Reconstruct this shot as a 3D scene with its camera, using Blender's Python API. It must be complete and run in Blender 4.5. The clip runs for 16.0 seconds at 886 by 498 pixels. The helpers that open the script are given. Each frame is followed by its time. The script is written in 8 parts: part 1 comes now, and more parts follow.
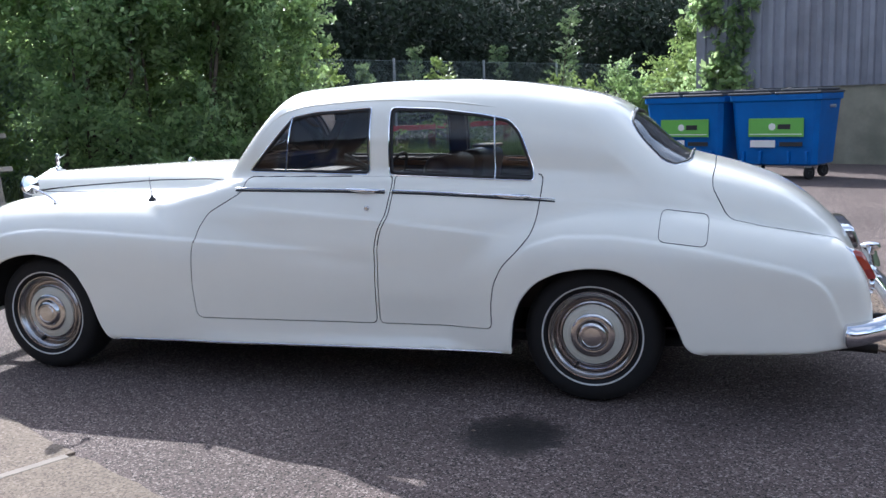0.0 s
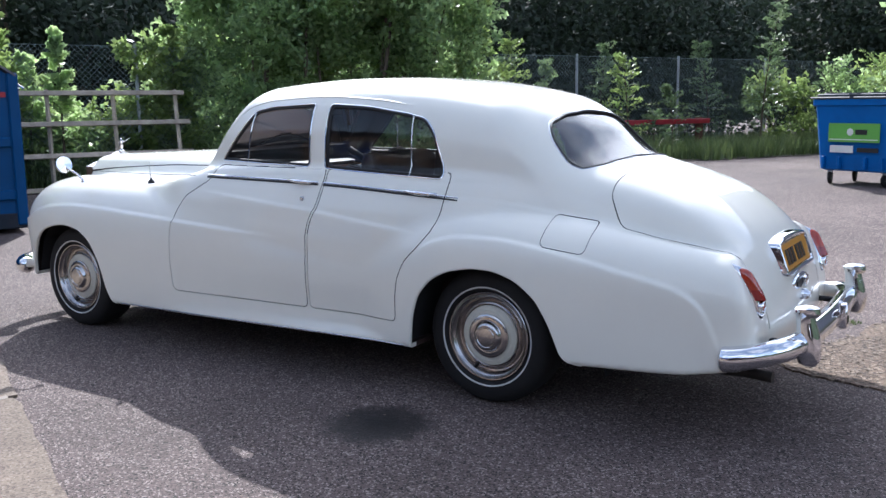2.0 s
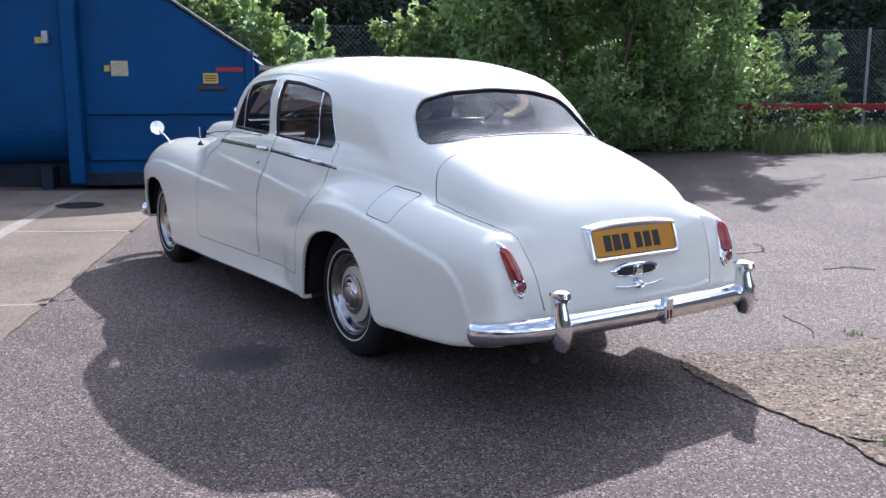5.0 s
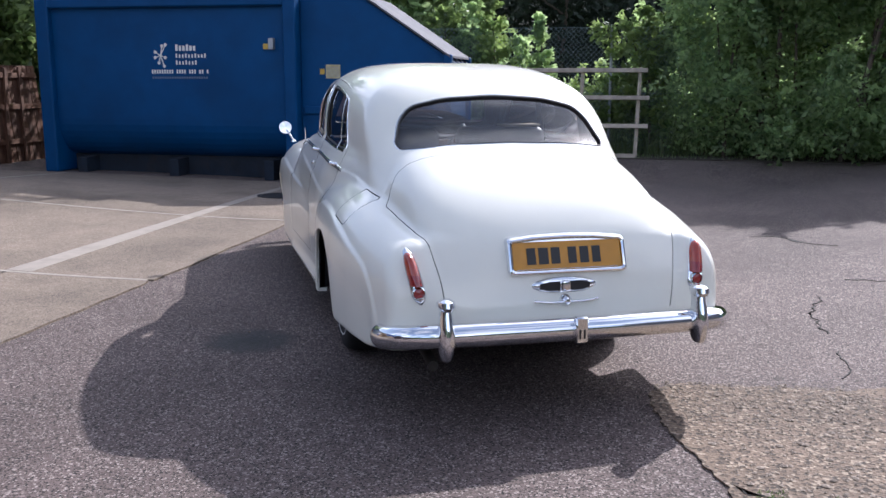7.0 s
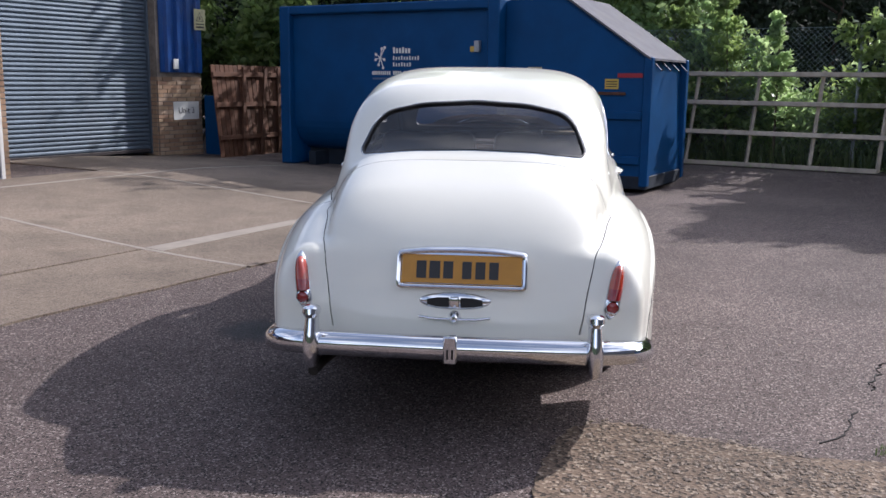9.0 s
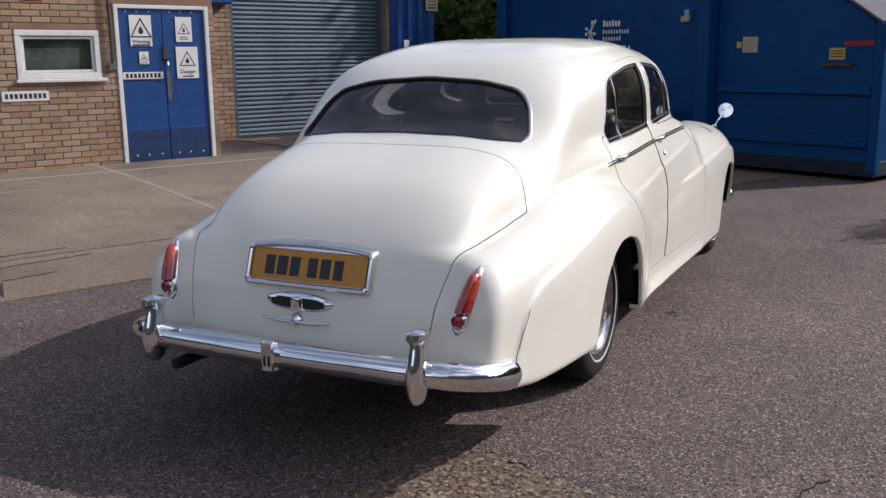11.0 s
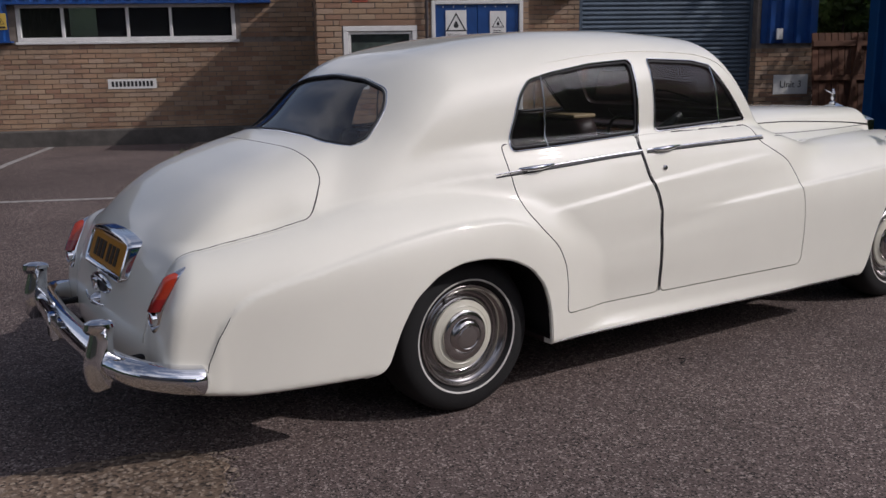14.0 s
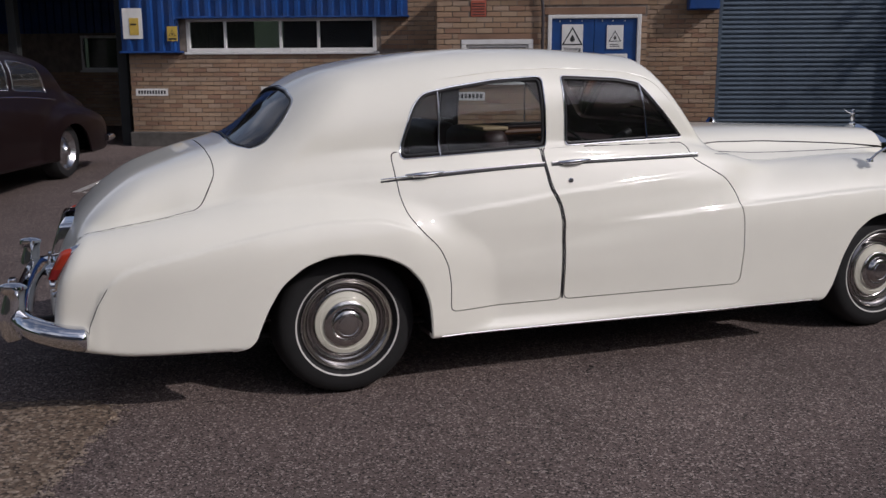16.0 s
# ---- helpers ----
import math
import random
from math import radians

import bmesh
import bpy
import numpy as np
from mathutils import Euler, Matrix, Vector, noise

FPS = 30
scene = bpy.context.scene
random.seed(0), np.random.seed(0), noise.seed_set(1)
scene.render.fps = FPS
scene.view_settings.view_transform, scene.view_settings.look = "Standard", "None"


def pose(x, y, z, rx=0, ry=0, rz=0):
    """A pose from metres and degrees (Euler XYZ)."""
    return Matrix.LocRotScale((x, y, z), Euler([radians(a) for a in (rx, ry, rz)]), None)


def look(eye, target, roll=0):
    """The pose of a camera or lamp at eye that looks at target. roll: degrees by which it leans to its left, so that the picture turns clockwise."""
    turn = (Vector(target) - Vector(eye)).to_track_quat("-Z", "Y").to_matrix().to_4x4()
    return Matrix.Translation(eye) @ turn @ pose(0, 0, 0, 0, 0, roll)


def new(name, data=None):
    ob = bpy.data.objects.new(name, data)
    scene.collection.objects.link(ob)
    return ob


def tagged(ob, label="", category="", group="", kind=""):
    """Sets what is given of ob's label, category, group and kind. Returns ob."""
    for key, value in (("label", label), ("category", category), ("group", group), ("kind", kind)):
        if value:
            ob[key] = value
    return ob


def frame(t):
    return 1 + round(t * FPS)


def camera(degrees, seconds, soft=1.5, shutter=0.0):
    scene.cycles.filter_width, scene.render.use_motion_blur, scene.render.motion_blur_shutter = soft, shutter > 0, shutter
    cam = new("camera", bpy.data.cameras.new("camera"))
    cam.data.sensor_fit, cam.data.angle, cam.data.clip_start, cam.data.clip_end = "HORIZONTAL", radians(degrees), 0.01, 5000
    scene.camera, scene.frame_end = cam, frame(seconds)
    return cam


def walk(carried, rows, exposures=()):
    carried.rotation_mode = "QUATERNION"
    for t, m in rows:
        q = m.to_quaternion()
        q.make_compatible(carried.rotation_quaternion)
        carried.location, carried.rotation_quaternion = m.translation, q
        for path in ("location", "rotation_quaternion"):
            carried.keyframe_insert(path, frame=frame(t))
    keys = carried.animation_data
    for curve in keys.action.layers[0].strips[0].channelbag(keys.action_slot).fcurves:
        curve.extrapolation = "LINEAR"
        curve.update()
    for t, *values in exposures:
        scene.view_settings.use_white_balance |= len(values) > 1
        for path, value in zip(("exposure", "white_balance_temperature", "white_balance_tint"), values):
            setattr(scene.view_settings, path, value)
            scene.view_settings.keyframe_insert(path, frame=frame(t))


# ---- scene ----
cam = camera(51.5, 16.0)
PATH = [
    (0, (-0.599, 5.180, 1.476), (-0.017, 3.292, 1.165), -1.9),
    (0.5, (-1.002, 5.086, 1.483), (-0.290, 3.243, 1.172), -1.8),
    (1, (-1.395, 4.946, 1.477), (-0.558, 3.156, 1.166), -1.3),
    (1.5, (-1.762, 4.738, 1.480), (-0.807, 3.010, 1.160), -1.1),
    (2, (-2.190, 4.585, 1.462), (-1.116, 2.927, 1.150), -0.7),
    (2.5, (-2.578, 4.398, 1.463), (-1.397, 2.815, 1.149), -0.3),
    (3, (-2.959, 4.167, 1.462), (-1.679, 2.665, 1.141), -0.1),
    (3.5, (-3.295, 3.933, 1.449), (-1.923, 2.516, 1.121), 0.2),
    (4, (-3.605, 3.647, 1.446), (-2.142, 2.326, 1.103), 0.2),
    (4.5, (-3.929, 3.359, 1.446), (-2.374, 2.143, 1.092), 0.2),
    (5, (-4.253, 3.044, 1.452), (-2.606, 1.952, 1.094), 0.0),
    (5.5, (-4.545, 2.701, 1.463), (-2.813, 1.749, 1.104), -0.1),
    (6, (-4.777, 2.328, 1.475), (-2.972, 1.528, 1.117), -0.2),
    (6.5, (-4.919, 1.924, 1.485), (-3.059, 1.282, 1.127), -0.1),
    (7, (-5.022, 1.509, 1.494), (-3.115, 1.026, 1.136), 0.1),
    (7.5, (-5.044, 1.066, 1.500), (-3.103, 0.750, 1.139), 0.4),
    (8, (-5.093, 0.608, 1.505), (-3.130, 0.463, 1.146), 0.5),
    (8.5, (-5.096, 0.149, 1.515), (-3.129, 0.171, 1.157), 0.7),
    (9, (-5.054, -0.316, 1.523), (-3.089, -0.124, 1.162), 0.7),
    (9.5, (-4.915, -0.781, 1.528), (-2.972, -0.417, 1.158), 0.5),
    (10, (-4.696, -1.225, 1.528), (-2.794, -0.691, 1.145), 0.2),
    (10.5, (-4.413, -1.628, 1.521), (-2.571, -0.930, 1.125), -0.2),
    (11, (-4.085, -1.968, 1.503), (-2.320, -1.117, 1.098), -0.7),
    (11.5, (-3.730, -2.253, 1.476), (-2.044, -1.261, 1.063), -1.2),
    (12, (-3.422, -2.626, 1.468), (-1.848, -1.464, 1.053), -1.4),
    (12.5, (-3.111, -2.901, 1.464), (-1.633, -1.620, 1.047), -1.5),
    (13, (-2.793, -3.254, 1.487), (-1.449, -1.834, 1.065), -1.4),
    (13.5, (-2.457, -3.570, 1.507), (-1.249, -2.032, 1.086), -1.2),
    (14, (-2.131, -3.866, 1.500), (-1.050, -2.234, 1.088), -0.9),
    (14.5, (-1.821, -4.138, 1.495), (-0.850, -2.437, 1.089), -0.7),
    (15, (-1.449, -4.448, 1.486), (-0.624, -2.669, 1.091), -0.7),
    (15.5, (-1.203, -4.676, 1.495), (-0.467, -2.857, 1.106), -0.7),
    (16, (-1.011, -4.848, 1.506), (-0.332, -3.006, 1.121), -0.2),
]
walk(cam, [(t, look(eye, target, roll)) for t, eye, target, roll in PATH],
     [(0, 1.15, 5700, 12), (4, 1.15, 5690, 15), (8.5, 0.68, 5920, 17), (11, 0.06, 6150, 17), (12.5, -0.34, 6150, 18), (13.5, -0.60, 6130, 19), (16, -0.73, 6130, 19)])

# ---- world and sun ----
SUN_WAY = Vector((0.87, -1.0, 1.0)).normalized()      # towards the sun
world = bpy.data.worlds.new("sky")
scene.world = world
world.use_nodes = True
wn = world.node_tree
sky = wn.nodes.new("ShaderNodeTexSky")
sky.sky_type, sky.sun_disc = "NISHITA", False
sky.sun_elevation = math.asin(SUN_WAY.z)
sky.sun_rotation = math.atan2(SUN_WAY.x, SUN_WAY.y)
sky.air_density, sky.dust_density = 1.0, 1.5
# fair-weather clouds all over the sky
way, cloud, pale, edge, over = (wn.nodes.new("ShaderNode" + k) for k in ("TexCoord", "TexNoise", "HueSaturation", "MapRange", "Mix"))
cloud.inputs["Scale"].default_value, cloud.inputs["Detail"].default_value, cloud.inputs["Roughness"].default_value = 2.6, 7.0, 0.58
wn.links.new(way.outputs["Generated"], cloud.inputs["Vector"])
edge.inputs["From Min"].default_value, edge.inputs["From Max"].default_value = 0.465, 0.62
wn.links.new(cloud.outputs["Fac"], edge.inputs["Value"])
pale.inputs["Saturation"].default_value, pale.inputs["Value"].default_value = 0.12, 2.0
wn.links.new(sky.outputs[0], pale.inputs["Color"])
over.data_type = "RGBA"
wn.links.new(edge.outputs[0], over.inputs["Factor"])
haze = wn.nodes.new("ShaderNodeHueSaturation")
haze.inputs["Saturation"].default_value = 0.74
wn.links.new(sky.outputs[0], haze.inputs["Color"])
wn.links.new(haze.outputs[0], over.inputs["A"])
wn.links.new(pale.outputs[0], over.inputs["B"])
wn.links.new(over.outputs["Result"], wn.nodes["Background"].inputs[0])
wn.nodes["Background"].inputs[1].default_value = 0.13
sun = new("sun", bpy.data.lights.new("sun", "SUN"))
sun.data.energy, sun.data.angle, sun.data.color = 3.4, radians(0.6), (1.0, 0.95, 0.87)
sun.matrix_world = look(SUN_WAY * 40, (0, 0, 0))
# ---- materials ----
def material(name, colour, rough=0.5, metal=0.0, var=0.0, scale=8.0, bump=0.0, bump_scale=60.0, coat=0.0, second=None,
             stain=0.0, stain_scale=1.2, stain_colour=(0.05, 0.045, 0.04), spec=0.5, rand=0.0, emit=0.0):
    """A surface with grain (var, scale), blotches (stain) and fine relief (bump)."""
    m = bpy.data.materials.new(name)
    m.use_nodes = True
    nt = m.node_tree
    b = nt.nodes["Principled BSDF"]
    b.inputs["Roughness"].default_value, b.inputs["Metallic"].default_value = rough, metal
    b.inputs["Coat Weight"].default_value, b.inputs["Coat Roughness"].default_value = coat, 0.04
    b.inputs["Specular IOR Level"].default_value = spec
    b.inputs["Base Color"].default_value = (*colour, 1)
    tc = nt.nodes.new("ShaderNodeTexCoord")
    out = None

    def noise_at(sc, detail=5.0, rough_=0.6):
        n = nt.nodes.new("ShaderNodeTexNoise")
        n.inputs["Scale"].default_value, n.inputs["Detail"].default_value, n.inputs["Roughness"].default_value = sc, detail, rough_
        nt.links.new(tc.outputs["Object"], n.inputs["Vector"])
        return n

    def mixed(fac, a, c):
        mx = nt.nodes.new("ShaderNodeMix")
        mx.data_type = "RGBA"
        nt.links.new(fac, mx.inputs["Factor"])
        for sock, v in ((mx.inputs["A"], a), (mx.inputs["B"], c)):
            if isinstance(v, tuple):
                sock.default_value = (*v, 1)
            else:
                nt.links.new(v, sock)
        return mx.outputs["Result"]

    def ramp(src, lo, hi):
        r = nt.nodes.new("ShaderNodeMapRange")
        r.inputs["From Min"].default_value, r.inputs["From Max"].default_value = lo, hi
        nt.links.new(src, r.inputs["Value"])
        return r.outputs[0]

    if var > 0:
        c2 = second or tuple(v * (1 - var) for v in colour)
        out = mixed(ramp(noise_at(scale).outputs["Fac"], 0.35, 0.68), colour, c2)
    if stain > 0:
        r = nt.nodes.new("ShaderNodeMath")
        r.operation = "MULTIPLY"
        r.inputs[1].default_value = stain
        nt.links.new(ramp(noise_at(stain_scale, 7.0, 0.65).outputs["Fac"], 0.48, 0.72), r.inputs[0])
        out = mixed(r.outputs[0], out or colour, stain_colour)
    if rand > 0:
        oi = nt.nodes.new("ShaderNodeObjectInfo")
        hsv = nt.nodes.new("ShaderNodeHueSaturation")
        r = nt.nodes.new("ShaderNodeMapRange")
        r.inputs["To Min"].default_value, r.inputs["To Max"].default_value = 1 - rand, 1 + rand
        nt.links.new(oi.outputs["Random"], r.inputs["Value"])
        nt.links.new(r.outputs[0], hsv.inputs["Value"])
        if out:
            nt.links.new(out, hsv.inputs["Color"])
        else:
            hsv.inputs["Color"].default_value = (*colour, 1)
        out = hsv.outputs[0]
    if out:
        nt.links.new(out, b.inputs["Base Color"])
    if bump > 0:
        bp = nt.nodes.new("ShaderNodeBump")
        bp.inputs["Strength"].default_value, bp.inputs["Distance"].default_value = bump, 0.004
        nt.links.new(noise_at(bump_scale, 6.0).outputs["Fac"], bp.inputs["Height"])
        nt.links.new(bp.outputs[0], b.inputs["Normal"])
    if emit:
        b.inputs["Emission Color"].default_value = (*colour, 1)
        b.inputs["Emission Strength"].default_value = emit
    return m


def glass(name, tint, rough=0.01, ior=1.52, haze_mix=0.012):
    """Thin pane: a clear tinted see-through with a glossy skin."""
    m = bpy.data.materials.new(name)
    m.use_nodes = True
    nt = m.node_tree
    nt.nodes.remove(nt.nodes["Principled BSDF"])
    tr, gl, mx, fr = (nt.nodes.new("ShaderNode" + k) for k in ("BsdfTransparent", "BsdfGlossy", "MixShader", "Fresnel"))
    tr.inputs[0].default_value = (*tint, 1)
    gl.inputs["Roughness"].default_value = rough
    fr.inputs[0].default_value = ior
    nt.links.new(fr.outputs[0], mx.inputs[0])
    nt.links.new(tr.outputs[0], mx.inputs[1])
    nt.links.new(gl.outputs[0], mx.inputs[2])
    # pale diffuse film puts a hazy brightness into the pane's colour
    df, film = nt.nodes.new("ShaderNodeBsdfDiffuse"), nt.nodes.new("ShaderNodeMixShader")
    df.inputs[0].default_value = (0.42, 0.42, 0.41, 1)
    film.inputs[0].default_value = haze_mix
    nt.links.new(mx.outputs[0], film.inputs[1])
    nt.links.new(df.outputs[0], film.inputs[2])
    nt.links.new(film.outputs[0], nt.nodes["Material Output"].inputs[0])
    return m


M = {}
M["paint"] = material("white car paint", (0.805, 0.785, 0.685), 0.45, coat=0.9, var=0.03, scale=3.0, spec=0.3)
M["lining"] = material("brown leather lining", (0.034, 0.017, 0.015), 0.6, var=0.3, scale=20, bump=0.2, bump_scale=150)
M["headlining"] = material("beige cloth headlining", (0.25, 0.22, 0.18), 0.9, var=0.15, scale=40)
M["leather"] = material("oxblood leather", (0.026, 0.010, 0.010), 0.5, var=0.35, scale=14, bump=0.25, bump_scale=90)
M["leather_tan"] = material("tan leather", (0.36, 0.27, 0.15), 0.6, var=0.2, scale=20)
M["veneer"] = material("polished walnut veneer", (0.13, 0.055, 0.025), 0.2, var=0.5, scale=9, coat=0.5)
M["chrome"] = material("chrome", (0.82, 0.83, 0.85), 0.07, 1.0, var=0.06, scale=6)
M["chrome_dull"] = material("dull chrome", (0.62, 0.62, 0.63), 0.25, 1.0, var=0.15, scale=18)
M["rubber"] = material("black tyre rubber", (0.0075, 0.007, 0.007), 0.8, var=0.4, scale=12, bump=0.3, bump_scale=90)
M["band"] = material("white tyre band", (0.62, 0.60, 0.56), 0.7, var=0.2, scale=20)
M["black"] = material("matt black underseal", (0.012, 0.012, 0.013), 0.85, var=0.3, scale=8)
M["seal"] = material("black rubber seal", (0.015, 0.015, 0.016), 0.55, var=0.2, scale=30)
M["amber"] = material("amber lens", (0.38, 0.035, 0.012), 0.12, coat=1.0, var=0.15, scale=60)
M["red_lens"] = material("red lens", (0.28, 0.012, 0.012), 0.12, coat=1.0, var=0.2, scale=60)
M["plate"] = material("yellow number plate", (0.56, 0.25, 0.012), 0.35, coat=0.15, var=0.12, scale=14)
M["plate_ink"] = material("black plate ink", (0.015, 0.014, 0.014), 0.4)
M["mirror"] = material("mirror glass", (0.9, 0.91, 0.92), 0.02, 1.0)
M["car_glass"] = glass("car glass", (0.80, 0.83, 0.83))
M["rear_glass"] = glass("tinted rear glass", (0.78, 0.81, 0.85), 0.01, 1.8, 0.05)
M["pane"] = glass("window pane", (0.78, 0.82, 0.80))
# ---- mesh helpers ----
def mesh_np(name, verts, faces, mat=None, smooth=False, more=(), index=None):
    """A mesh from arrays: verts n x 3, faces m x 3 or m x 4."""
    me = bpy.data.meshes.new(name)
    verts, faces = np.asarray(verts, np.float32), np.asarray(faces, np.int32)
    k = faces.shape[1]
    me.vertices.add(len(verts))
    me.vertices.foreach_set("co", verts.ravel())
    me.loops.add(faces.size)
    me.loops.foreach_set("vertex_index", faces.ravel())
    me.polygons.add(len(faces))
    me.polygons.foreach_set("loop_start", np.arange(0, faces.size, k, dtype=np.int32))
    me.polygons.foreach_set("loop_total", np.full(len(faces), k, np.int32))
    for m in ([mat] if mat else []) + list(more):
        me.materials.append(m)
    if index is not None:
        me.polygons.foreach_set("material_index", np.asarray(index, np.int32))
    me.polygons.foreach_set("use_smooth", np.full(len(faces), smooth))
    me.update(calc_edges=True)
    me.validate()
    return me


def link(ob, parent):
    if parent:
        ob.parent = parent
    return ob


def part(name, bm, mat, parent=None, label="", smooth=False, at=None):
    """Links a bmesh as one mesh object under a thing or a part."""
    me = bpy.data.meshes.new(name)
    bmesh.ops.recalc_face_normals(bm, faces=bm.faces)
    bm.to_mesh(me)
    bm.free()
    for m in (mat if isinstance(mat, (list, tuple)) else [mat]):
        me.materials.append(m)
    if smooth:
        me.polygons.foreach_set("use_smooth", np.full(len(me.polygons), True))
        me.set_sharp_from_angle(angle=radians(38))
    ob = link(new(name, me), parent)
    if at is not None:
        ob.matrix_basis = at
    return tagged(ob, label)


def thing(name, label, category, at=None, group="", kind=""):
    ob = new(name)
    ob.empty_display_size = 0.2
    if at is not None:
        ob.matrix_basis = at
    return tagged(ob, label, category, group, kind)


def box(bm, x0, x1, y0, y1, z0, z1, bevel=0.0, m=None, seg=1):
    vs = [bm.verts.new((x, y, z)) for x in (x0, x1) for y in (y0, y1) for z in (z0, z1)]
    fs = [bm.faces.new([vs[i] for i in q]) for q in ((0, 1, 3, 2), (4, 6, 7, 5), (0, 4, 5, 1), (2, 3, 7, 6), (0, 2, 6, 4), (1, 5, 7, 3))]
    if bevel > 0:
        out = bmesh.ops.bevel(bm, geom=list({e for f in fs for e in f.edges}), offset=bevel, segments=seg, affect="EDGES", profile=0.5)
        vs = list({v for v in vs if v.is_valid} | set(out["verts"]))
    if m is not None:
        bmesh.ops.transform(bm, matrix=m, verts=vs)
    return bm


def boxed(x0, x1, y0, y1, z0, z1, bevel=0.0, m=None, seg=1):
    return box(bmesh.new(), x0, x1, y0, y1, z0, z1, bevel, m, seg)


def lathe(profile, n=32, axis="y", bm=None, m=None, caps=False):
    """A turned form: profile of (radius, along) round an axis."""
    bm = bm or bmesh.new()
    rings = []
    for r, h in profile:
        ring = []
        for i in range(n):
            a = 2 * math.pi * i / n
            c, s = r * math.cos(a), r * math.sin(a)
            p = {"y": (c, h, s), "z": (c, s, h), "x": (h, c, s)}[axis]
            ring.append(bm.verts.new(m @ Vector(p) if m is not None else p))
        rings.append(ring)
    for a, b in zip(rings, rings[1:]):
        for i in range(n):
            bm.faces.new((a[i], a[(i + 1) % n], b[(i + 1) % n], b[i]))
    for ring, r in ((rings[0], profile[0][0]), (rings[-1], profile[-1][0])):
        if caps and r > 1e-4:
            bm.faces.new(ring)
    return bm


def sweep(points, radius, n=8, bm=None, flat=1.0, closed=False, cap=True):
    """A rod of round or flattened section along points; radius a number or one a point."""
    bm = bm or bmesh.new()
    pts = [Vector(p) for p in points]
    rad = [float(radius)] * len(pts) if isinstance(radius, (int, float)) else [float(r) for r in radius]
    rings, side = [], None
    for i, p in enumerate(pts):
        a = pts[i - 1] if (i or closed) else p
        b = pts[(i + 1) % len(pts)] if (i + 1 < len(pts) or closed) else p
        d = (b - a).normalized()
        if side is None:
            side = d.cross(Vector((0, 0, 1)))
            side = side.normalized() if side.length > 1e-3 else Vector((1, 0, 0))
        side = (side - d * side.dot(d)).normalized()
        up = side.cross(d)
        rings.append([bm.verts.new(p + rad[i] * (math.cos(2 * math.pi * k / n) * side + flat * math.sin(2 * math.pi * k / n) * up)) for k in range(n)])
    pairs = list(zip(rings, rings[1:])) + ([(rings[-1], rings[0])] if closed else [])
    for a, b in pairs:
        for k in range(n):
            bm.faces.new((a[k], a[(k + 1) % n], b[(k + 1) % n], b[k]))
    if cap and not closed:
        bm.faces.new(rings[0])
        bm.faces.new(rings[-1][::-1])
    return bm


def curve_pts(ctrl, n=8, closed=False):
    """Catmull-Rom points through the control points."""
    c = [Vector(p) for p in ctrl]
    out, m = [], len(c)
    for i in range(m if closed else m - 1):
        p0, p1, p2, p3 = (c[(i + k) % m] if closed else c[min(max(i + k, 0), m - 1)] for k in (-1, 0, 1, 2))
        for j in range(n):
            t = j / n
            out.append(0.5 * (2 * p1 + (p2 - p0) * t + (2 * p0 - 5 * p1 + 4 * p2 - p3) * t * t + (3 * p1 - 3 * p2 + p3 - p0) * t ** 3))
    if not closed:
        out.append(c[-1])
    return out
# ---- the car's skin: a smooth solid in x ahead from the rear axle, y left, z up ----
def ip(x, xs, ys):
    """Monotone cubic through a short table."""
    xs, ys = np.asarray(xs, float), np.asarray(ys, float)
    h, d = np.diff(xs), np.diff(ys) / np.diff(xs)
    s = np.zeros(len(xs))
    s[0], s[-1] = d[0], d[-1]
    ok = d[:-1] * d[1:] > 0
    s[1:-1][ok] = 2 * d[:-1][ok] * d[1:][ok] / (d[:-1] + d[1:])[ok]
    x = np.clip(x, xs[0], xs[-1])
    i = np.clip(np.searchsorted(xs, x) - 1, 0, len(h) - 1)
    t = (x - xs[i]) / h[i]
    return ((2 * t ** 3 - 3 * t * t + 1) * ys[i] + (t ** 3 - 2 * t * t + t) * h[i] * s[i]
            + (-2 * t ** 3 + 3 * t * t) * ys[i + 1] + (t ** 3 - t * t) * h[i] * s[i + 1])


def smin(a, b, k):
    h = np.clip(0.5 + 0.5 * (b - a) / k, 0, 1)
    return b + (a - b) * h - k * h * (1 - h)


def smax(a, b, k):
    return -smin(-a, -b, k)


def oval(u, v, n):
    return (np.abs(u) ** n + np.abs(v) ** n) ** (1.0 / n) - 1


FRONT_LINE = ([1.0, 1.409, 1.928, 2.522, 2.82, 3.091, 3.284, 3.5, 3.65], [0.735, 0.756, 0.787, 0.820, 0.835, 0.842, 0.830, 0.785, 0.72])
REAR_LINE = ([-1.16, -1.10, -1.055, -1.0, -0.943, -0.846, -0.70, -0.529, -0.312, -0.05, 0.115, 0.223, 0.318, 0.372], [0.34, 0.49, 0.585, 0.640, 0.673, 0.702, 0.735, 0.773, 0.812, 0.838, 0.836, 0.813, 0.773, 0.70])


SILL_LINE = ([-1.3, -1.1, -0.95, -0.65, -0.50, -0.3, 0.4, 2.7, 3.3, 3.7], [0.35, 0.318, 0.298, 0.294, 0.292, 0.258, 0.252, 0.232, 0.28, 0.34])
DOOR_LINE = ([0.3, 0.5, 0.83, 1.02, 1.5, 2.0], [0.82, 0.843, 0.881, 0.903, 0.945, 0.985])
SHOULDER = ([-0.7, -0.6, -0.4, -0.19, -0.1, 0.1, 0.24, 0.35], [0.88, 0.90, 0.943, 0.975, 0.987, 1.0, 1.003, 1.0])
VALLEY = ([-1.25, -1.168, -1.046, -0.914, -0.739, -0.65], [0.546, 0.581, 0.617, 0.641, 0.667, 0.690])


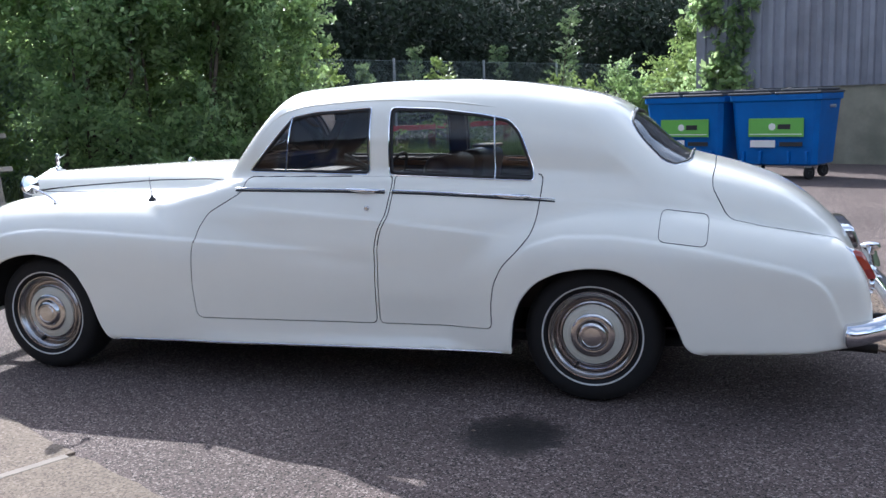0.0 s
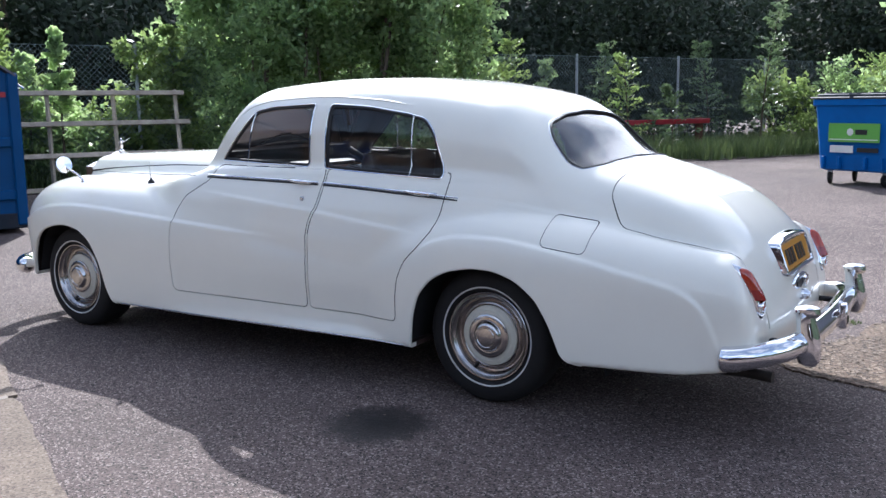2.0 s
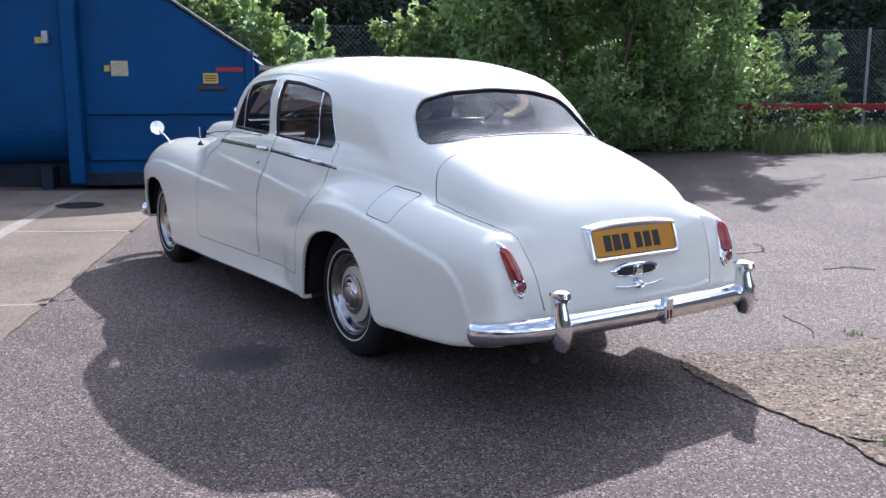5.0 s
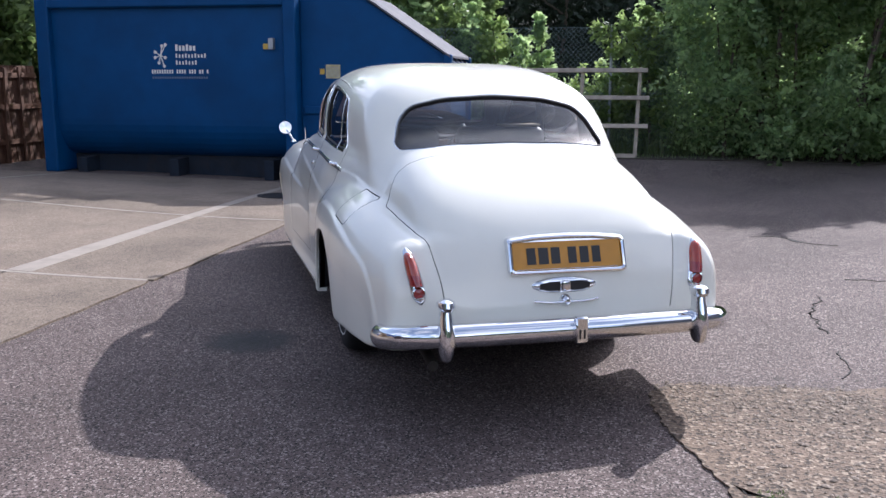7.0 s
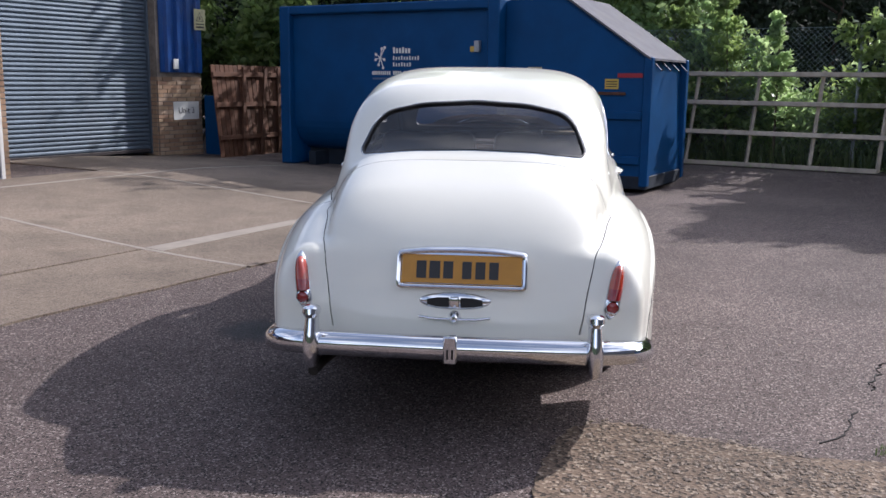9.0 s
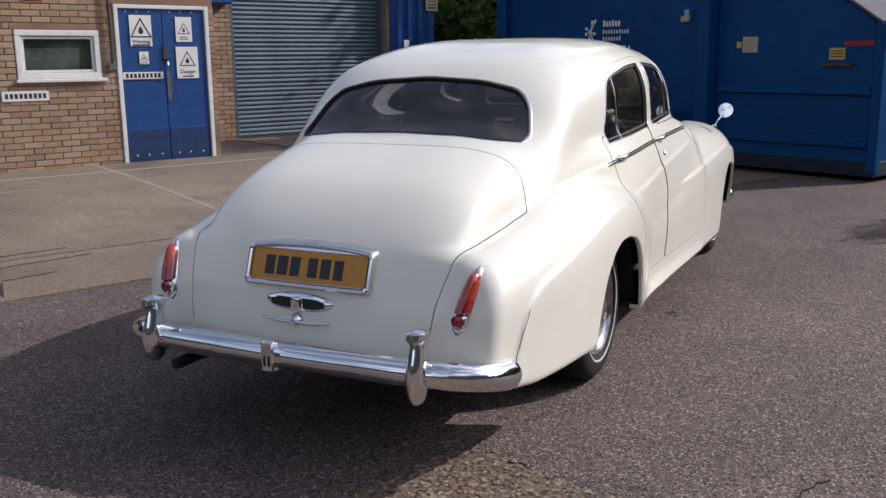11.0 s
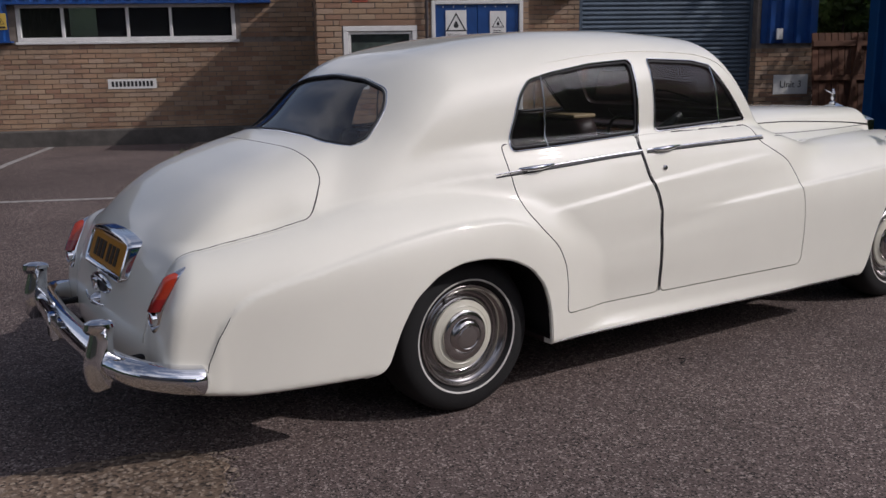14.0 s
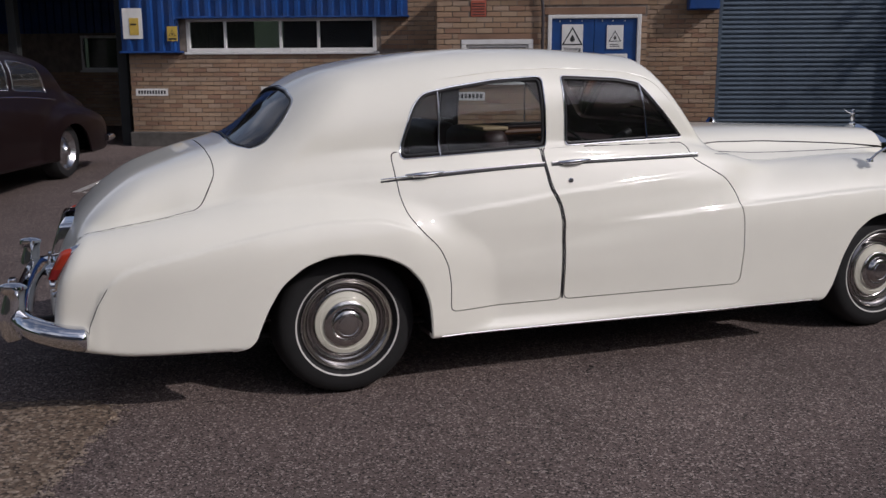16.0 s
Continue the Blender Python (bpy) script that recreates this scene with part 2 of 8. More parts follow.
def step_in(v, lo, hi):
    t = np.clip((v - lo) / (hi - lo), 0, 1)
    return t * t * (3 - 2 * t)


def ledge(x, z, line, down=0.17):
    """1 just under a line of the flank, 0 above it, dying out downwards."""
    lean = (ip(x + 0.01, *line) - ip(x - 0.01, *line)) / 0.02
    d = (z - ip(x, *line)) / np.sqrt(1 + lean * lean)
    return step_in(-d, -0.009, 0.007) * np.clip(1 + d / down, 0, 1) ** 1.4


def body_field(x, y, z):
    """Below 0 inside the car's body."""
    a = np.abs(y)
    # doors and flanks
    w = ip(z, [0.2, 0.26, 0.325, 0.38, 0.55, 0.75, 0.9, 1.0, 1.08], [0.92, 0.905, 0.87, 0.866, 0.885, 0.886, 0.862, 0.828, 0.79])
    w = w - ip(x, [-1.3, -0.6, -0.1, 0.3, 0.7, 2.0, 2.6, 3.6], [0.35, 0.21, 0.10, 0.03, 0.0, 0.0, 0.15, 0.35])
    slab = smax(smax(a - w, x - 3.52, 0.08), z - ip(x, [-1.2, -0.4, 0.2, 1.2, 1.85, 2.1, 2.5, 3.6], [0.7, 0.98, 1.085, 1.10, 1.10, 1.06, 0.975, 0.92]), 0.06)
    # front wing
    wt = ip(x, [0.6, 1.2, 1.6, 2.0, 2.4, 3.0, 3.4, 3.65], [0.66, 0.76, 0.86, 0.96, 1.012, 1.014, 1.005, 0.99])
    wo = ip(x, [0.6, 1.2, 1.8, 2.3, 2.8, 3.2, 3.7], [0.84, 0.875, 0.905, 0.92, 0.925, 0.92, 0.885])
    nose = np.maximum(x - 3.05, 0) / ip(z, [0.30, 0.55, 0.80], [0.715, 0.755, 0.77])
    front = (np.maximum(oval((a - 0.48) / (wo - 0.48), np.maximum(z - 0.60, 0) / np.maximum(wt - 0.60, 0.05), 2.5) + 1, 0) ** 2.6 + nose ** 5.5) ** (1 / 2.6) - 1
    front = front * 0.36
    # rear wing
    rt = ip(x, [-1.3, -1.2, -1.08, -0.9, -0.65, -0.3, 0.0, 0.25, 0.45, 0.6, 0.8], [0.775, 0.80, 0.828, 0.868, 0.918, 0.965, 0.99, 0.985, 0.945, 0.86, 0.66])
    ro = ip(x, [-1.4, -1.25, -1.0, -0.7, -0.35, 0.0, 0.3, 0.5, 0.65, 0.8], [0.745, 0.785, 0.85, 0.905, 0.94, 0.946, 0.934, 0.912, 0.89, 0.83])
    rear = oval((a - 0.44) / (ro - 0.44), np.maximum(z - 0.55, 0) / (rt - 0.55), 3.0) * 0.36
    # bonnet, scuttle and boot
    cw = ip(x, [-1.3, -1.0, -0.5, 0.0, 1.5, 2.0, 2.6, 3.68], [0.63, 0.67, 0.695, 0.70, 0.62, 0.585, 0.485, 0.325])
    ct = ip(x, [-1.35, -1.2, -1.05, -0.942, -0.742, -0.538, -0.35, -0.1, 0.3, 1.5, 2.0, 2.5, 3.2, 3.7],
            [0.81, 0.895, 0.965, 1.012, 1.088, 1.148, 1.19, 1.20, 1.12, 1.12, 1.172, 1.168, 1.142, 1.118])
    n = ip(x, [-1.2, -0.4, 0.1, 1.8, 2.3, 3.0], [4.6, 5.0, 3.3, 3.0, 4.4, 4.6])
    core = oval(a / cw, np.maximum(z - 0.45, 0) / (ct - 0.45), n) * 0.42
    core = smax(core, x - 3.68, 0.03)
    # tail: sloped and rounded in plan
    tail = ip(z, [0.25, 0.35, 0.45, 0.6, 0.7, 0.8, 0.9, 1.0, 1.1], [-1.235, -1.262, -1.265, -1.235, -1.20, -1.15, -1.08, -1.00, -0.93])
    tail = tail + 0.045 * (a / 0.6) ** 2.4 - 0.035
    wing_tail = ip(z, [0.25, 0.35, 0.45, 0.6, 0.75, 0.85, 1.0], [-1.225, -1.252, -1.258, -1.236, -1.168, -1.105, -1.0]) + 0.9 * np.maximum(a - 0.68, 0) ** 2
    front = smax(front, (0.45 - x) * 0.4, 0.06)
    hull = smax(smin(slab, core, 0.05), (tail - x) * 0.9, 0.13)
    rear = smax(rear, (wing_tail - x) * 0.95, 0.045)
    rear = smax(rear, x - 1.3, 0.05)
    f = smin(hull, front, 0.05)
    f = smin(f, rear, 0.022)
    # stepped lines along the wings
    side = step_in(a, 0.6, 0.72)
    f = f - 0.0095 * ledge(x, z, FRONT_LINE) * side * step_in(x, 1.15, 1.75)
    f = f - 0.0095 * ledge(x, z, REAR_LINE) * side * step_in(-x, -0.38, -0.22) * step_in(x, -1.16, -1.08)
    f = f - 0.0075 * ledge(x, z, DOOR_LINE, 0.10) * side * step_in(x, 0.36, 0.6) * step_in(-x, -2.0, -1.6)
    f = f - 0.0060 * ledge(x, z, SHOULDER, 0.08) * side * step_in(x, -0.7, -0.45) * step_in(-x, -0.34, -0.2)
    # valley between the boot and the wing
    dale = 0.72 * ip(x, [-1.26, -1.2, -1.1, -1.0, -0.8, -0.66, -0.6], [0.003, 0.006, 0.016, 0.024, 0.024, 0.008, 0.0])
    f = f + dale * np.exp(-((a - ip(x, *VALLEY)) / 0.036) ** 2)
    gutter = 0.026 * step_in(x, 2.05, 2.4) * step_in(-x, -3.6, -3.3)
    f = f + gutter * np.exp(-((a - ip(x, [2.0, 2.6, 3.2, 3.6], [0.635, 0.545, 0.455, 0.40])) / 0.05) ** 2)
    # cabin
    rz = ip(x, [-0.6, -0.3, -0.1, 0.1, 0.3, 0.5, 0.8, 1.1, 1.5, 1.77, 2.0, 2.3], [1.25, 1.39, 1.463, 1.522, 1.562, 1.590, 1.612, 1.615, 1.596, 1.57, 1.53, 1.47])
    ry = ip(x, [-0.6, -0.35, -0.1, 0.2, 0.6, 1.1, 1.6, 2.1], [0.62, 0.675, 0.702, 0.722, 0.75, 0.76, 0.735, 0.685])
    cab = oval(a / ry, (z - 1.0) / (rz - 1.0), 4.1) * 0.45
    screen = (x - (2.03 - 0.78 * (z - 1.13) + 0.06 * (1 - (a / 0.6) ** 2))) * 0.79
    back = ((-0.395 + 0.93 * (z - 1.18) + 0.10 * (a / 0.58) ** 2.4) - x) * 0.73
    cab = smax(smax(cab, screen, 0.05), back, 0.10)
    cab = np.maximum(cab, 0.9 - z)
    f = smin(f, cab, 0.07)
    # underside
    low = ip(x, *SILL_LINE)
    return smax(f, low - z, 0.025)


def surface_net(fn, lo, hi, step):
    """The zero surface of fn, the same on both sides of y = 0, as quads, each vertex brought onto it."""
    n = np.ceil((np.array(hi) - lo) / step).astype(int) + 1
    n[1] = 2 * int(math.ceil(hi[1] / step)) + 1
    lo = (lo[0], -step * (n[1] // 2), lo[2])
    ax = [lo[k] + step * np.arange(n[k]) for k in range(3)]
    gx, gy, gz = np.meshgrid(*ax, indexing="ij")
    half = slice(n[1] // 2, None)
    v = fn(gx[:, half].ravel(), gy[:, half].ravel(), gz[:, half].ravel()).reshape(n[0], -1, n[2])
    v = np.concatenate([v[:, :0:-1], v], 1)
    inside = v < 0
    corners = [(i, j, k) for i in (0, 1) for j in (0, 1) for k in (0, 1)]
    cut = lambda arr, o: arr[o[0]:n[0] - 1 + o[0], o[1]:n[1] - 1 + o[1], o[2]:n[2] - 1 + o[2]]
    cnt = sum(cut(inside, o).astype(np.int8) for o in corners)
    cells = np.argwhere((cnt > 0) & (cnt < 8))
    num = np.full(n - 1, -1, np.int64)
    num[tuple(cells.T)] = np.arange(len(cells))
    tot, hits = np.zeros((len(cells), 3)), np.zeros(len(cells))
    for a_, b_ in ((p, q) for p in corners for q in corners if p < q and sum(abs(i - j) for i, j in zip(p, q)) == 1):
        va, vb = (v[tuple((cells + o).T)] for o in (a_, b_))
        on = (va < 0) != (vb < 0)
        t = np.where(on, va / np.where(on, va - vb, 1), 0)[:, None]
        tot += np.where(on[:, None], np.array(a_) + t * (np.array(b_) - a_), 0)
        hits += on
    pts = np.array(lo) + step * (cells + tot / hits[:, None])
    for _ in range(4):
        f0, e = fn(*pts.T), 0.004
        g = np.stack([(fn(*(pts + d).T) - fn(*(pts - d).T)) / (2 * e) for d in np.eye(3) * e], 1)
        move = f0[:, None] * g / np.maximum((g * g).sum(1), 0.05)[:, None]
        pts -= np.clip(move, -0.4 * step, 0.4 * step)
    quads = []
    for k in range(3):
        i, j = (k + 1) % 3, (k + 2) % 3
        sl0, sl1 = [slice(None)] * 3, [slice(None)] * 3
        sl0[k], sl1[k] = slice(0, -1), slice(1, None)
        s0, s1 = inside[tuple(sl0)], inside[tuple(sl1)]
        e = np.argwhere(s0 != s1)
        e = e[(e[:, i] > 0) & (e[:, j] > 0) & (e[:, i] < n[i] - 1) & (e[:, j] < n[j] - 1)]
        ui, uj = np.eye(3, dtype=int)[i], np.eye(3, dtype=int)[j]
        q = np.stack([num[tuple((e - o).T)] for o in (ui + uj, uj, 0 * ui, ui)], 1)
        flip = ~s0[tuple(e.T)]
        q[flip] = q[flip][:, ::-1]
        quads.append(q)
    return pts, np.concatenate(quads)


def outline_dist(pts, ring):
    """Signed distance of 2D points to a closed outline, below 0 inside."""
    ring = np.asarray(ring, float)
    d2, wind = np.full(len(pts), 1e9), np.zeros(len(pts), bool)
    for p, q in zip(ring, np.roll(ring, -1, 0)):
        e, w = q - p, pts - p
        t = np.clip((w @ e) / max(e @ e, 1e-12), 0, 1)
        d2 = np.minimum(d2, ((w - t[:, None] * e) ** 2).sum(1))
        over = (p[1] > pts[:, 1]) != (q[1] > pts[:, 1])
        wind ^= over & (pts[:, 0] < e[0] * (pts[:, 1] - p[1]) / np.where(e[1] == 0, 1e-9, e[1]) + p[0])
    return np.sqrt(d2) * np.where(wind, -1, 1)


def cut_skin(v, t, g):
    """Splits a triangle skin along g = 0. Returns (v, t) of the part where g > 0 and of the part where g < 0."""
    g = np.where(np.abs(g) < 1e-7, 1e-7, g)
    pos = g > 0
    cnt = pos[t].sum(1)
    mix = t[(cnt == 1) | (cnt == 2)]
    lone = np.where((pos[mix].sum(1) == 1)[:, None], pos[mix], ~pos[mix]).argmax(1)
    r = np.arange(len(mix))
    a, b, c = mix[r, lone], mix[r, (lone + 1) % 3], mix[r, (lone + 2) % 3]

    def edge(i, j):
        lo, hi = np.minimum(i, j), np.maximum(i, j)
        return lo * len(v) + hi
    keys, inv = np.unique(np.concatenate([edge(a, b), edge(a, c)]), return_inverse=True)
    lo, hi = keys // len(v), keys % len(v)
    s = (g[lo] / (g[lo] - g[hi]))[:, None]
    nv = np.concatenate([v, v[lo] + s * (v[hi] - v[lo])])
    ab, ac = len(v) + inv[:len(a)], len(v) + inv[len(a):]
    tip = np.stack([a, ab, ac], 1)
    rest = np.concatenate([np.stack([ab, b, c], 1), np.stack([ab, c, ac], 1)])
    up = pos[a]
    plus = np.concatenate([t[cnt == 3], tip[up], rest[np.tile(~up, 2)]])
    minus = np.concatenate([t[cnt == 0], tip[~up], rest[np.tile(up, 2)]])
    return tidy(nv, plus), tidy(nv, minus)


def tidy(v, t):
    keep = np.unique(t)
    back = np.zeros(len(v), np.int64)
    back[keep] = np.arange(len(keep))
    return v[keep], back[t]


def shell(name, v, t, thick, mats, parent, label="", inner=None, rim_from=0.78):
    """A skin with thickness: outer face, rim and lining, each with edges of its own."""
    fn = np.cross(v[t[:, 1]] - v[t[:, 0]], v[t[:, 2]] - v[t[:, 0]])
    nrm = np.zeros_like(v)
    for k in range(3):
        np.add.at(nrm, t[:, k], fn)
    nrm /= np.maximum(np.linalg.norm(nrm, axis=1), 1e-12)[:, None]
    vin = v - thick * nrm
    e = np.sort(np.concatenate([t[:, [0, 1]], t[:, [1, 2]], t[:, [2, 0]]]), 1)
    d = np.concatenate([t[:, [0, 1]], t[:, [1, 2]], t[:, [2, 0]]])
    key = e[:, 0] * len(v) + e[:, 1]
    _, first, cnt = np.unique(key, return_index=True, return_counts=True)
    rim = d[first[cnt == 1]]
    m, k = len(v), len(rim)
    verts = np.concatenate([v, vin, v[rim[:, 0]], v[rim[:, 1]], vin[rim[:, 1]], vin[rim[:, 0]]])
    base = 2 * m + np.arange(k)
    ra, rb, rc, rd = base, base + k, base + 2 * k, base + 3 * k
    faces = np.concatenate([t, t[:, ::-1] + m, np.stack([rb, ra, rd], 1), np.stack([rb, rd, rc], 1)])
    tz = v[t].mean(1)[:, 2]
    ends = v[rim[:, 0]]
    edge = np.where((ends[:, 2] > rim_from) | ((ends[:, 2] < 0.30) & (np.abs(ends[:, 1]) < 0.86)), 1, 0)
    index = np.concatenate([np.zeros(len(t)), np.where(tz > inner, 2, 1) if inner else np.ones(len(t)), edge, edge])
    return tagged(link(new(name, mesh_np(name, verts, faces, None, True, mats, index)), parent), label)


def rounded(ctrl, r=0.03, n=5):
    """An outline with its corners rounded."""
    c = [np.array(p, float) for p in ctrl]
    out = []
    for i, p in enumerate(c):
        a, b = c[i - 1] - p, c[(i + 1) % len(c)] - p
        la, lb = np.linalg.norm(a), np.linalg.norm(b)
        k = min(r, 0.45 * la, 0.45 * lb)
        a, b = p + a / la * k, p + b / lb * k
        out += [(1 - s) ** 2 * a + 2 * s * (1 - s) * p + s * s * b for s in np.linspace(0, 1, n)]
    return np.array(out)
# ---- the white saloon car ----
car = thing("vintage_saloon_car", "cream-white vintage luxury saloon with chrome trim, parked on the asphalt", "car")

FRONT_DOOR = [(1.092, 0.378), (2.095, 0.378), (2.125, 0.40), (2.142, 0.56), (2.135, 0.745), (2.105, 0.86), (2.05, 0.94), (1.93, 1.01),
              (1.868, 1.045), (1.85, 1.125), (1.012, 1.125), (1.012, 1.08), (1.035, 0.94), (1.078, 0.85), (1.092, 0.77)]
REAR_DOOR = [(0.48, 0.378), (1.076, 0.378), (1.076, 0.77), (1.062, 0.85), (1.02, 0.935), (0.998, 1.08), (0.998, 1.125), (0.243, 1.125), (0.247, 1.05),
             (0.262, 0.93), (0.285, 0.845), (0.345, 0.77), (0.425, 0.69), (0.468, 0.60), (0.482, 0.50)]
FRONT_LIGHT = [(1.142, 1.132), (1.858, 1.150), (1.60, 1.435), (1.47, 1.458), (1.142, 1.472)]
REAR_LIGHT = [(0.285, 1.092), (1.036, 1.128), (1.036, 1.470), (0.78, 1.455), (0.54, 1.420), (0.415, 1.392), (0.36, 1.33), (0.30, 1.17)]
FRONT_ARCH = [(2.62, 0.10), (2.655, 0.235), (2.695, 0.248), (2.722, 0.28), (2.750, 0.33), (2.808, 0.491), (2.888, 0.618), (3.0, 0.690), (3.158, 0.715), (3.279, 0.703), (3.41, 0.664), (3.50, 0.59), (3.57, 0.47), (3.61, 0.33), (3.62, 0.10)]
REAR_ARCH = [(0.392, 0.10), (0.390, 0.30), (0.378, 0.43), (0.34, 0.535), (0.262, 0.622), (0.16, 0.672), (0.03, 0.698), (-0.10, 0.696), (-0.215, 0.660), (-0.32, 0.582),
             (-0.385, 0.477), (-0.422, 0.392), (-0.443, 0.338), (-0.472, 0.311), (-0.515, 0.301), (-0.56, 0.296), (-0.60, 0.10)]
FUEL_FLAP = [(-0.322, 0.952), (-0.540, 0.922), (-0.530, 0.792), (-0.312, 0.818)]
BOOT_EDGE = [(-0.560, 0.0), (-0.562, 0.30), (-0.560, 0.46), (-0.550, 0.565), (-0.552, 0.622), (-0.590, 0.656), (-0.648, 0.690), (-0.739, 0.667), (-0.914, 0.641), (-1.046, 0.617),
             (-1.168, 0.581), (-1.22, 0.558), (-1.25, 0.543), (-1.268, 0.522), (-1.40, 0.45)]
BOOT_LID = BOOT_EDGE + [(x, -y) for x, y in BOOT_EDGE[:0:-1]]
BONNET = [(2.10, 0.0), (2.08, 0.30), (2.02, 0.475), (2.60, 0.40), (3.80, 0.275), (3.80, -0.275), (2.60, -0.40), (2.02, -0.475), (2.08, -0.30)]
BACKLIGHT = [(-0.555, 1.152), (-0.30, 1.178), (0.0, 1.186), (0.30, 1.178), (0.555, 1.152), (0.572, 1.175), (0.525, 1.30), (0.46, 1.362), (0.28, 1.402), (0.0, 1.418),
             (-0.28, 1.402), (-0.46, 1.362), (-0.525, 1.30), (-0.572, 1.175)]
SCREEN = [(-0.60, 1.20), (0.60, 1.20), (0.52, 1.47), (-0.52, 1.47)]

skin_v, skin_q = surface_net(body_field, (-1.42, -1.05, 0.2), (3.92, 1.05, 1.68), 0.0122)
skin_t = np.concatenate([skin_q[:, [0, 1, 2]], skin_q[:, [0, 2, 3]]])


def region(v, axes, ring, where, r=0.03, n=5):
    """Signed distance to an outline in two axes, far away outside a region of the skin."""
    g = np.full(len(v), 1.0)
    near = where(v)
    g[near] = outline_dist(v[near][:, axes], rounded(ring, r, n))
    return g


def take(axes, ring, where, gap=0.006, r=0.03):
    """Cuts a panel out of the skin, leaving a gap round it, and returns it."""
    global skin_v, skin_t
    g = region(skin_v, axes, ring, where, r)
    panel = cut_skin(skin_v, skin_t, g + gap / 2)[1]
    skin_v, skin_t = cut_skin(skin_v, skin_t, g - gap / 2)[0]
    return panel


PAINT = [M["paint"], M["lining"]]
ROOFED = [M["paint"], M["lining"], M["headlining"]]
panes = {}
for s, side in ((1, "left"), (-1, "right")):
    flank = lambda v: (v[:, 1] * s > 0.5) & (v[:, 2] < 1.13)
    glaze = lambda v: (v[:, 1] * s > 0.42) & (v[:, 2] > 1.06) & (v[:, 2] < 1.52)
    panes[s, "front"] = take([0, 2], FRONT_LIGHT, glaze, 0.0, 0.022)
    panes[s, "rear"] = take([0, 2], REAR_LIGHT, glaze, 0.0, 0.03)
    low = lambda v: (v[:, 1] * s > 0.34) & (v[:, 2] < 0.75)
    take([0, 2], FRONT_ARCH, low, 0.0, 0.05)
    take([0, 2], REAR_ARCH, low, 0.0, 0.04)
    panel = take([0, 2], FRONT_DOOR, flank, 0.005, 0.03)
    panes[s, "front_door"] = panel
    panel = take([0, 2], REAR_DOOR, flank, 0.005, 0.03)
    panes[s, "rear_door"] = panel
    if s > 0:
        panes["flap"] = take([0, 2], FUEL_FLAP, flank, 0.0032, 0.03)
panes["back"] = take([1, 2], BACKLIGHT, lambda v: (v[:, 0] < 0.15) & (v[:, 2] > 1.09), 0.0, 0.05)
panes["screen"] = take([1, 2], SCREEN, lambda v: (v[:, 0] > 1.5) & (v[:, 2] > 1.15), 0.0, 0.05)
panes["boot"] = take([0, 1], BOOT_LID, lambda v: (v[:, 0] < -0.3) & (v[:, 2] > 0.47), 0.004, 0.02)
panes["bonnet"] = take([0, 1], BONNET, lambda v: (v[:, 0] > 1.9) & (v[:, 2] > 0.93), 0.005, 0.03)
# open the floor, so that the shell is hollow underneath
under = (skin_v[:, 2] > ip(skin_v[:, 0], *SILL_LINE) + 0.006)
skin_v, skin_t = cut_skin(skin_v, skin_t, np.where(under | (np.abs(skin_v[:, 1]) > 0.70), 1.0, -1.0))[0]
shell("body", skin_v, skin_t, 0.022, ROOFED, car, "cream-white painted bodyshell", 1.46)
for s in (1, -1):
    shell("front_door", *panes[s, "front_door"], 0.03, PAINT, car, rim_from=0.0)
    shell("rear_door", *panes[s, "rear_door"], 0.03, PAINT, car, rim_from=0.0)
shell("fuel_flap", *panes["flap"], 0.01, PAINT, car)
shell("boot_lid", *panes["boot"], 0.02, PAINT, car)
shell("bonnet", *panes["bonnet"], 0.02, PAINT, car)


def pane_of(name, skin, mat, sink, label):
    v, t = skin
    fn = np.cross(v[t[:, 1]] - v[t[:, 0]], v[t[:, 2]] - v[t[:, 0]])
    nrm = np.zeros_like(v)
    for k in range(3):
        np.add.at(nrm, t[:, k], fn)
    nrm /= np.maximum(np.linalg.norm(nrm, axis=1), 1e-12)[:, None]
    ob = tagged(link(new(name, mesh_np(name, v - sink * nrm, t, mat, True)), car), label)
    ob.visible_shadow = False
    return ob


for s in (1, -1):
    pane_of("side_window", panes[s, "front"], M["car_glass"], 0.012, "clear side window glass")
    pane_of("side_window", panes[s, "rear"], M["car_glass"], 0.012, "clear side window glass")
pane_of("rear_window", panes["back"], M["rear_glass"], 0.008, "tinted rear window glass")
pane_of("windscreen", panes["screen"], M["car_glass"], 0.008, "clear windscreen glass")


def skin_y(x, z):
    """Half-width of the body at a place in side view."""
    x, z = np.asarray(x, float), np.asarray(z, float)
    lo, hi = np.full(x.shape, 0.05), np.full(x.shape, 1.1)
    for _ in range(40):
        mid = (lo + hi) / 2
        inn = body_field(x, mid, z) < 0
        lo, hi = np.where(inn, mid, lo), np.where(inn, hi, mid)
    return lo


def skin_x(y, z, rear=True):
    """Where the tail (or the nose) of the body lies at a place in rear view."""
    y, z = np.asarray(y, float), np.asarray(z, float)
    lo, hi = np.full(y.shape, 0.0 if rear else 1.5), np.full(y.shape, -1.7 if rear else 4.2)
    for _ in range(40):
        mid = (lo + hi) / 2
        inn = body_field(mid, y, z) < 0
        lo, hi = np.where(inn, mid, lo), np.where(inn, hi, mid)
    return lo


def on_side(s, pts, out=0.0):
    pts = np.array(pts, float)
    return [(p[0], s * (yy + out), p[1]) for p, yy in zip(pts, skin_y(pts[:, 0], pts[:, 1]))]


def on_tail(pts, out=0.0):
    pts = np.array(pts, float)
    return [(xx - out, p[0], p[1]) for p, xx in zip(pts, skin_x(pts[:, 0], pts[:, 1]))]


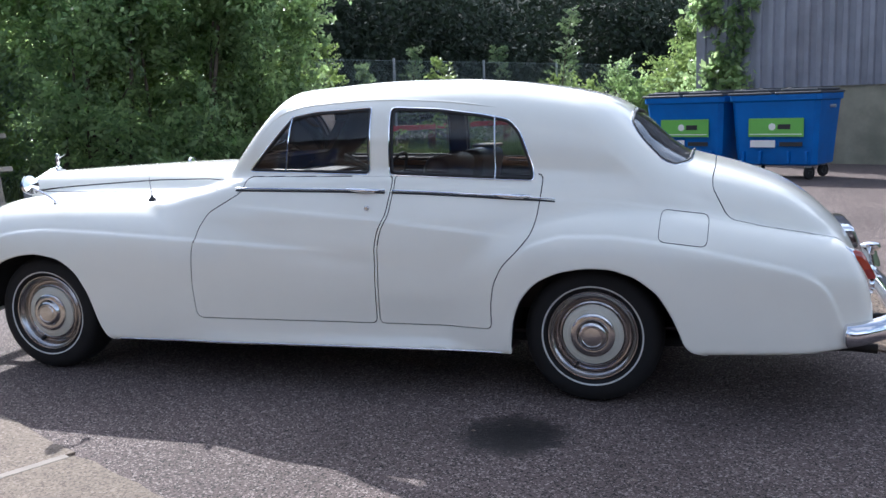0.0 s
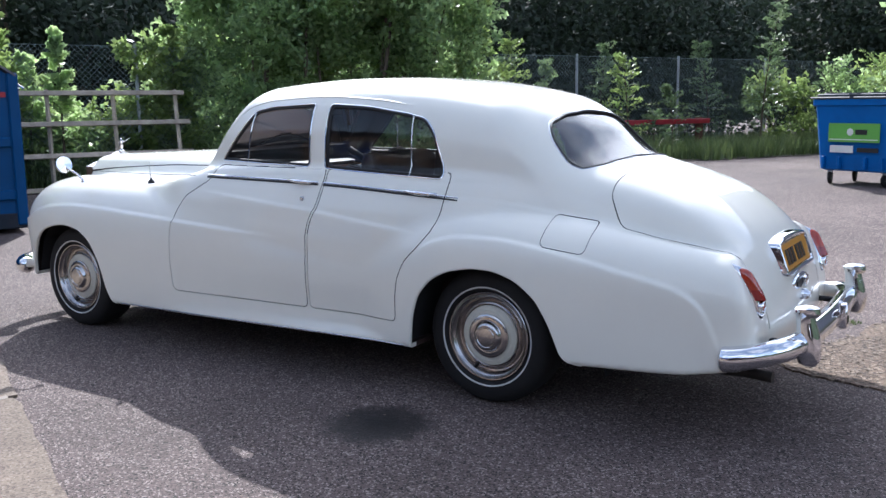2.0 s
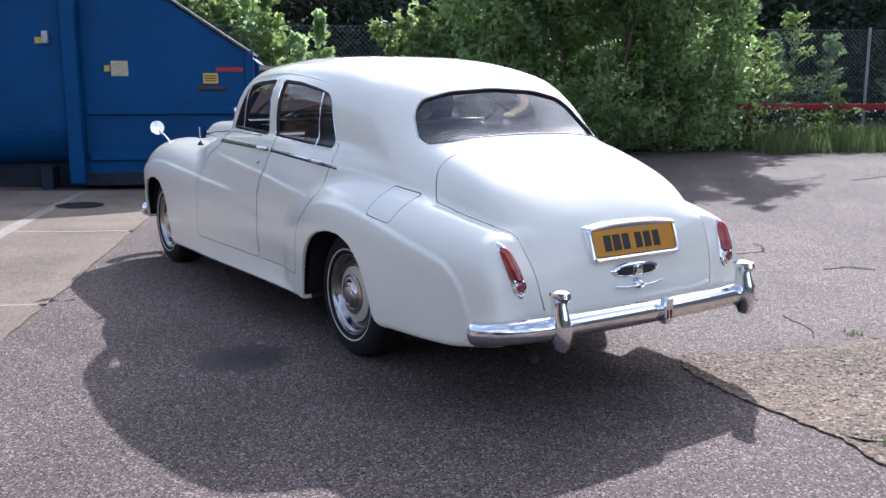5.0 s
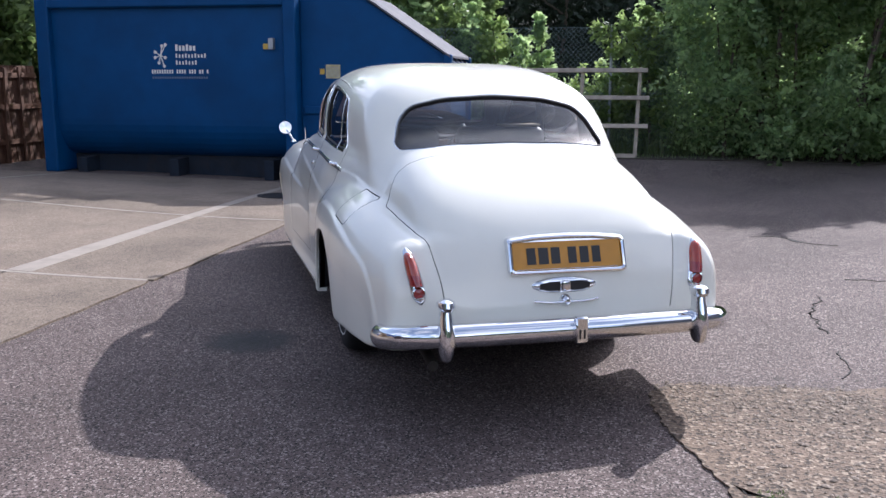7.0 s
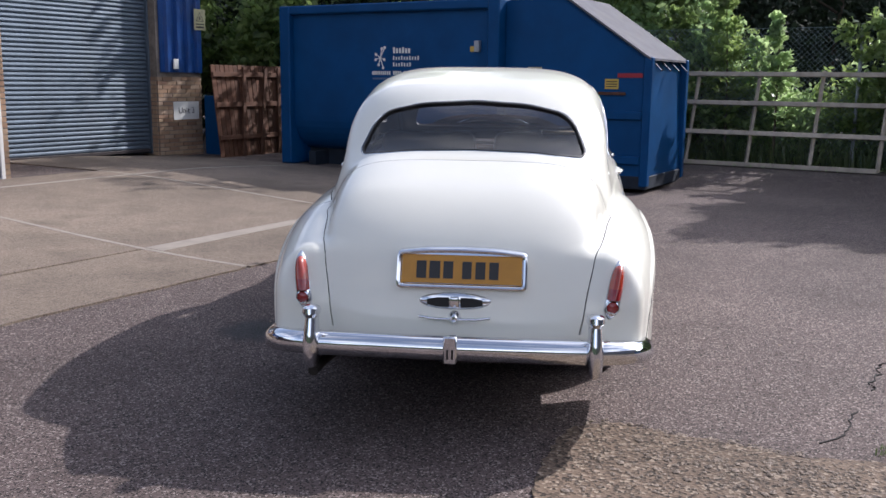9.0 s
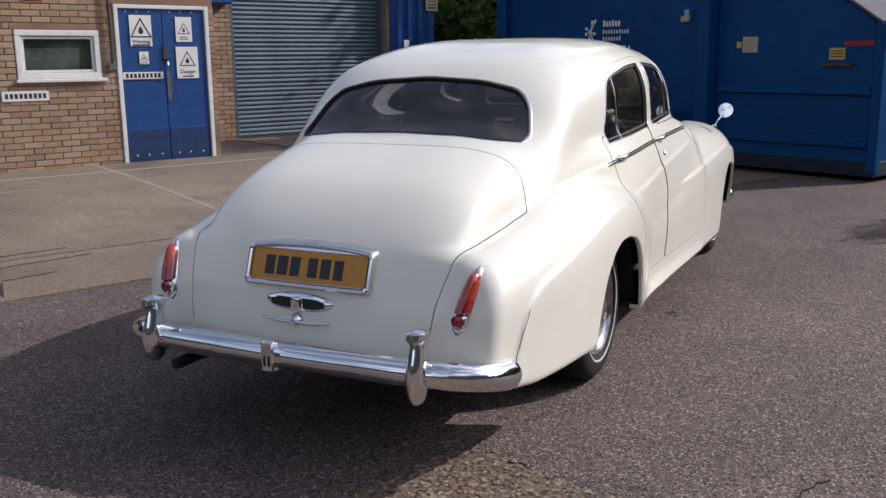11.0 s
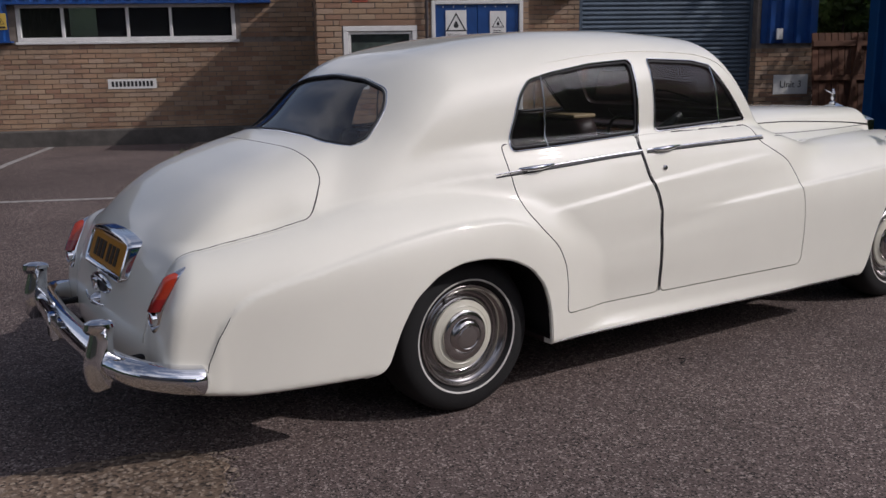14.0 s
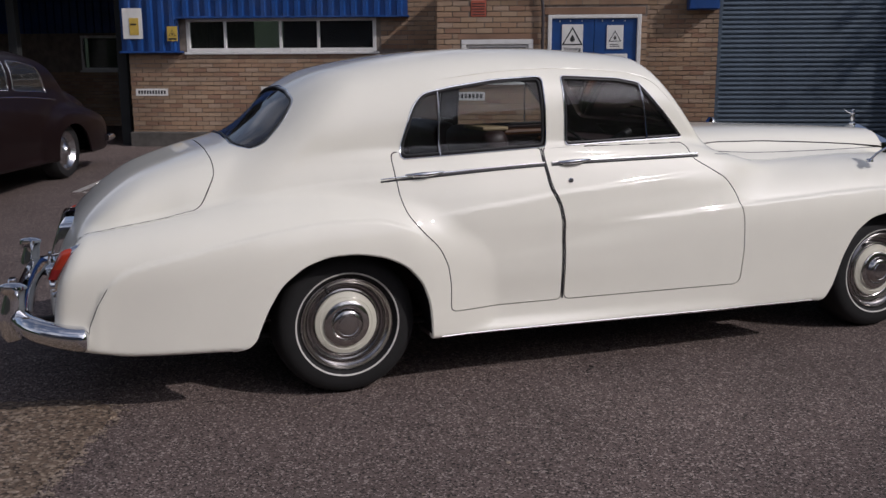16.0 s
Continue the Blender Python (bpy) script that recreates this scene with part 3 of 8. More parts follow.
def dense(ring, step=0.02, closed=True):
    ring = np.asarray(ring, float)
    out = []
    for p, q in zip(ring, np.roll(ring, -1, 0)) if closed else zip(ring, ring[1:]):
        k = max(1, int(np.linalg.norm(q - p) / step))
        out += [p + (q - p) * i / k for i in range(k)]
    return np.array(out if closed else out + [ring[-1]])
# ---- car: glazing bars, trim and handles ----
def bar_on_side(s, pts, r, mat, name, out=0.004, flat=1.0, label="", closed=False, parent=None):
    return part(name, sweep(on_side(s, pts, out), r, 8, flat=flat, closed=closed), mat, parent or car, label, True)


for s in (1, -1):
    for ring, r in ((FRONT_LIGHT, 0.022), (REAR_LIGHT, 0.03)):
        ring = dense(rounded(ring, r), 0.03)
        frame_ob = bar_on_side(s, ring, 0.0036, M["chrome"], "window_frame", 0.002, label="chrome window frame", closed=True)
        inner = np.array(ring) * 1.0
        mid = inner.mean(0)
        inner = mid + (inner - mid) * np.array([0.965, 0.93])
        bar_on_side(s, inner, 0.007, M["seal"], "window_seal", -0.008, closed=True, parent=frame_ob, label="black rubber window seal")
    bar_on_side(s, dense([(1.632, 1.142), (1.603, 1.436)], 0.05, False), 0.0042, M["chrome"], "window_divider", 0.0, label="chrome quarter-light divider")
    bar_on_side(s, dense([(0.481, 1.100), (0.490, 1.404)], 0.05, False), 0.0042, M["chrome_dull"], "window_divider", -0.002, label="chrome quarter-light divider")
    # waist moulding: bright strip; the dark rod below paints its shadow
    for a, b in ((1.045, 1.90), (0.18, 1.008)):
        xs = np.linspace(a, b, 24)
        zs = ip(xs, [0.1, 0.25, 1.05, 1.9], [0.998, 1.012, 1.055, 1.068])
        rr = np.interp(xs, [0.13, 0.30], [0.002, 0.0048])
        strip = part("waist_moulding", sweep(on_side(s, np.stack([xs, zs], 1), 0.002), list(rr), 8), M["chrome"], car, "chrome waist moulding", True)
        part("moulding_seal", sweep(on_side(s, np.stack([xs, zs - 0.0115], 1), 0.001), list(rr * 1.25), 8), M["seal"], strip, "dark line painted as the moulding's shadow")
    # roof gutter
    xs = np.linspace(0.46, 1.86, 40)
    zs = ip(xs, [0.25, 0.36, 0.55, 0.8, 1.1, 1.5, 1.66, 1.86], [1.36, 1.425, 1.462, 1.492, 1.507, 1.49, 1.455, 1.255])
    bar_on_side(s, np.stack([xs, zs], 1), list(0.0055 * np.clip(np.minimum(xs - 0.45, 1.87 - xs) / 0.2, 0.05, 1)), M["paint"], "roof_gutter", -0.001)
    # edge of the bonnet above the wing, and the gap between the doors
    xs = np.linspace(2.02, 3.62, 30)
    zs = ip(xs, [2.02, 2.6, 3.62], [1.060, 1.022, 1.008])
    bar_on_side(s, np.stack([xs, zs], 1), 0.0024, M["seal"], "bonnet_edge", -0.0008, label="dark gap along the bonnet edge")
    if s < 0:
        bar_on_side(s, dense([(1.084, 0.385), (1.084, 0.77), (1.070, 0.85), (1.028, 0.937), (1.005, 1.08), (1.005, 1.12)], 0.04, False), 0.006, M["seal"], "door_seal", -0.003, label="black rubber seal in the door gap")
    if s < 0:
        bar_on_side(s, dense([(-1.012, 0.640), (-1.045, 0.590), (-1.080, 0.530), (-1.115, 0.445), (-1.135, 0.34)], 0.03, False), 0.0018, M["seal"], "wing_joint", -0.0012, label="fine dark panel joint")
    # handles and lock
    for x0, z0 in ((1.07, 1.052), (0.30, 1.020)):
        pts = curve_pts([(x0, 0.0, z0), (x0 + 0.05, 0.028, z0 + 0.003), (x0 + 0.11, 0.033, z0 + 0.006), (x0 + 0.185, 0.016, z0 + 0.010)], 5)
        yy = skin_y([x0 + 0.05], [z0 + 0.02])[0]
        pts = [(p.x, s * (yy + p.y), p.z) for p in pts]
        h = part("door_handle", sweep(pts, [0.006 + 0.006 * math.sin(math.pi * i / (len(pts) - 1)) for i in range(len(pts))], 10), M["chrome"], car, "chrome lever door handle", True)
        part("push_button", lathe([(0.011, 0), (0.011, 0.03), (0.006, 0.036), (0.0, 0.036)], 14, "y", m=Matrix.Translation((x0 + 0.035, s * (yy - 0.004), z0)) @ Matrix.Diagonal((1, s, 1, 1))),
             M["chrome"], h, "", True)
    ly = skin_y([1.137], [0.966])[0]
    part("door_lock", lathe([(0.013, -0.004), (0.013, 0.006), (0.009, 0.010), (0.0, 0.010)], 16, "y", m=Matrix.Translation((1.137, s * ly, 0.966)) @ Matrix.Diagonal((1, s, 1, 1))), M["chrome_dull"], car, "small chrome door lock", True)
    # rolled lips of the wheel arches
    for ring, r in ((FRONT_ARCH, 0.05), (REAR_ARCH, 0.04)):
        lip = dense(rounded(ring, r), 0.03)
        lip = lip[(lip[:, 1] > ip(lip[:, 0], *SILL_LINE) + 0.004) & (lip[:, 1] > 0.2)]
        cut = int(np.argmax(np.linalg.norm(lip - np.roll(lip, 1, 0), axis=1)))
        bar_on_side(s, np.roll(lip, -cut, 0), 0.0075, M["paint"], "arch_lip", -0.009, label="rolled white wheel arch lip")
    # sill tread strip
    xs = np.linspace(0.43, 2.62, 16)
    bar_on_side(s, np.stack([xs, ip(xs, [0.4, 2.7], [0.262, 0.242])], 1), 0.006, M["chrome_dull"], "sill_strip", -0.002, label="thin dull metal sill strip")

for nm, ring in (("rear_window_seal", BACKLIGHT),):
    ring = dense(rounded(ring, 0.05), 0.03)
    part(nm, sweep(on_tail(ring, 0.0), 0.006, 8, closed=True), M["seal"], car, "black rubber rear window seal", True)
    mid = ring.mean(0)
    part("rear_window_trim", sweep(on_tail(mid + (ring - mid) * np.array([1.018, 1.05]), -0.001), 0.003, 8, closed=True), M["chrome"], car, "thin chrome rear window trim", True)


# ---- car: wheels ----
M["wheel_steel"] = material("polished wheel steel", (0.46, 0.44, 0.43), 0.22, 1.0, var=0.2, scale=14, stain=0.3, stain_scale=9, stain_colour=(0.22, 0.19, 0.17))
M["hub_steel"] = material("brushed hub steel", (0.60, 0.58, 0.56), 0.17, 1.0, var=0.15, scale=22, stain=0.25, stain_scale=14, stain_colour=(0.3, 0.27, 0.25))


def wheel_at(x, s, y_out):
    """y_out: the outer face of the rim; s: side."""
    flip = Matrix.Translation((x, s * y_out, 0.340)) @ Matrix.Diagonal((1, s, 1, 1))
    w = link(new("wheel"), car)
    w.matrix_basis = flip if s > 0 else Matrix.Translation((x, s * y_out, 0.340)) @ Matrix.Rotation(math.pi, 4, "Z")
    tyre = [(0.205, -0.20), (0.25, -0.215), (0.30, -0.215), (0.327, -0.20), (0.337, -0.17), (0.3405, -0.10), (0.337, -0.03), (0.328, -0.002),
            (0.309, 0.015), (0.280, 0.024), (0.2485, 0.0238)]
    t = part("tyre", lathe(tyre, 64), M["rubber"], w, "black tyre", True)
    part("white_band", lathe([(0.2485, 0.0238), (0.2475, 0.0245), (0.2425, 0.0238), (0.2405, 0.0218)], 64), M["band"], t, "thin white sidewall band", True)
    part("tyre_bead", lathe([(0.2405, 0.0218), (0.231, 0.013), (0.223, 0.000)], 64), M["rubber"], t, "", True)
    rim = part("rim", lathe([(0.223, 0.000), (0.222, 0.009), (0.218, 0.012), (0.213, 0.011), (0.209, 0.004), (0.206, -0.003), (0.198, -0.008), (0.194, -0.012), (0.191, -0.022), (0.183, -0.034), (0.176, -0.036), (0.168, -0.031), (0.164, -0.024), (0.158, -0.022), (0.155, -0.024), (0.152, -0.020), (0.150, -0.03), (0.148, -0.20)], 64),
               M["wheel_steel"], w, "polished steel rim", True)
    cap = part("hub_cap", lathe([(0.150, -0.022), (0.148, -0.014), (0.141, -0.011), (0.128, -0.009), (0.126, -0.0075), (0.124, -0.009), (0.112, -0.006), (0.108, -0.004)], 56), M["cream"], w, "cream-painted hub ring", True)
    dome = part("hub_dome", lathe([(0.110, -0.006), (0.108, 0.002), (0.101, 0.006), (0.084, 0.009), (0.078, 0.008), (0.074, 0.011), (0.070, 0.021), (0.062, 0.027), (0.053, 0.029)], 48), M["hub_steel"], cap, "stepped steel hub dome", True)
    part("hub_medallion", lathe([(0.053, 0.029), (0.050, 0.0265), (0.046, 0.0265), (0.043, 0.030), (0.020, 0.032), (0.0, 0.0325)], 40), M["hub_steel"], dome, "round steel medallion", True)
    ang = radians(-62 if s > 0 else 62)
    part("valve", sweep([(0.17 * math.cos(ang), -0.034, 0.17 * math.sin(ang)), (0.185 * math.cos(ang), -0.008, 0.185 * math.sin(ang))], 0.007, 8), M["seal"], rim, "black tyre valve")


M["cream"] = material("cream wheel paint", (0.62, 0.60, 0.50), 0.3, coat=0.4, var=0.08, scale=20)
for x in (3.19, 0.0):
    for s in (1, -1):
        wheel_at(x, s, 0.805 if x < 1 else 0.795)

M["iron_pipe"] = material("sooty exhaust steel", (0.05, 0.045, 0.04), 0.6, 0.7, var=0.4, scale=20)
# underside: floor, arches, axle, exhaust
part("floor_pan", boxed(-0.95, 3.4, -0.66, 0.66, 0.265, 0.30, 0.01), M["black"], car, "black underside")
for x0, x1, z0, yo in ((2.58, 3.62, 0.34, 0.80), (-0.64, 0.44, 0.25, 0.868)):
    for s in (1, -1):
        bm = bmesh.new()
        pts = [(x0 + (x1 - x0) * i / 14, z0 + (0.76 - z0) * max(0.0, math.sin(math.pi * i / 14)) ** 0.35) for i in range(15)]
        rows = [[bm.verts.new((px, s * yy, pz)) for px, pz in pts] for yy in (0.50, yo)]
        for i in range(14):
            bm.faces.new((rows[0][i], rows[0][i + 1], rows[1][i + 1], rows[1][i]))
        bm.faces.new(rows[0])
        part("wheel_arch", bm, M["black"], car, "black inner wheel arch")
part("axle", sweep([(0, -0.62, 0.34), (0, 0.62, 0.34)], 0.045, 12), M["black"], car)
part("exhaust_pipe", sweep([(0.6, 0.50, 0.24), (-0.7, 0.56, 0.26), (-1.18, 0.60, 0.285), (-1.30, 0.61, 0.28)], 0.024, 12), M["iron_pipe"], car, "steel exhaust tailpipe", True)
part("inner_bulkhead", boxed(2.0, 2.04, -0.60, 0.60, 0.28, 1.08), M["black"], car)
part("boot_bulkhead", boxed(-0.30, -0.27, -0.58, 0.58, 0.28, 1.02), M["lining"], car)

# ---- car: rear bumper, lamps, plate ----
ring = [(-1.135, 0.798), (-1.185, 0.800), (-1.265, 0.782), (-1.338, 0.732), (-1.386, 0.655), (-1.41, 0.55), (-1.425, 0.28), (-1.43, 0.0)]
droop = [0.388, 0.392, 0.408, 0.424, 0.434, 0.438, 0.440, 0.440]
pts = curve_pts([(x, y, z) for (x, y), z in zip(ring, droop)] + [(x, -y, z) for (x, y), z in zip(ring[-2::-1], droop[-2::-1])], 6)
rad = [min(0.058, 0.052 + 0.0008 * max(0, 12 - min(i, len(pts) - 1 - i))) * min(1.0, 0.35 + 0.65 * (min(i, len(pts) - 1 - i) / 3.0) ** 0.5) for i in range(len(pts))]
bumper = part("rear_bumper", sweep([(p.x + 0.012, p.y, p.z) for p in pts], [r * 1.0 for r in rad], 16, flat=1.0), M["chrome"], car, "curved chrome rear bumper", True)
for s in (1, -1):
    zs = [0.345, 0.352, 0.38, 0.43, 0.485, 0.53, 0.555, 0.566, 0.578, 0.594, 0.604, 0.607]
    rr = [0.010, 0.026, 0.036, 0.040, 0.036, 0.031, 0.030, 0.036, 0.043, 0.040, 0.024, 0.004]
    xx = [-1.452, -1.453, -1.458, -1.46, -1.452, -1.444, -1.440, -1.442, -1.444, -1.443, -1.442, -1.442]
    part("overrider", sweep([(x + 0.024, s * 0.584, z) for x, z in zip(xx, zs)], [0.92 * r for r in rr], 20, flat=1.5), M["chrome"], bumper, "tall chrome overrider", True)
    part("bumper_iron", boxed(-1.40, -1.18, s * 0.52 - 0.018, s * 0.52 + 0.018, 0.405, 0.43, 0.006), M["black"], bumper)
bdg = part("badge_block", boxed(-1.492, -1.455, -0.028, 0.028, 0.392, 0.508, 0.006), M["chrome"], bumper, "chrome badge block", True)
for k in (-1, 1):
    part("badge_mark", boxed(-1.494, -1.490, k * 0.010 - 0.004, k * 0.010 + 0.004, 0.415, 0.455), M["plate_ink"], bdg)

lid_x = lambda y, z: float(skin_x([y], [z])[0])
# number plate in its hooded frame
hood = rounded([(-0.281, 0.668), (0.281, 0.668), (0.281, 0.822), (0.15, 0.836), (0.0, 0.840), (-0.15, 0.836), (-0.281, 0.822)], 0.022, 5)
LEAN = Matrix(((1, 0, 0.36, -0.2687), (0, 1, 0, -0.024), (0, 0, 1, -0.014), (0, 0, 0, 1)))
mid = np.array((0.0, 0.752))
bm = bmesh.new()
rings = []
for x, dy, dz in ((-1.00, 0.0, 0.0), (-1.232, 0.0, 0.0), (-1.246, 0.004, 0.004), (-1.250, 0.011, 0.011), (-1.246, 0.019, 0.018), (-1.232, 0.0225, 0.021)):
    k = np.array((1 - dy / 0.281, 1 - dz / 0.086))
    rings.append([bm.verts.new((x, *(mid + (q - mid) * k))) for q in hood])
for r0_, r1_ in zip(rings, rings[1:]):
    for i in range(len(hood)):
        bm.faces.new((r0_[i], r0_[(i + 1) % len(hood)], r1_[(i + 1) % len(hood)], r1_[i]))
bm.faces.new(rings[-1])
bmesh.ops.transform(bm, matrix=LEAN, verts=bm.verts)
frame_plate = part("plate_frame", bm, M["chrome"], car, "hooded chrome number plate frame", True)
plate = part("number_plate", boxed(-1.240, -1.225, -0.257, 0.257, 0.692, 0.806, 0.002, LEAN), M["plate"], frame_plate, "yellow number plate with dark marks")
for k, wdt in enumerate((0.042, 0.046, 0.042, 0.040, 0.042, 0.040)):
    y = 0.172 - k * 0.0575 - (0.022 if k > 2 else 0)
    part("plate_mark", boxed(-1.2425, -1.239, y - wdt / 2, y + wdt / 2, 0.712, 0.782, 0.0, LEAN), M["plate_ink"], plate, "dark bar on the plate")

# emblem, boot handle
ex = lid_x(0, 0.602)
em = part("boot_emblem", lathe([(0.0, -0.014), (0.7, -0.012), (0.92, -0.006), (1.0, 0.004)][::-1], 40, "x", m=Matrix.Translation((ex, 0, 0.602)) @ Matrix.Diagonal((1, 0.155, 0.039, 1))), M["chrome"], car, "oval chrome boot emblem", True)
for k in (-1, 1):
    bm = bmesh.new()
    ring_ = [(0.024, -0.021), (0.075, -0.020), (0.118, -0.011), (0.118, 0.011), (0.075, 0.020), (0.024, 0.021)]
    f0 = [bm.verts.new((ex - 0.0155, k * y, 0.602 + z)) for y, z in ring_]
    f1 = [bm.verts.new((ex + 0.004, k * y, 0.602 + z)) for y, z in ring_]
    bm.faces.new(f0)
    for a in range(6):
        bm.faces.new((f0[a], f0[(a + 1) % 6], f1[(a + 1) % 6], f1[a]))
    part("emblem_inset", bm, M["seal"], em, "dark inset panel of the emblem")
part("emblem_boss", boxed(ex - 0.035, ex - 0.005, -0.02, 0.02, 0.578, 0.628, 0.008, seg=2), M["chrome"], em, "", True)
hx = lid_x(0, 0.537)
hd = part("boot_handle", sweep(curve_pts([(hx - 0.012, -0.15, 0.541), (hx - 0.022, -0.08, 0.535), (hx - 0.026, 0, 0.536), (hx - 0.022, 0.08, 0.535), (hx - 0.012, 0.15, 0.541)], 5), 0.006, 10), M["chrome"], car, "thin chrome boot handle", True)
part("handle_boss", lathe([(0.03, 0.01), (0.026, -0.015), (0.012, -0.034), (0.0, -0.036)], 18, "x", m=Matrix.Translation((hx, 0, 0.537))), M["chrome"], hd, "", True)

# tail lamps on the wing ends
for s in (1, -1):
    def lamp_form(name, zs, ws, depth, mat, parent, label, sink=0.0):
        bm = bmesh.new()
        zs, ws = np.asarray(zs), np.asarray(ws)
        ang = math.pi * np.arange(13) / 12
        yy = (0.662 + (zs - 0.60) * 0.19)[:, None] + ws[:, None] * np.cos(ang)
        zg = np.repeat(zs[:, None], 13, 1)
        xg = skin_x(s * yy.ravel(), zg.ravel()).reshape(yy.shape) + 0.006 - sink - depth * np.sin(ang) * np.minimum(1, ws / 0.02)[:, None]
        rings = [[bm.verts.new((xg[i, k], s * yy[i, k], zg[i, k])) for k in range(13)] for i in range(len(zs))]
        for a, b in zip(rings, rings[1:]):
            for k in range(12):
                bm.faces.new((a[k], a[k + 1], b[k + 1], b[k]))
        return part(name, bm, mat, parent, label, True)
    zz = np.linspace(0, 1, 14)
    base = lamp_form("tail_lamp", 0.545 + 0.237 * zz, 0.002 + 0.034 * (1 - zz ** 3.2) ** 0.5 * np.minimum(1, (zz + 0.01) / 0.14) ** 0.5, 0.026, M["chrome"], car, "drop-shaped chrome tail lamp housing")
    lamp_form("indicator_lens", 0.628 + 0.139 * zz, 0.002 + 0.0295 * (1 - zz ** 3.6) ** 0.5, 0.050, M["amber"], base, "amber upper lamp lens")
    lamp_form("red_lens", 0.628 + 0.045 * zz, np.full(14, 0.0318), 0.0515, M["red_lens"], base, "red lower part of the lamp lens")
    y = 0.662
    rx = lid_x(s * y, 0.60)
    tilt = Matrix.Translation((rx - 0.004, s * y, 0.597))
    part("reflector_rim", lathe([(0.029, 0.01), (0.029, -0.022), (0.025, -0.026), (0.024, -0.022)], 24, "x", m=tilt), M["chrome"], base, "chrome reflector rim", True)
    part("reflector", lathe([(0.0245, -0.018), (0.016, -0.025), (0.0, -0.027)], 20, "x", m=tilt), M["red_lens"], base, "round red reflector", True)

# ---- car: nose ----
bm = bmesh.new()
shape = [(-0.285, 0.46), (0.285, 0.46), (0.285, 1.035), (0.0, 1.135), (-0.285, 1.035)]
for x0, x1, k in ((3.665, 3.745, 1.0),):
    a, b = ([bm.verts.new((x, y * k, z)) for y, z in shape] for x in (x0, x1))
    for i in range(5):
        bm.faces.new((a[i], a[(i + 1) % 5], b[(i + 1) % 5], b[i]))
    bm.faces.new(a)
    inn = [bm.verts.new((x1, y * 0.86, 0.80 + (z - 0.80) * 0.86)) for y, z in shape]
    for i in range(5):
        bm.faces.new((b[i], b[(i + 1) % 5], inn[(i + 1) % 5], inn[i]))
    deep = [bm.verts.new((x1 - 0.03, v.co.y, v.co.z)) for v in inn]
    for i in range(5):
        bm.faces.new((inn[i], inn[(i + 1) % 5], deep[(i + 1) % 5], deep[i]))
rad_shell = part("radiator_shell", bm, M["chrome"], car, "temple-shaped chrome radiator shell")
for i in range(19):
    y = -0.225 + 0.025 * i
    part("grille_slat", boxed(3.715, 3.737, y - 0.006, y + 0.006, 0.50, 1.06 - abs(y) * 0.33, 0.002), M["chrome"], rad_shell)
part("radiator_core", boxed(3.695, 3.712, -0.24, 0.24, 0.50, 1.04), M["black"], rad_shell)
bm = lathe([(0.020, 1.128), (0.022, 1.142), (0.010, 1.150), (0.009, 1.158), (0.016, 1.172), (0.013, 1.190), (0.015, 1.205), (0.008, 1.214), (0.010, 1.224), (0.007, 1.233), (0.0, 1.236)], 14, "z", m=Matrix.Translation((3.69, 0, 0)))
for s in (1, -1):
    sweep(curve_pts([(3.69, s * 0.006, 1.203), (3.665, s * 0.022, 1.216), (3.645, s * 0.036, 1.232)], 5), [0.006, 0.010, 0.011, 0.010, 0.008, 0.006, 0.005, 0.004, 0.003, 0.002, 0.001], 8, bm, 0.5)
part("mascot", bm, M["chrome"], car, "small chrome winged bonnet mascot", True)
for s in (1, -1):
    mx = link(new("wing_mirror"), car)
    stalk = sweep(curve_pts([(3.06, s * 0.800, 0.985), (3.10, s * 0.822, 1.035), (3.175, s * 0.850, 1.078)], 5), 0.007, 10)
    lathe([(0.022, -0.004), (0.020, 0.008), (0.010, 0.014)], 14, "z", stalk, Matrix.Translation((3.06, s * 0.80, 0.985)))
    part("mirror_stalk", stalk, M["chrome"], mx, "curved chrome mirror stalk", True)
    turn = Matrix.Translation((3.185, s * 0.858, 1.098)) @ Matrix.Rotation(radians(-8 * s), 4, "Z") @ Matrix.Rotation(radians(13), 4, "Y")
    part("mirror_head", lathe([(0.056, -0.008), (0.057, 0.0), (0.050, 0.018), (0.028, 0.030), (0.0, 0.034)], 32, "x", m=turn), M["chrome"], mx, "round chrome mirror head", True)
    part("mirror_glass", lathe([(0.0535, -0.0085), (0.0, -0.010)], 32, "x", m=turn), M["mirror"], mx, "round mirror glass", True)
az = 1.0
aer = part("aerial", sweep([(2.455, 0.757, az), (2.462, 0.760, az + 0.13)], [0.0035, 0.0015], 8), M["chrome_dull"], car, "short wing aerial", True)
part("aerial_base", lathe([(0.022, az - 0.006), (0.021, az + 0.006), (0.008, az + 0.020), (0.004, az + 0.03)], 16, "z", m=Matrix.Translation((2.455, 0.757, 0))), M["seal"], aer, "black rubber aerial base", True)
ring = [(3.72, 0.815), (3.80, 0.80), (3.885, 0.735), (3.94, 0.60), (3.985, 0.35), (4.0, 0.0)]
pts = curve_pts([(x, y, 0.375) for x, y in ring] + [(x, -y, 0.375) for x, y in ring[-2::-1]], 6)
rad = [0.058 * min(1.0, 0.5 + 0.5 * (min(i, len(pts) - 1 - i) / 3.0) ** 0.5) for i in range(len(pts))]
part("front_bumper", sweep(pts, rad, 14), M["chrome"], car, "curved chrome front bumper", True)
part("bumper_mount", boxed(3.55, 3.96, -0.4, -0.34, 0.355, 0.395, 0.005), M["black"], car)
part("bumper_mount", boxed(3.55, 3.96, 0.34, 0.40, 0.355, 0.395, 0.005), M["black"], car)

# ---- car: inside ----
def cushion(x0, x1, y0, y1, z0, z1, r=0.05):
    return boxed(x0, x1, y0, y1, z0, z1, r, seg=4)


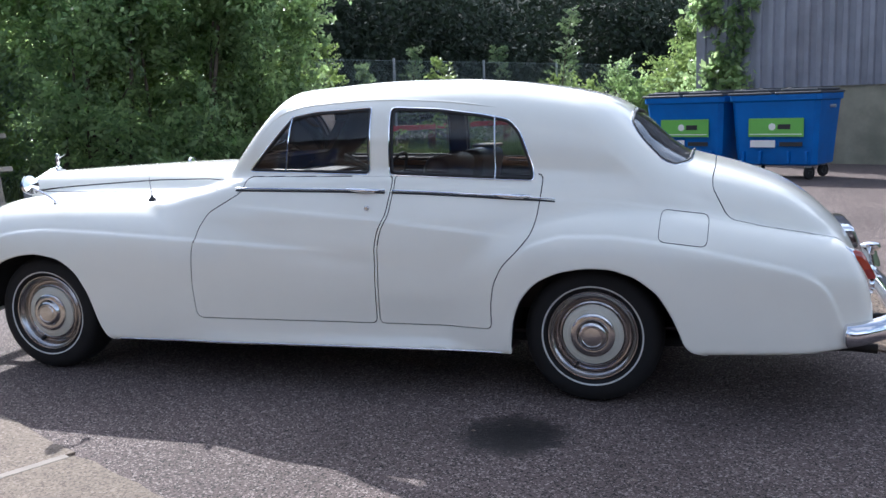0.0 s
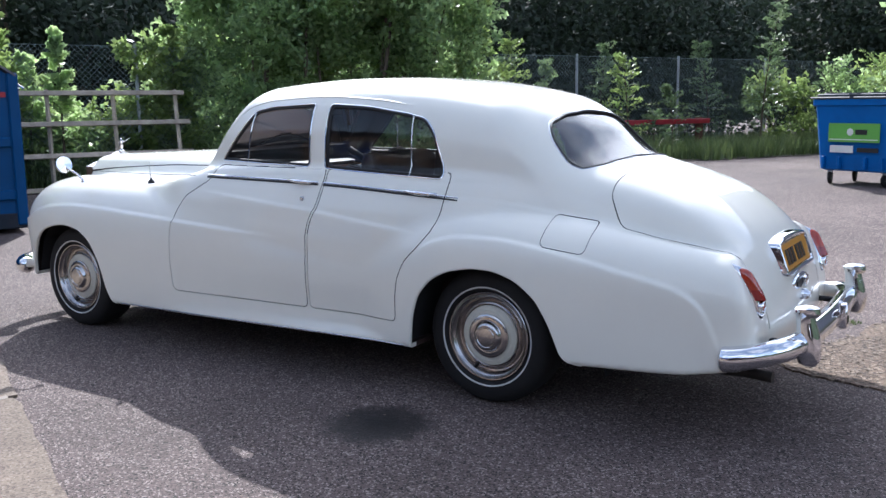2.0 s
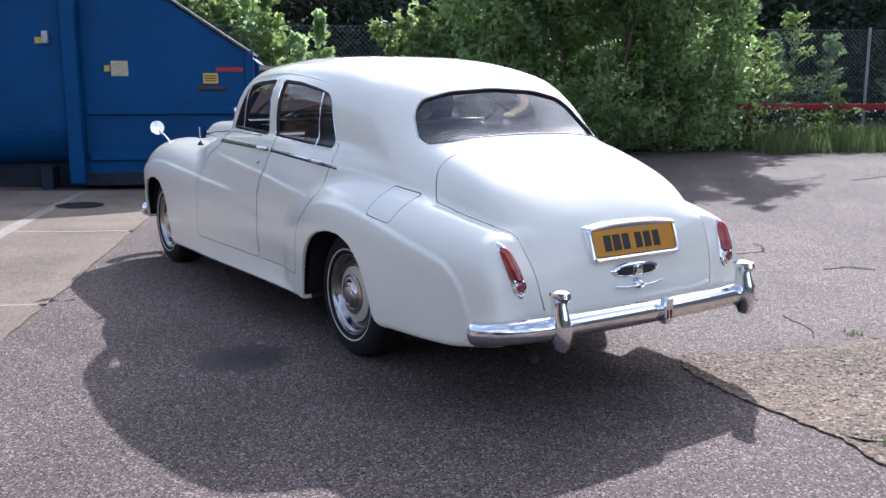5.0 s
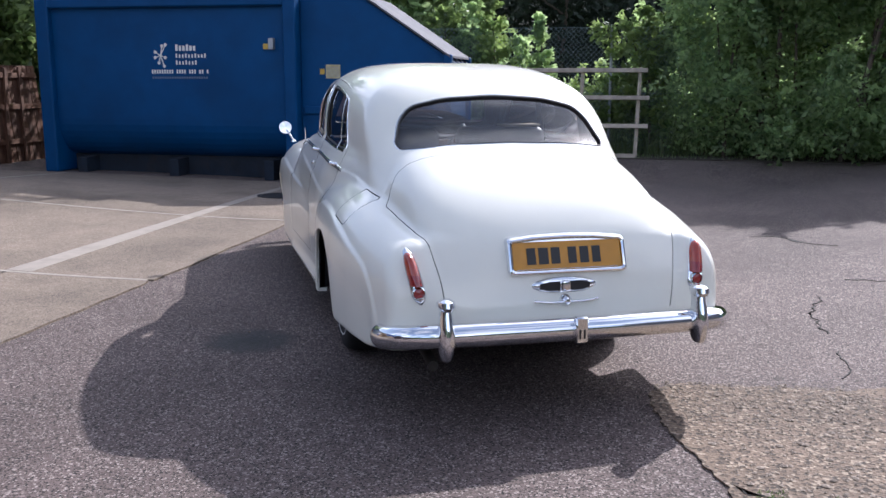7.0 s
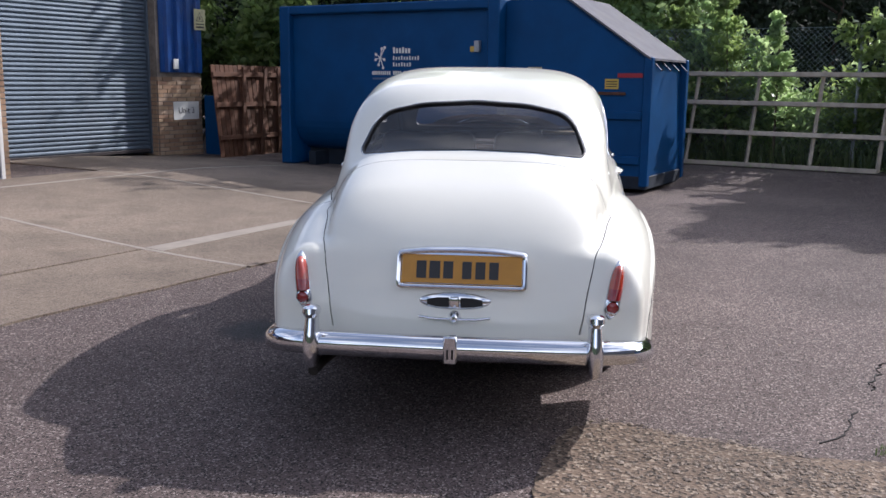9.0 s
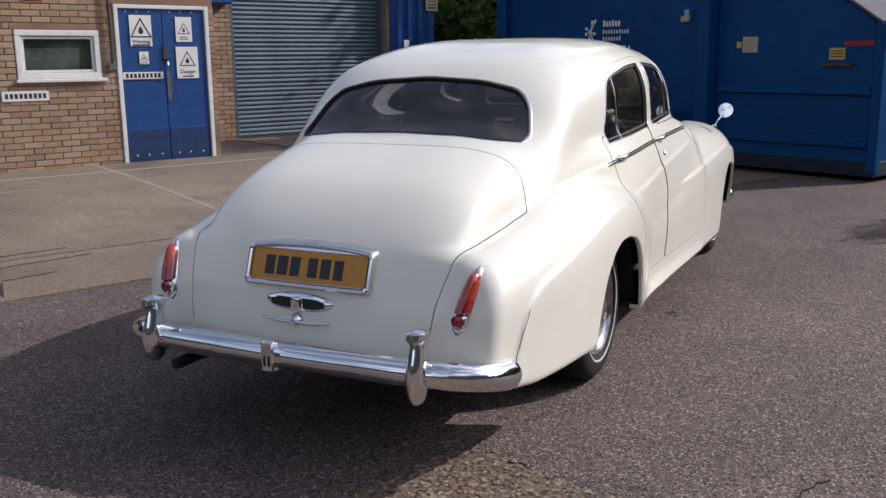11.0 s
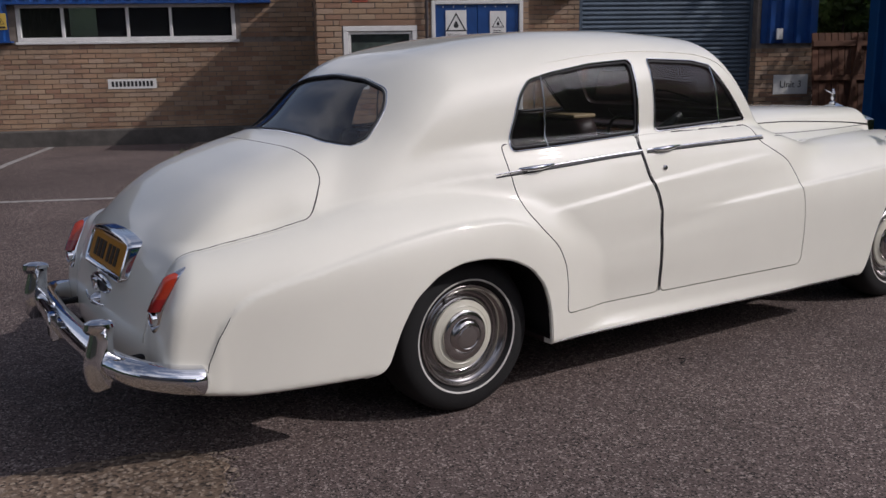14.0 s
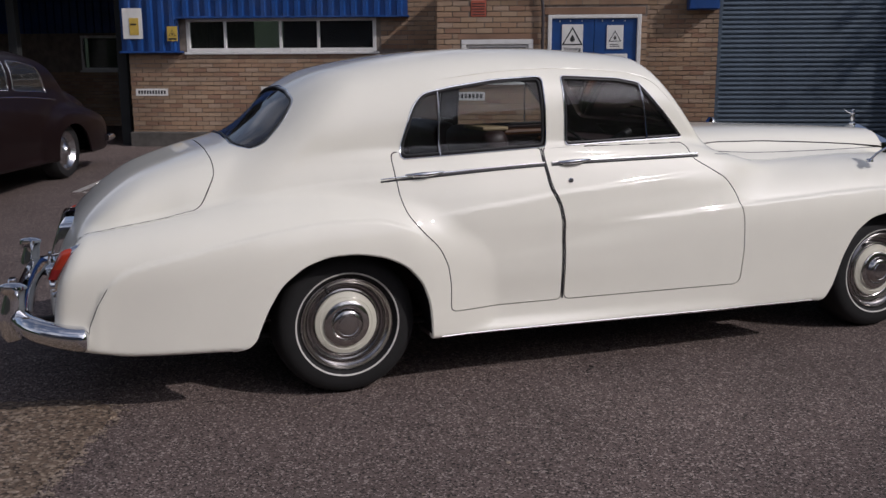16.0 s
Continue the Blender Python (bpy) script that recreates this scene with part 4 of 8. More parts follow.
for y in (-0.36, 0.36):
    seat = link(new("front_seat"), car)
    part("seat_cushion", cushion(0.95, 1.48, y - 0.33, y + 0.33, 0.42, 0.62), M["leather"], seat, "", True)
    b = cushion(-0.07, 0.07, y - 0.30, y + 0.30, 0.0, 0.70, 0.055)
    bmesh.ops.transform(b, matrix=Matrix.Translation((0.96, 0, 0.52)) @ Matrix.Rotation(radians(-12), 4, "Y"), verts=b.verts)
    part("seat_back", b, M["leather"], seat, "", True)
seat = link(new("rear_seat"), car)
part("seat_cushion", cushion(0.02, 0.52, -0.64, 0.64, 0.42, 0.60), M["leather"], seat, "", True)
b = cushion(-0.08, 0.08, -0.62, 0.62, 0.0, 0.60, 0.06)
bmesh.ops.transform(b, matrix=Matrix.Translation((0.02, 0, 0.50)) @ Matrix.Rotation(radians(-16), 4, "Y"), verts=b.verts)
part("seat_back", b, M["leather"], seat, "", True)
part("boot_floor", boxed(-1.22, -0.28, -0.72, 0.72, 0.36, 0.375, 0.004), M["lining"], car)
part("parcel_shelf", boxed(-0.40, -0.06, -0.54, 0.54, 1.07, 1.085, 0.004), M["lining"], car, "dark parcel shelf")
part("carpet", boxed(0.0, 2.0, -0.66, 0.66, 0.302, 0.32, 0.004), M["lining"], car)
dash = part("dashboard", boxed(1.66, 1.98, -0.66, 0.66, 0.86, 1.075, 0.035, seg=3), M["veneer"], car, "polished walnut dashboard", True)
part("dash_top", boxed(1.70, 2.02, -0.62, 0.62, 1.078, 1.095, 0.006), M["lining"], dash, "padded dashboard top")
st = link(new("steering_wheel"), car)
hub = Matrix.Translation((1.45, -0.36, 1.00)) @ Matrix.Rotation(radians(-28), 4, "Y")
part("steering_rim", sweep([hub @ Vector((0, 0.205 * math.cos(a), 0.205 * math.sin(a))) for a in np.linspace(0, 2 * math.pi, 36, endpoint=False)], 0.009, 8, closed=True), M["seal"], st, "thin black steering wheel rim", True)
for a in (0.3, math.pi - 0.3, -math.pi / 2):
    part("spoke", sweep([hub @ Vector((0.02, 0, 0)), hub @ Vector((0, 0.2 * math.cos(a), 0.2 * math.sin(a)))], 0.006, 6), M["seal"], st)
part("steering_column", sweep([hub @ Vector((0, 0, 0)), hub @ Vector((0.35, 0, 0))], [0.03, 0.022], 12), M["seal"], st, "", True)
part("interior_mirror", boxed(1.60, 1.615, -0.10, 0.10, 1.40, 1.445, 0.006), M["seal"], car, "near-black of unlit rooms and black steel mirror")
part("seat_cloth", cushion(0.76, 0.90, -0.62, -0.36, 1.203, 1.222, 0.008), M["leather_tan"], car, "tan cloth over the seat back", True)
for s in (1, -1):
    wp = sweep(curve_pts([(2.06, s * 0.40, 1.185), (1.98, s * 0.16, 1.225), (1.95, s * -0.05, 1.235)], 5), 0.005, 6)
    part("wiper", wp, M["chrome"], car, "chrome windscreen wiper", True)
    part("door_capping", sweep(on_side(s, np.stack([np.linspace(0.35, 1.8, 12), np.linspace(1.075, 1.10, 12)], 1), -0.05), 0.022, 8), M["veneer"], car, "walnut door capping", True)
    part("door_trim", boxed(0.5, 1.95, s * 0.79 - 0.015, s * 0.79 + 0.015, 0.40, 1.0, 0.01), M["leather"], car, "oxblood leather door trim")
# ---- the yard: its own axes along the brick wall (X) and into the building (Y) ----
YARD = Matrix.Translation((3.55, 7.60, 0)) @ Matrix.Rotation(radians(-25.3), 4, "Z")
YARD_BACK = YARD.inverted()


def step_up(v, a, b):
    t = np.clip((v - a) / (b - a), 0, 1)
    return t * t * (3 - 2 * t)


def lie(X, Y):
    """Height of the ground at a place of the yard."""
    X, Y = np.asarray(X, float), np.asarray(Y, float)
    a = 0.21 * step_up(Y, -5.5, 0.0) * (1 - 0.55 * step_up(X, 5.0, 8.0))
    b = 0.25 * step_up(X, 8.8, 10.6) * step_up(-Y, 4.5, 6.5)
    c = 0.26 * step_up(-Y, 10.5, 16.5)
    return a + np.maximum(b, c)


def speckled(name, base, light, dark, scale, rough, stain, stain_scale, bump=0.5, patch=0.35, oil=None):
    """Ground of small stones: grains, patches, stains and one oily spot (x, y, radius)."""
    m = bpy.data.materials.new(name)
    m.use_nodes = True
    nt = m.node_tree
    b = nt.nodes["Principled BSDF"]
    b.inputs["Roughness"].default_value = rough
    b.inputs["Specular IOR Level"].default_value = 0.35
    tc = nt.nodes.new("ShaderNodeTexCoord")

    def node(kind, **kw):
        n = nt.nodes.new("ShaderNode" + kind)
        for k, v in kw.items():
            n.inputs[k].default_value = v
        return n

    def tex(kind, sc, **kw):
        n = node(kind, Scale=sc, **kw)
        nt.links.new(tc.outputs["Object"], n.inputs["Vector"])
        return n
    vor = tex("TexVoronoi", scale)
    big = tex("TexVoronoi", scale * 0.7)
    ramp = nt.nodes.new("ShaderNodeValToRGB")
    ramp.color_ramp.interpolation = "CONSTANT"
    e = ramp.color_ramp.elements
    e[0].position, e[0].color = 0.0, (*dark, 1)
    e[1].position, e[1].color = 0.16, (*(0.5 * p + 0.5 * q for p, q in zip(dark, base)), 1)
    e.new(0.32).color = (*base, 1)
    e.new(0.60).color = (*(1.18 * p for p in base), 1)
    e.new(0.90).color = (*light, 1)
    sep = nt.nodes.new("ShaderNodeSeparateColor")
    nt.links.new(vor.outputs["Color"], sep.inputs[0])
    nt.links.new(sep.outputs[0], ramp.inputs[0])
    sep2 = nt.nodes.new("ShaderNodeSeparateColor")
    nt.links.new(big.outputs["Color"], sep2.inputs[0])
    gt = nt.nodes.new("ShaderNodeMath")
    gt.operation = "GREATER_THAN"
    gt.inputs[1].default_value = 0.975
    nt.links.new(sep2.outputs[0], gt.inputs[0])
    pale = nt.nodes.new("ShaderNodeMix")
    pale.data_type = "RGBA"
    pale.inputs["B"].default_value = (*light, 1)
    nt.links.new(gt.outputs[0], pale.inputs["Factor"])
    nt.links.new(ramp.outputs[0], pale.inputs["A"])
    # worn and stained patches
    hsv = nt.nodes.new("ShaderNodeHueSaturation")
    mr = node("MapRange", **{"From Min": 0.3, "From Max": 0.7, "To Min": 1 - patch, "To Max": 1 + patch})
    nz = tex("TexNoise", 0.9, Detail=8.0, Roughness=0.65)
    nt.links.new(nz.outputs["Fac"], mr.inputs["Value"])
    nt.links.new(mr.outputs[0], hsv.inputs["Value"])
    nt.links.new(pale.outputs["Result"], hsv.inputs["Color"])
    st = node("MapRange", **{"From Min": 0.56, "From Max": 0.70, "To Min": 0.0, "To Max": stain})
    nt.links.new(tex("TexNoise", stain_scale, Detail=6.0, Roughness=0.6).outputs["Fac"], st.inputs["Value"])
    mx = nt.nodes.new("ShaderNodeMix")
    mx.data_type = "RGBA"
    mx.inputs["B"].default_value = (*(0.6 * v for v in dark), 1)
    nt.links.new(st.outputs[0], mx.inputs["Factor"])
    # long worn streaks of another tone
    wide = node("MapRange", **{"From Min": 0.35, "From Max": 0.66, "To Min": 0.84, "To Max": 1.14})
    nt.links.new(tex("TexNoise", 0.28, Detail=4.0, Roughness=0.55, Distortion=0.8).outputs["Fac"], wide.inputs["Value"])
    tone = nt.nodes.new("ShaderNodeHueSaturation")
    nt.links.new(wide.outputs[0], tone.inputs["Value"])
    nt.links.new(hsv.outputs[0], tone.inputs["Color"])
    nt.links.new(tone.outputs[0], mx.inputs["A"])
    done = mx.outputs["Result"]
    if oil:
        cx, cy, rad = oil
        shift = node("VectorMath")
        shift.operation = "SUBTRACT"
        shift.inputs[1].default_value = (cx, cy, 0)
        nt.links.new(tc.outputs["Object"], shift.inputs[0])
        flat = node("VectorMath")
        flat.operation = "MULTIPLY"
        flat.inputs[1].default_value = (1, 1, 0)
        nt.links.new(shift.outputs[0], flat.inputs[0])
        dist = node("VectorMath")
        dist.operation = "LENGTH"
        nt.links.new(flat.outputs[0], dist.inputs[0])
        wob = node("MapRange", **{"From Min": 0.3, "From Max": 0.7, "To Min": -0.055, "To Max": 0.055})
        nt.links.new(tex("TexNoise", 11.0, Detail=8.0, Roughness=0.75).outputs["Fac"], wob.inputs["Value"])
        far = node("Math")
        nt.links.new(dist.outputs["Value"], far.inputs[0])
        nt.links.new(wob.outputs[0], far.inputs[1])
        soak = node("MapRange", **{"From Min": rad, "From Max": 0.62 * rad, "To Min": 0.0, "To Max": 0.86})
        nt.links.new(far.outputs[0], soak.inputs["Value"])
        dip = node("MapRange", **{"From Min": 0.42 * rad, "From Max": 0.1 * rad, "To Min": 0.0, "To Max": 0.13})
        nt.links.new(far.outputs[0], dip.inputs["Value"])
        both = node("Math")
        nt.links.new(soak.outputs[0], both.inputs[0])
        nt.links.new(dip.outputs[0], both.inputs[1])
        oily = nt.nodes.new("ShaderNodeMix")
        oily.data_type = "RGBA"
        oily.inputs["B"].default_value = (0.006, 0.0055, 0.006, 1)
        nt.links.new(both.outputs[0], oily.inputs["Factor"])
        nt.links.new(done, oily.inputs["A"])
        done = oily.outputs["Result"]
        gloss = node("MapRange", **{"From Min": 0.0, "From Max": 0.86, "To Min": rough, "To Max": 0.62})
        nt.links.new(soak.outputs[0], gloss.inputs["Value"])
        nt.links.new(gloss.outputs[0], b.inputs["Roughness"])
    nt.links.new(done, b.inputs["Base Color"])
    bp = node("Bump", Strength=bump, Distance=0.003)
    nt.links.new(vor.outputs["Distance"], bp.inputs["Height"])
    nt.links.new(bp.outputs[0], b.inputs["Normal"])
    return m


OIL = tuple(Matrix.Rotation(radians(25.3), 2) @ Vector((0.29 - 3.55, 1.32 - 7.60)))
M["asphalt"] = speckled("worn asphalt", (0.112, 0.083, 0.074), (0.285, 0.235, 0.212), (0.021, 0.017, 0.015), 138, 0.88, 0.22, 0.55, 0.6, 0.2, (*OIL, 0.30))
M["gravel"] = speckled("exposed pebble concrete", (0.140, 0.100, 0.070), (0.285, 0.224, 0.165), (0.048, 0.036, 0.027), 70, 0.9, 0.35, 1.3, 0.9)
M["pebble"] = material("mixed pebbles", (0.30, 0.235, 0.18), 0.85, var=0.7, scale=34, bump=0.3, bump_scale=120)
M["concrete"] = speckled("yard concrete", (0.187, 0.147, 0.111), (0.255, 0.207, 0.163), (0.125, 0.096, 0.072), 110, 0.9, 0.65, 0.9, 0.3, 0.3)
M["concrete_pale"] = material("pale cement joint", (0.30, 0.26, 0.215), 0.9, var=0.2, scale=9, bump=0.3)
M["line_paint"] = material("worn white road paint", (0.42, 0.40, 0.37), 0.8, var=0.5, scale=16, stain=0.5, stain_scale=6, stain_colour=(0.12, 0.11, 0.11))
M["iron"] = material("cast iron", (0.035, 0.033, 0.033), 0.6, 0.6, var=0.4, scale=30, bump=0.5, bump_scale=80)
M["crack"] = material("dark crack filling", (0.03, 0.027, 0.025), 0.95, var=0.4, scale=12)
M["earth"] = material("dark earth", (0.06, 0.048, 0.035), 0.95, var=0.5, scale=4, bump=0.6, bump_scale=30)


def sheet(name, xs, ys, lift=0.0, mat=None, parent=None, label="", kind="structure", dig=None):
    X, Y = np.meshgrid(xs, ys, indexing="ij")
    Z = lie(X, Y) + lift
    if dig is not None:
        Z = Z + dig(X, Y)
    v = np.stack([X.ravel(), Y.ravel(), Z.ravel()], 1)
    n, k = len(xs), len(ys)
    i, j = np.meshgrid(np.arange(n - 1), np.arange(k - 1), indexing="ij")
    q = np.stack([i * k + j, (i + 1) * k + j, (i + 1) * k + j + 1, i * k + j + 1], -1).reshape(-1, 4)
    ob = link(new(name, mesh_np(name, v, q, mat, True)), parent)
    if not parent:
        ob.matrix_basis = YARD
    return tagged(ob, label, "" if parent else "ground", "", kind)


def spread(a, b, c, d, fine, coarse):
    return np.unique(np.concatenate([np.arange(a, b, coarse), np.arange(b, c, fine), np.arange(c, d + coarse, coarse)]).round(4))


sheet("ground", spread(-400, -18, 20, 400, 0.5, 20), spread(-400, -32, 14, 400, 0.5, 20), 0.0, M["asphalt"], None, "worn speckled grey asphalt yard with stains and cracks")


def slab(name, poly, lift, mat, parent=None, label="", cut=0.35, kind="structure", drop=0.03, category="ground"):
    """A flat piece on the ground, following its lie, with a small edge."""
    bm = bmesh.new()
    f = bm.faces.new([bm.verts.new((x, y, 0)) for x, y in poly])
    for ax in (0, 1):
        lo, hi = min(p[ax] for p in poly), max(p[ax] for p in poly)
        for c in np.arange(math.ceil(lo / cut) * cut, hi, cut):
            n = Vector((1, 0, 0)) if ax == 0 else Vector((0, 1, 0))
            bmesh.ops.bisect_plane(bm, geom=bm.verts[:] + bm.edges[:] + bm.faces[:], plane_co=n * float(c), plane_no=n)
    for v in bm.verts:
        v.co.z = float(lie(v.co.x, v.co.y)) + lift
    rim = [e for e in bm.edges if e.is_boundary]
    out = bmesh.ops.extrude_edge_only(bm, edges=rim)
    for v in (g for g in out["geom"] if isinstance(g, bmesh.types.BMVert)):
        v.co.z -= drop
    ob = part(name, bm, mat, parent, label)
    if not parent:
        ob.matrix_basis = YARD
        tagged(ob, label, category, "", kind)
    return ob


def ragged(a, b, n, amp, seed):
    """An uneven edge from a to b: wandering, with small bites."""
    r = random.Random(seed)
    a, b = Vector(a), Vector(b)
    side = Vector((-(b - a).y, (b - a).x)).normalized()
    out, w = [], 0.0
    for i in range(2 * n):
        w = 0.72 * w + r.uniform(-amp, amp) * 0.6
        out.append(tuple((a + (b - a) * i / (2 * n)) + side * (w + r.uniform(-amp, amp) * 0.22)))
    return out


# concrete apron in front of the building, in bays with pale joints
apron = thing("concrete_apron", "tan concrete apron in bays, worn and stained, before the building", "concrete slab", YARD, kind="structure")
joint_x, joint_y = [-2.0, 1.1, 4.2, 7.75], [-5.70, -4.47, -0.72]
for i, (x0, x1) in enumerate(zip(joint_x, joint_x[1:])):
    for j, (y0, y1) in enumerate(zip(joint_y, joint_y[1:] + [])):
        edge = ragged((x0 + 0.02, y0), (x1 - 0.02, y0), 12, 0.018, 7 * i + j) if j == 0 else [(x0 + 0.02, y0 + 0.02)]
        slab("slab", edge + [(x1 - 0.02, y0 + 0.02), (x1 - 0.02, y1 - 0.02), (x0 + 0.02, y1 - 0.02)], 0.014, M["concrete"], apron)
    slab("slab", [(x0 + 0.02, -0.70), (x1 - 0.02, -0.70), (x1 - 0.02, 0.0 if i == 1 else 2.3), (x0 + 0.02, 0.0 if i == 1 else 2.3)], 0.014, M["concrete"], apron)
for x in joint_x[1:3]:
    slab("joint", [(x - 0.024, -5.66), (x + 0.024, -5.66), (x + 0.024, 0.0), (x - 0.024, 0.0)], 0.0158, M["concrete_pale"], apron, "pale cement joint")
slab("joint", [(1.14, -4.66), (7.7, -4.50), (7.7, -4.43), (1.14, -4.44)], 0.0165, M["concrete_pale"], apron, "pale cement joint")
slab("joint", [(-1.95, -0.76), (7.7, -0.76), (7.7, -0.68), (-1.95, -0.68)], 0.0165, M["concrete_pale"], apron, "pale cement joint")
slab("joint", [(-1.485, -4.75), (-1.425, -4.75), (-1.44, 0.6), (-1.50, 0.6)], 0.0158, M["concrete_pale"], apron, "pale cement joint")
slab("joint", [(-1.46, -1.665), (0.25, -1.53), (0.25, -1.505), (-1.46, -1.635)], 0.0165, M["concrete_pale"], apron, "pale cement joint")
for k, pts in enumerate(([(-1.98, -4.58), (-1.63, -4.43), (-1.17, -4.35), (-0.6, -4.30)], [(-1.98, -4.88), (-1.63, -4.81), (-1.18, -4.71), (-0.5, -4.62)], [(-1.98, -5.22), (-1.71, -5.19), (-1.46, -5.33), (-1.39, -5.20), (-1.28, -4.75)], [(-1.40, -5.60), (-1.36, -5.36), (-1.28, -5.12), (-0.9, -5.05)])):
    up = [p for i, (a, b) in enumerate(zip(pts, pts[1:])) for p in ragged(a, b, 6, 0.014, 60 + 5 * k + i)] + [pts[-1]]
    r = random.Random(70 + k)
    slab("crack", up + [(x + r.uniform(0.003, 0.010), y + r.uniform(0.006, 0.020)) for x, y in up][::-1], 0.0178, M["crack"], apron, "dark crack in the broken apron edge", 9.0, drop=0.004)
# white bay lines and concrete end strip
for k, poly in enumerate(([(-4.09, -2.9), (-4.0, -2.9), (-4.1, 2.1), (-4.19, 2.1)], [(-3.95, -2.95), (-2.02, -2.95), (-2.02, -2.88), (-3.95, -2.88)])):
    slab("painted_line", poly, 0.006, M["line_paint"], None, "worn white painted bay line on the ground", drop=0.004, category="road marking")
slab("joint", [(-1.97, -2.955), (-1.50, -2.955), (-1.50, -2.925), (-1.97, -2.925)], 0.0168, M["concrete_pale"], apron, "pale cement joint")
# broken pebble concrete behind the car
def yard_xy(x, y):
    p = YARD_BACK @ Vector((x, y, 0))
    return (p.x, p.y)


def ragged_path(pts, amp, seed):
    """A ragged line through world points, in the yard's axes."""
    out = []
    for i, (a, b) in enumerate(zip(pts, pts[1:])):
        n = max(3, int(math.dist(a, b) / 0.055))
        out += ragged(yard_xy(*a), yard_xy(*b), n, amp, seed + i)
    return out


pad = ragged_path([(-1.04, -0.74), (-1.11, -0.54), (-1.27, -0.44), (-1.55, -0.38), (-2.2, -0.30), (-2.7, -0.12), (-4.1, 0.35), (-4.3, -2.2), (-3.3, -2.6), (-2.1, -2.45), (-1.36, -1.82), (-1.33, -1.40), (-1.17, -1.05), (-1.04, -0.74)], 0.018, 3)
slab("pebble_concrete", pad, 0.010, M["gravel"], None, "broken tan pebble concrete pad with a ragged edge", 0.25, drop=0.05)
# the mossy break across the pad, the sunken seam beside it and its hole
for k, (pts, wide, where) in enumerate((([(-2.16, -0.33), (-2.36, -0.46), (-2.44, -0.72), (-2.40, -1.05)], 0.020, 0.0115), ([(0.47, -2.62), (-0.05, -2.21), (-0.40, -2.06)], 0.010, 0.005),
                                        ([(-0.73, -1.89), (-1.0, -1.73), (-1.16, -1.58)], 0.009, 0.005), ([(0.90, -3.18), (0.80, -3.36), (0.70, -3.56)], 0.013, 0.005),
                                        ([(2.85, -3.60), (2.80, -3.87), (2.44, -3.86), (2.2, -4.1)], 0.011, 0.005), ([(-0.05, -3.30), (-0.15, -3.57), (-0.32, -3.56)], 0.014, 0.005), ([(0.70, -3.56), (0.86, -3.72), (1.01, -3.81)], 0.010, 0.005))):
    up = ragged_path(pts, 0.035, 140 + 7 * k) + [yard_xy(*pts[-1])]
    r = random.Random(90 + k)
    low = [(x + wide * r.uniform(0.25, 1.0), y + wide * r.uniform(0.1, 0.9)) for x, y in up]
    slab("crack", up + low[::-1], where, M["crack"], None, "dark open crack in the broken ground", 9.0, drop=0.004, category="crack")
for k, (a, b, n) in enumerate((((2.76, -8.05), (2.50, -9.30), 12), ((2.50, -9.30), (1.5, -9.2), 9), ((6.5, -8.5), (7.2, -7.6), 8))):
    up = ragged(yard_xy(*a), yard_xy(*b), n, 0.014 if k < 2 else 0.05, 40 + k) + [yard_xy(*b)]
    r = random.Random(80 + k)
    wide = 5 if k in (0, 1) else 1
    low = [(x + wide * r.uniform(0.001, 0.0055), y + wide * r.uniform(0.001, 0.0055)) for x, y in up]
    slab("crack", up + low[::-1], 0.006, M["crack"], None, "dark open crack in the asphalt", 9.0, drop=0.004, category="crack")

far = thing("manhole_cover", "small dark round iron manhole cover in the yard", "manhole cover", YARD @ Matrix.Translation((6.16, -4.75, float(lie(6.16, -4.75)) + 0.018)))
part("lid", lathe([(0.22, -0.004), (0.22, 0.004), (0.0, 0.004)], 32, "z"), M["iron"], far)
part("frame", lathe([(0.27, -0.006), (0.27, 0.006), (0.225, 0.006), (0.225, -0.004)], 32, "z"), M["iron"], far)

# loose stones on and round the pad
rs = np.random.RandomState(4)
ico = np.array([(0, 0, 1), (0.9, 0, 0.3), (0.28, 0.85, 0.3), (-0.72, 0.53, 0.3), (-0.72, -0.53, 0.3), (0.28, -0.85, 0.3), (0, 0, -0.6)])
icf = np.array([(0, 1, 2), (0, 2, 3), (0, 3, 4), (0, 4, 5), (0, 5, 1), (6, 2, 1), (6, 3, 2), (6, 4, 3), (6, 5, 4), (6, 1, 5)])
vs, fs = [], []
for k in range(5600):
    if k < 4300:
        x = rs.uniform(-3.6, -1.08)
        y = rs.uniform(-2.4, -0.60 - 0.20 * (x + 1.08))
        if x > -1.08 - 0.3 * max(0.0, -0.7 - y) / 0.7:
            x -= 0.3
    elif k < 5000:
        f = rs.uniform(0, 1)
        x, y = -1.06 - 0.28 * f + rs.normal() * 0.04, -0.60 - 0.85 * f + rs.normal() * 0.04
    else:
        x, y = rs.uniform(-4, 6), rs.uniform(-5, 4)
    sz = (rs.uniform(0.004, 0.011) * (1.8 if rs.rand() > 0.9 else 1)) * (1.0 if k < 5000 else 0.75)
    rot = Matrix.Rotation(rs.uniform(0, 6.28), 3, "Z")
    p = yard_xy(x, y)
    z = float(lie(*p)) + (0.011 if k < 4300 else 0.004)
    vs.append((ico * (sz * rs.uniform(0.7, 1.3), sz, sz * rs.uniform(0.3, 0.55))) @ np.array(rot) + (x, y, z))
    fs.append(icf + 7 * k)
tagged(new("loose_stones", mesh_np("loose_stones", np.concatenate(vs), np.concatenate(fs), M["pebble"], False)), "scattered small loose stones on the ground", "stones", "", "stuff")
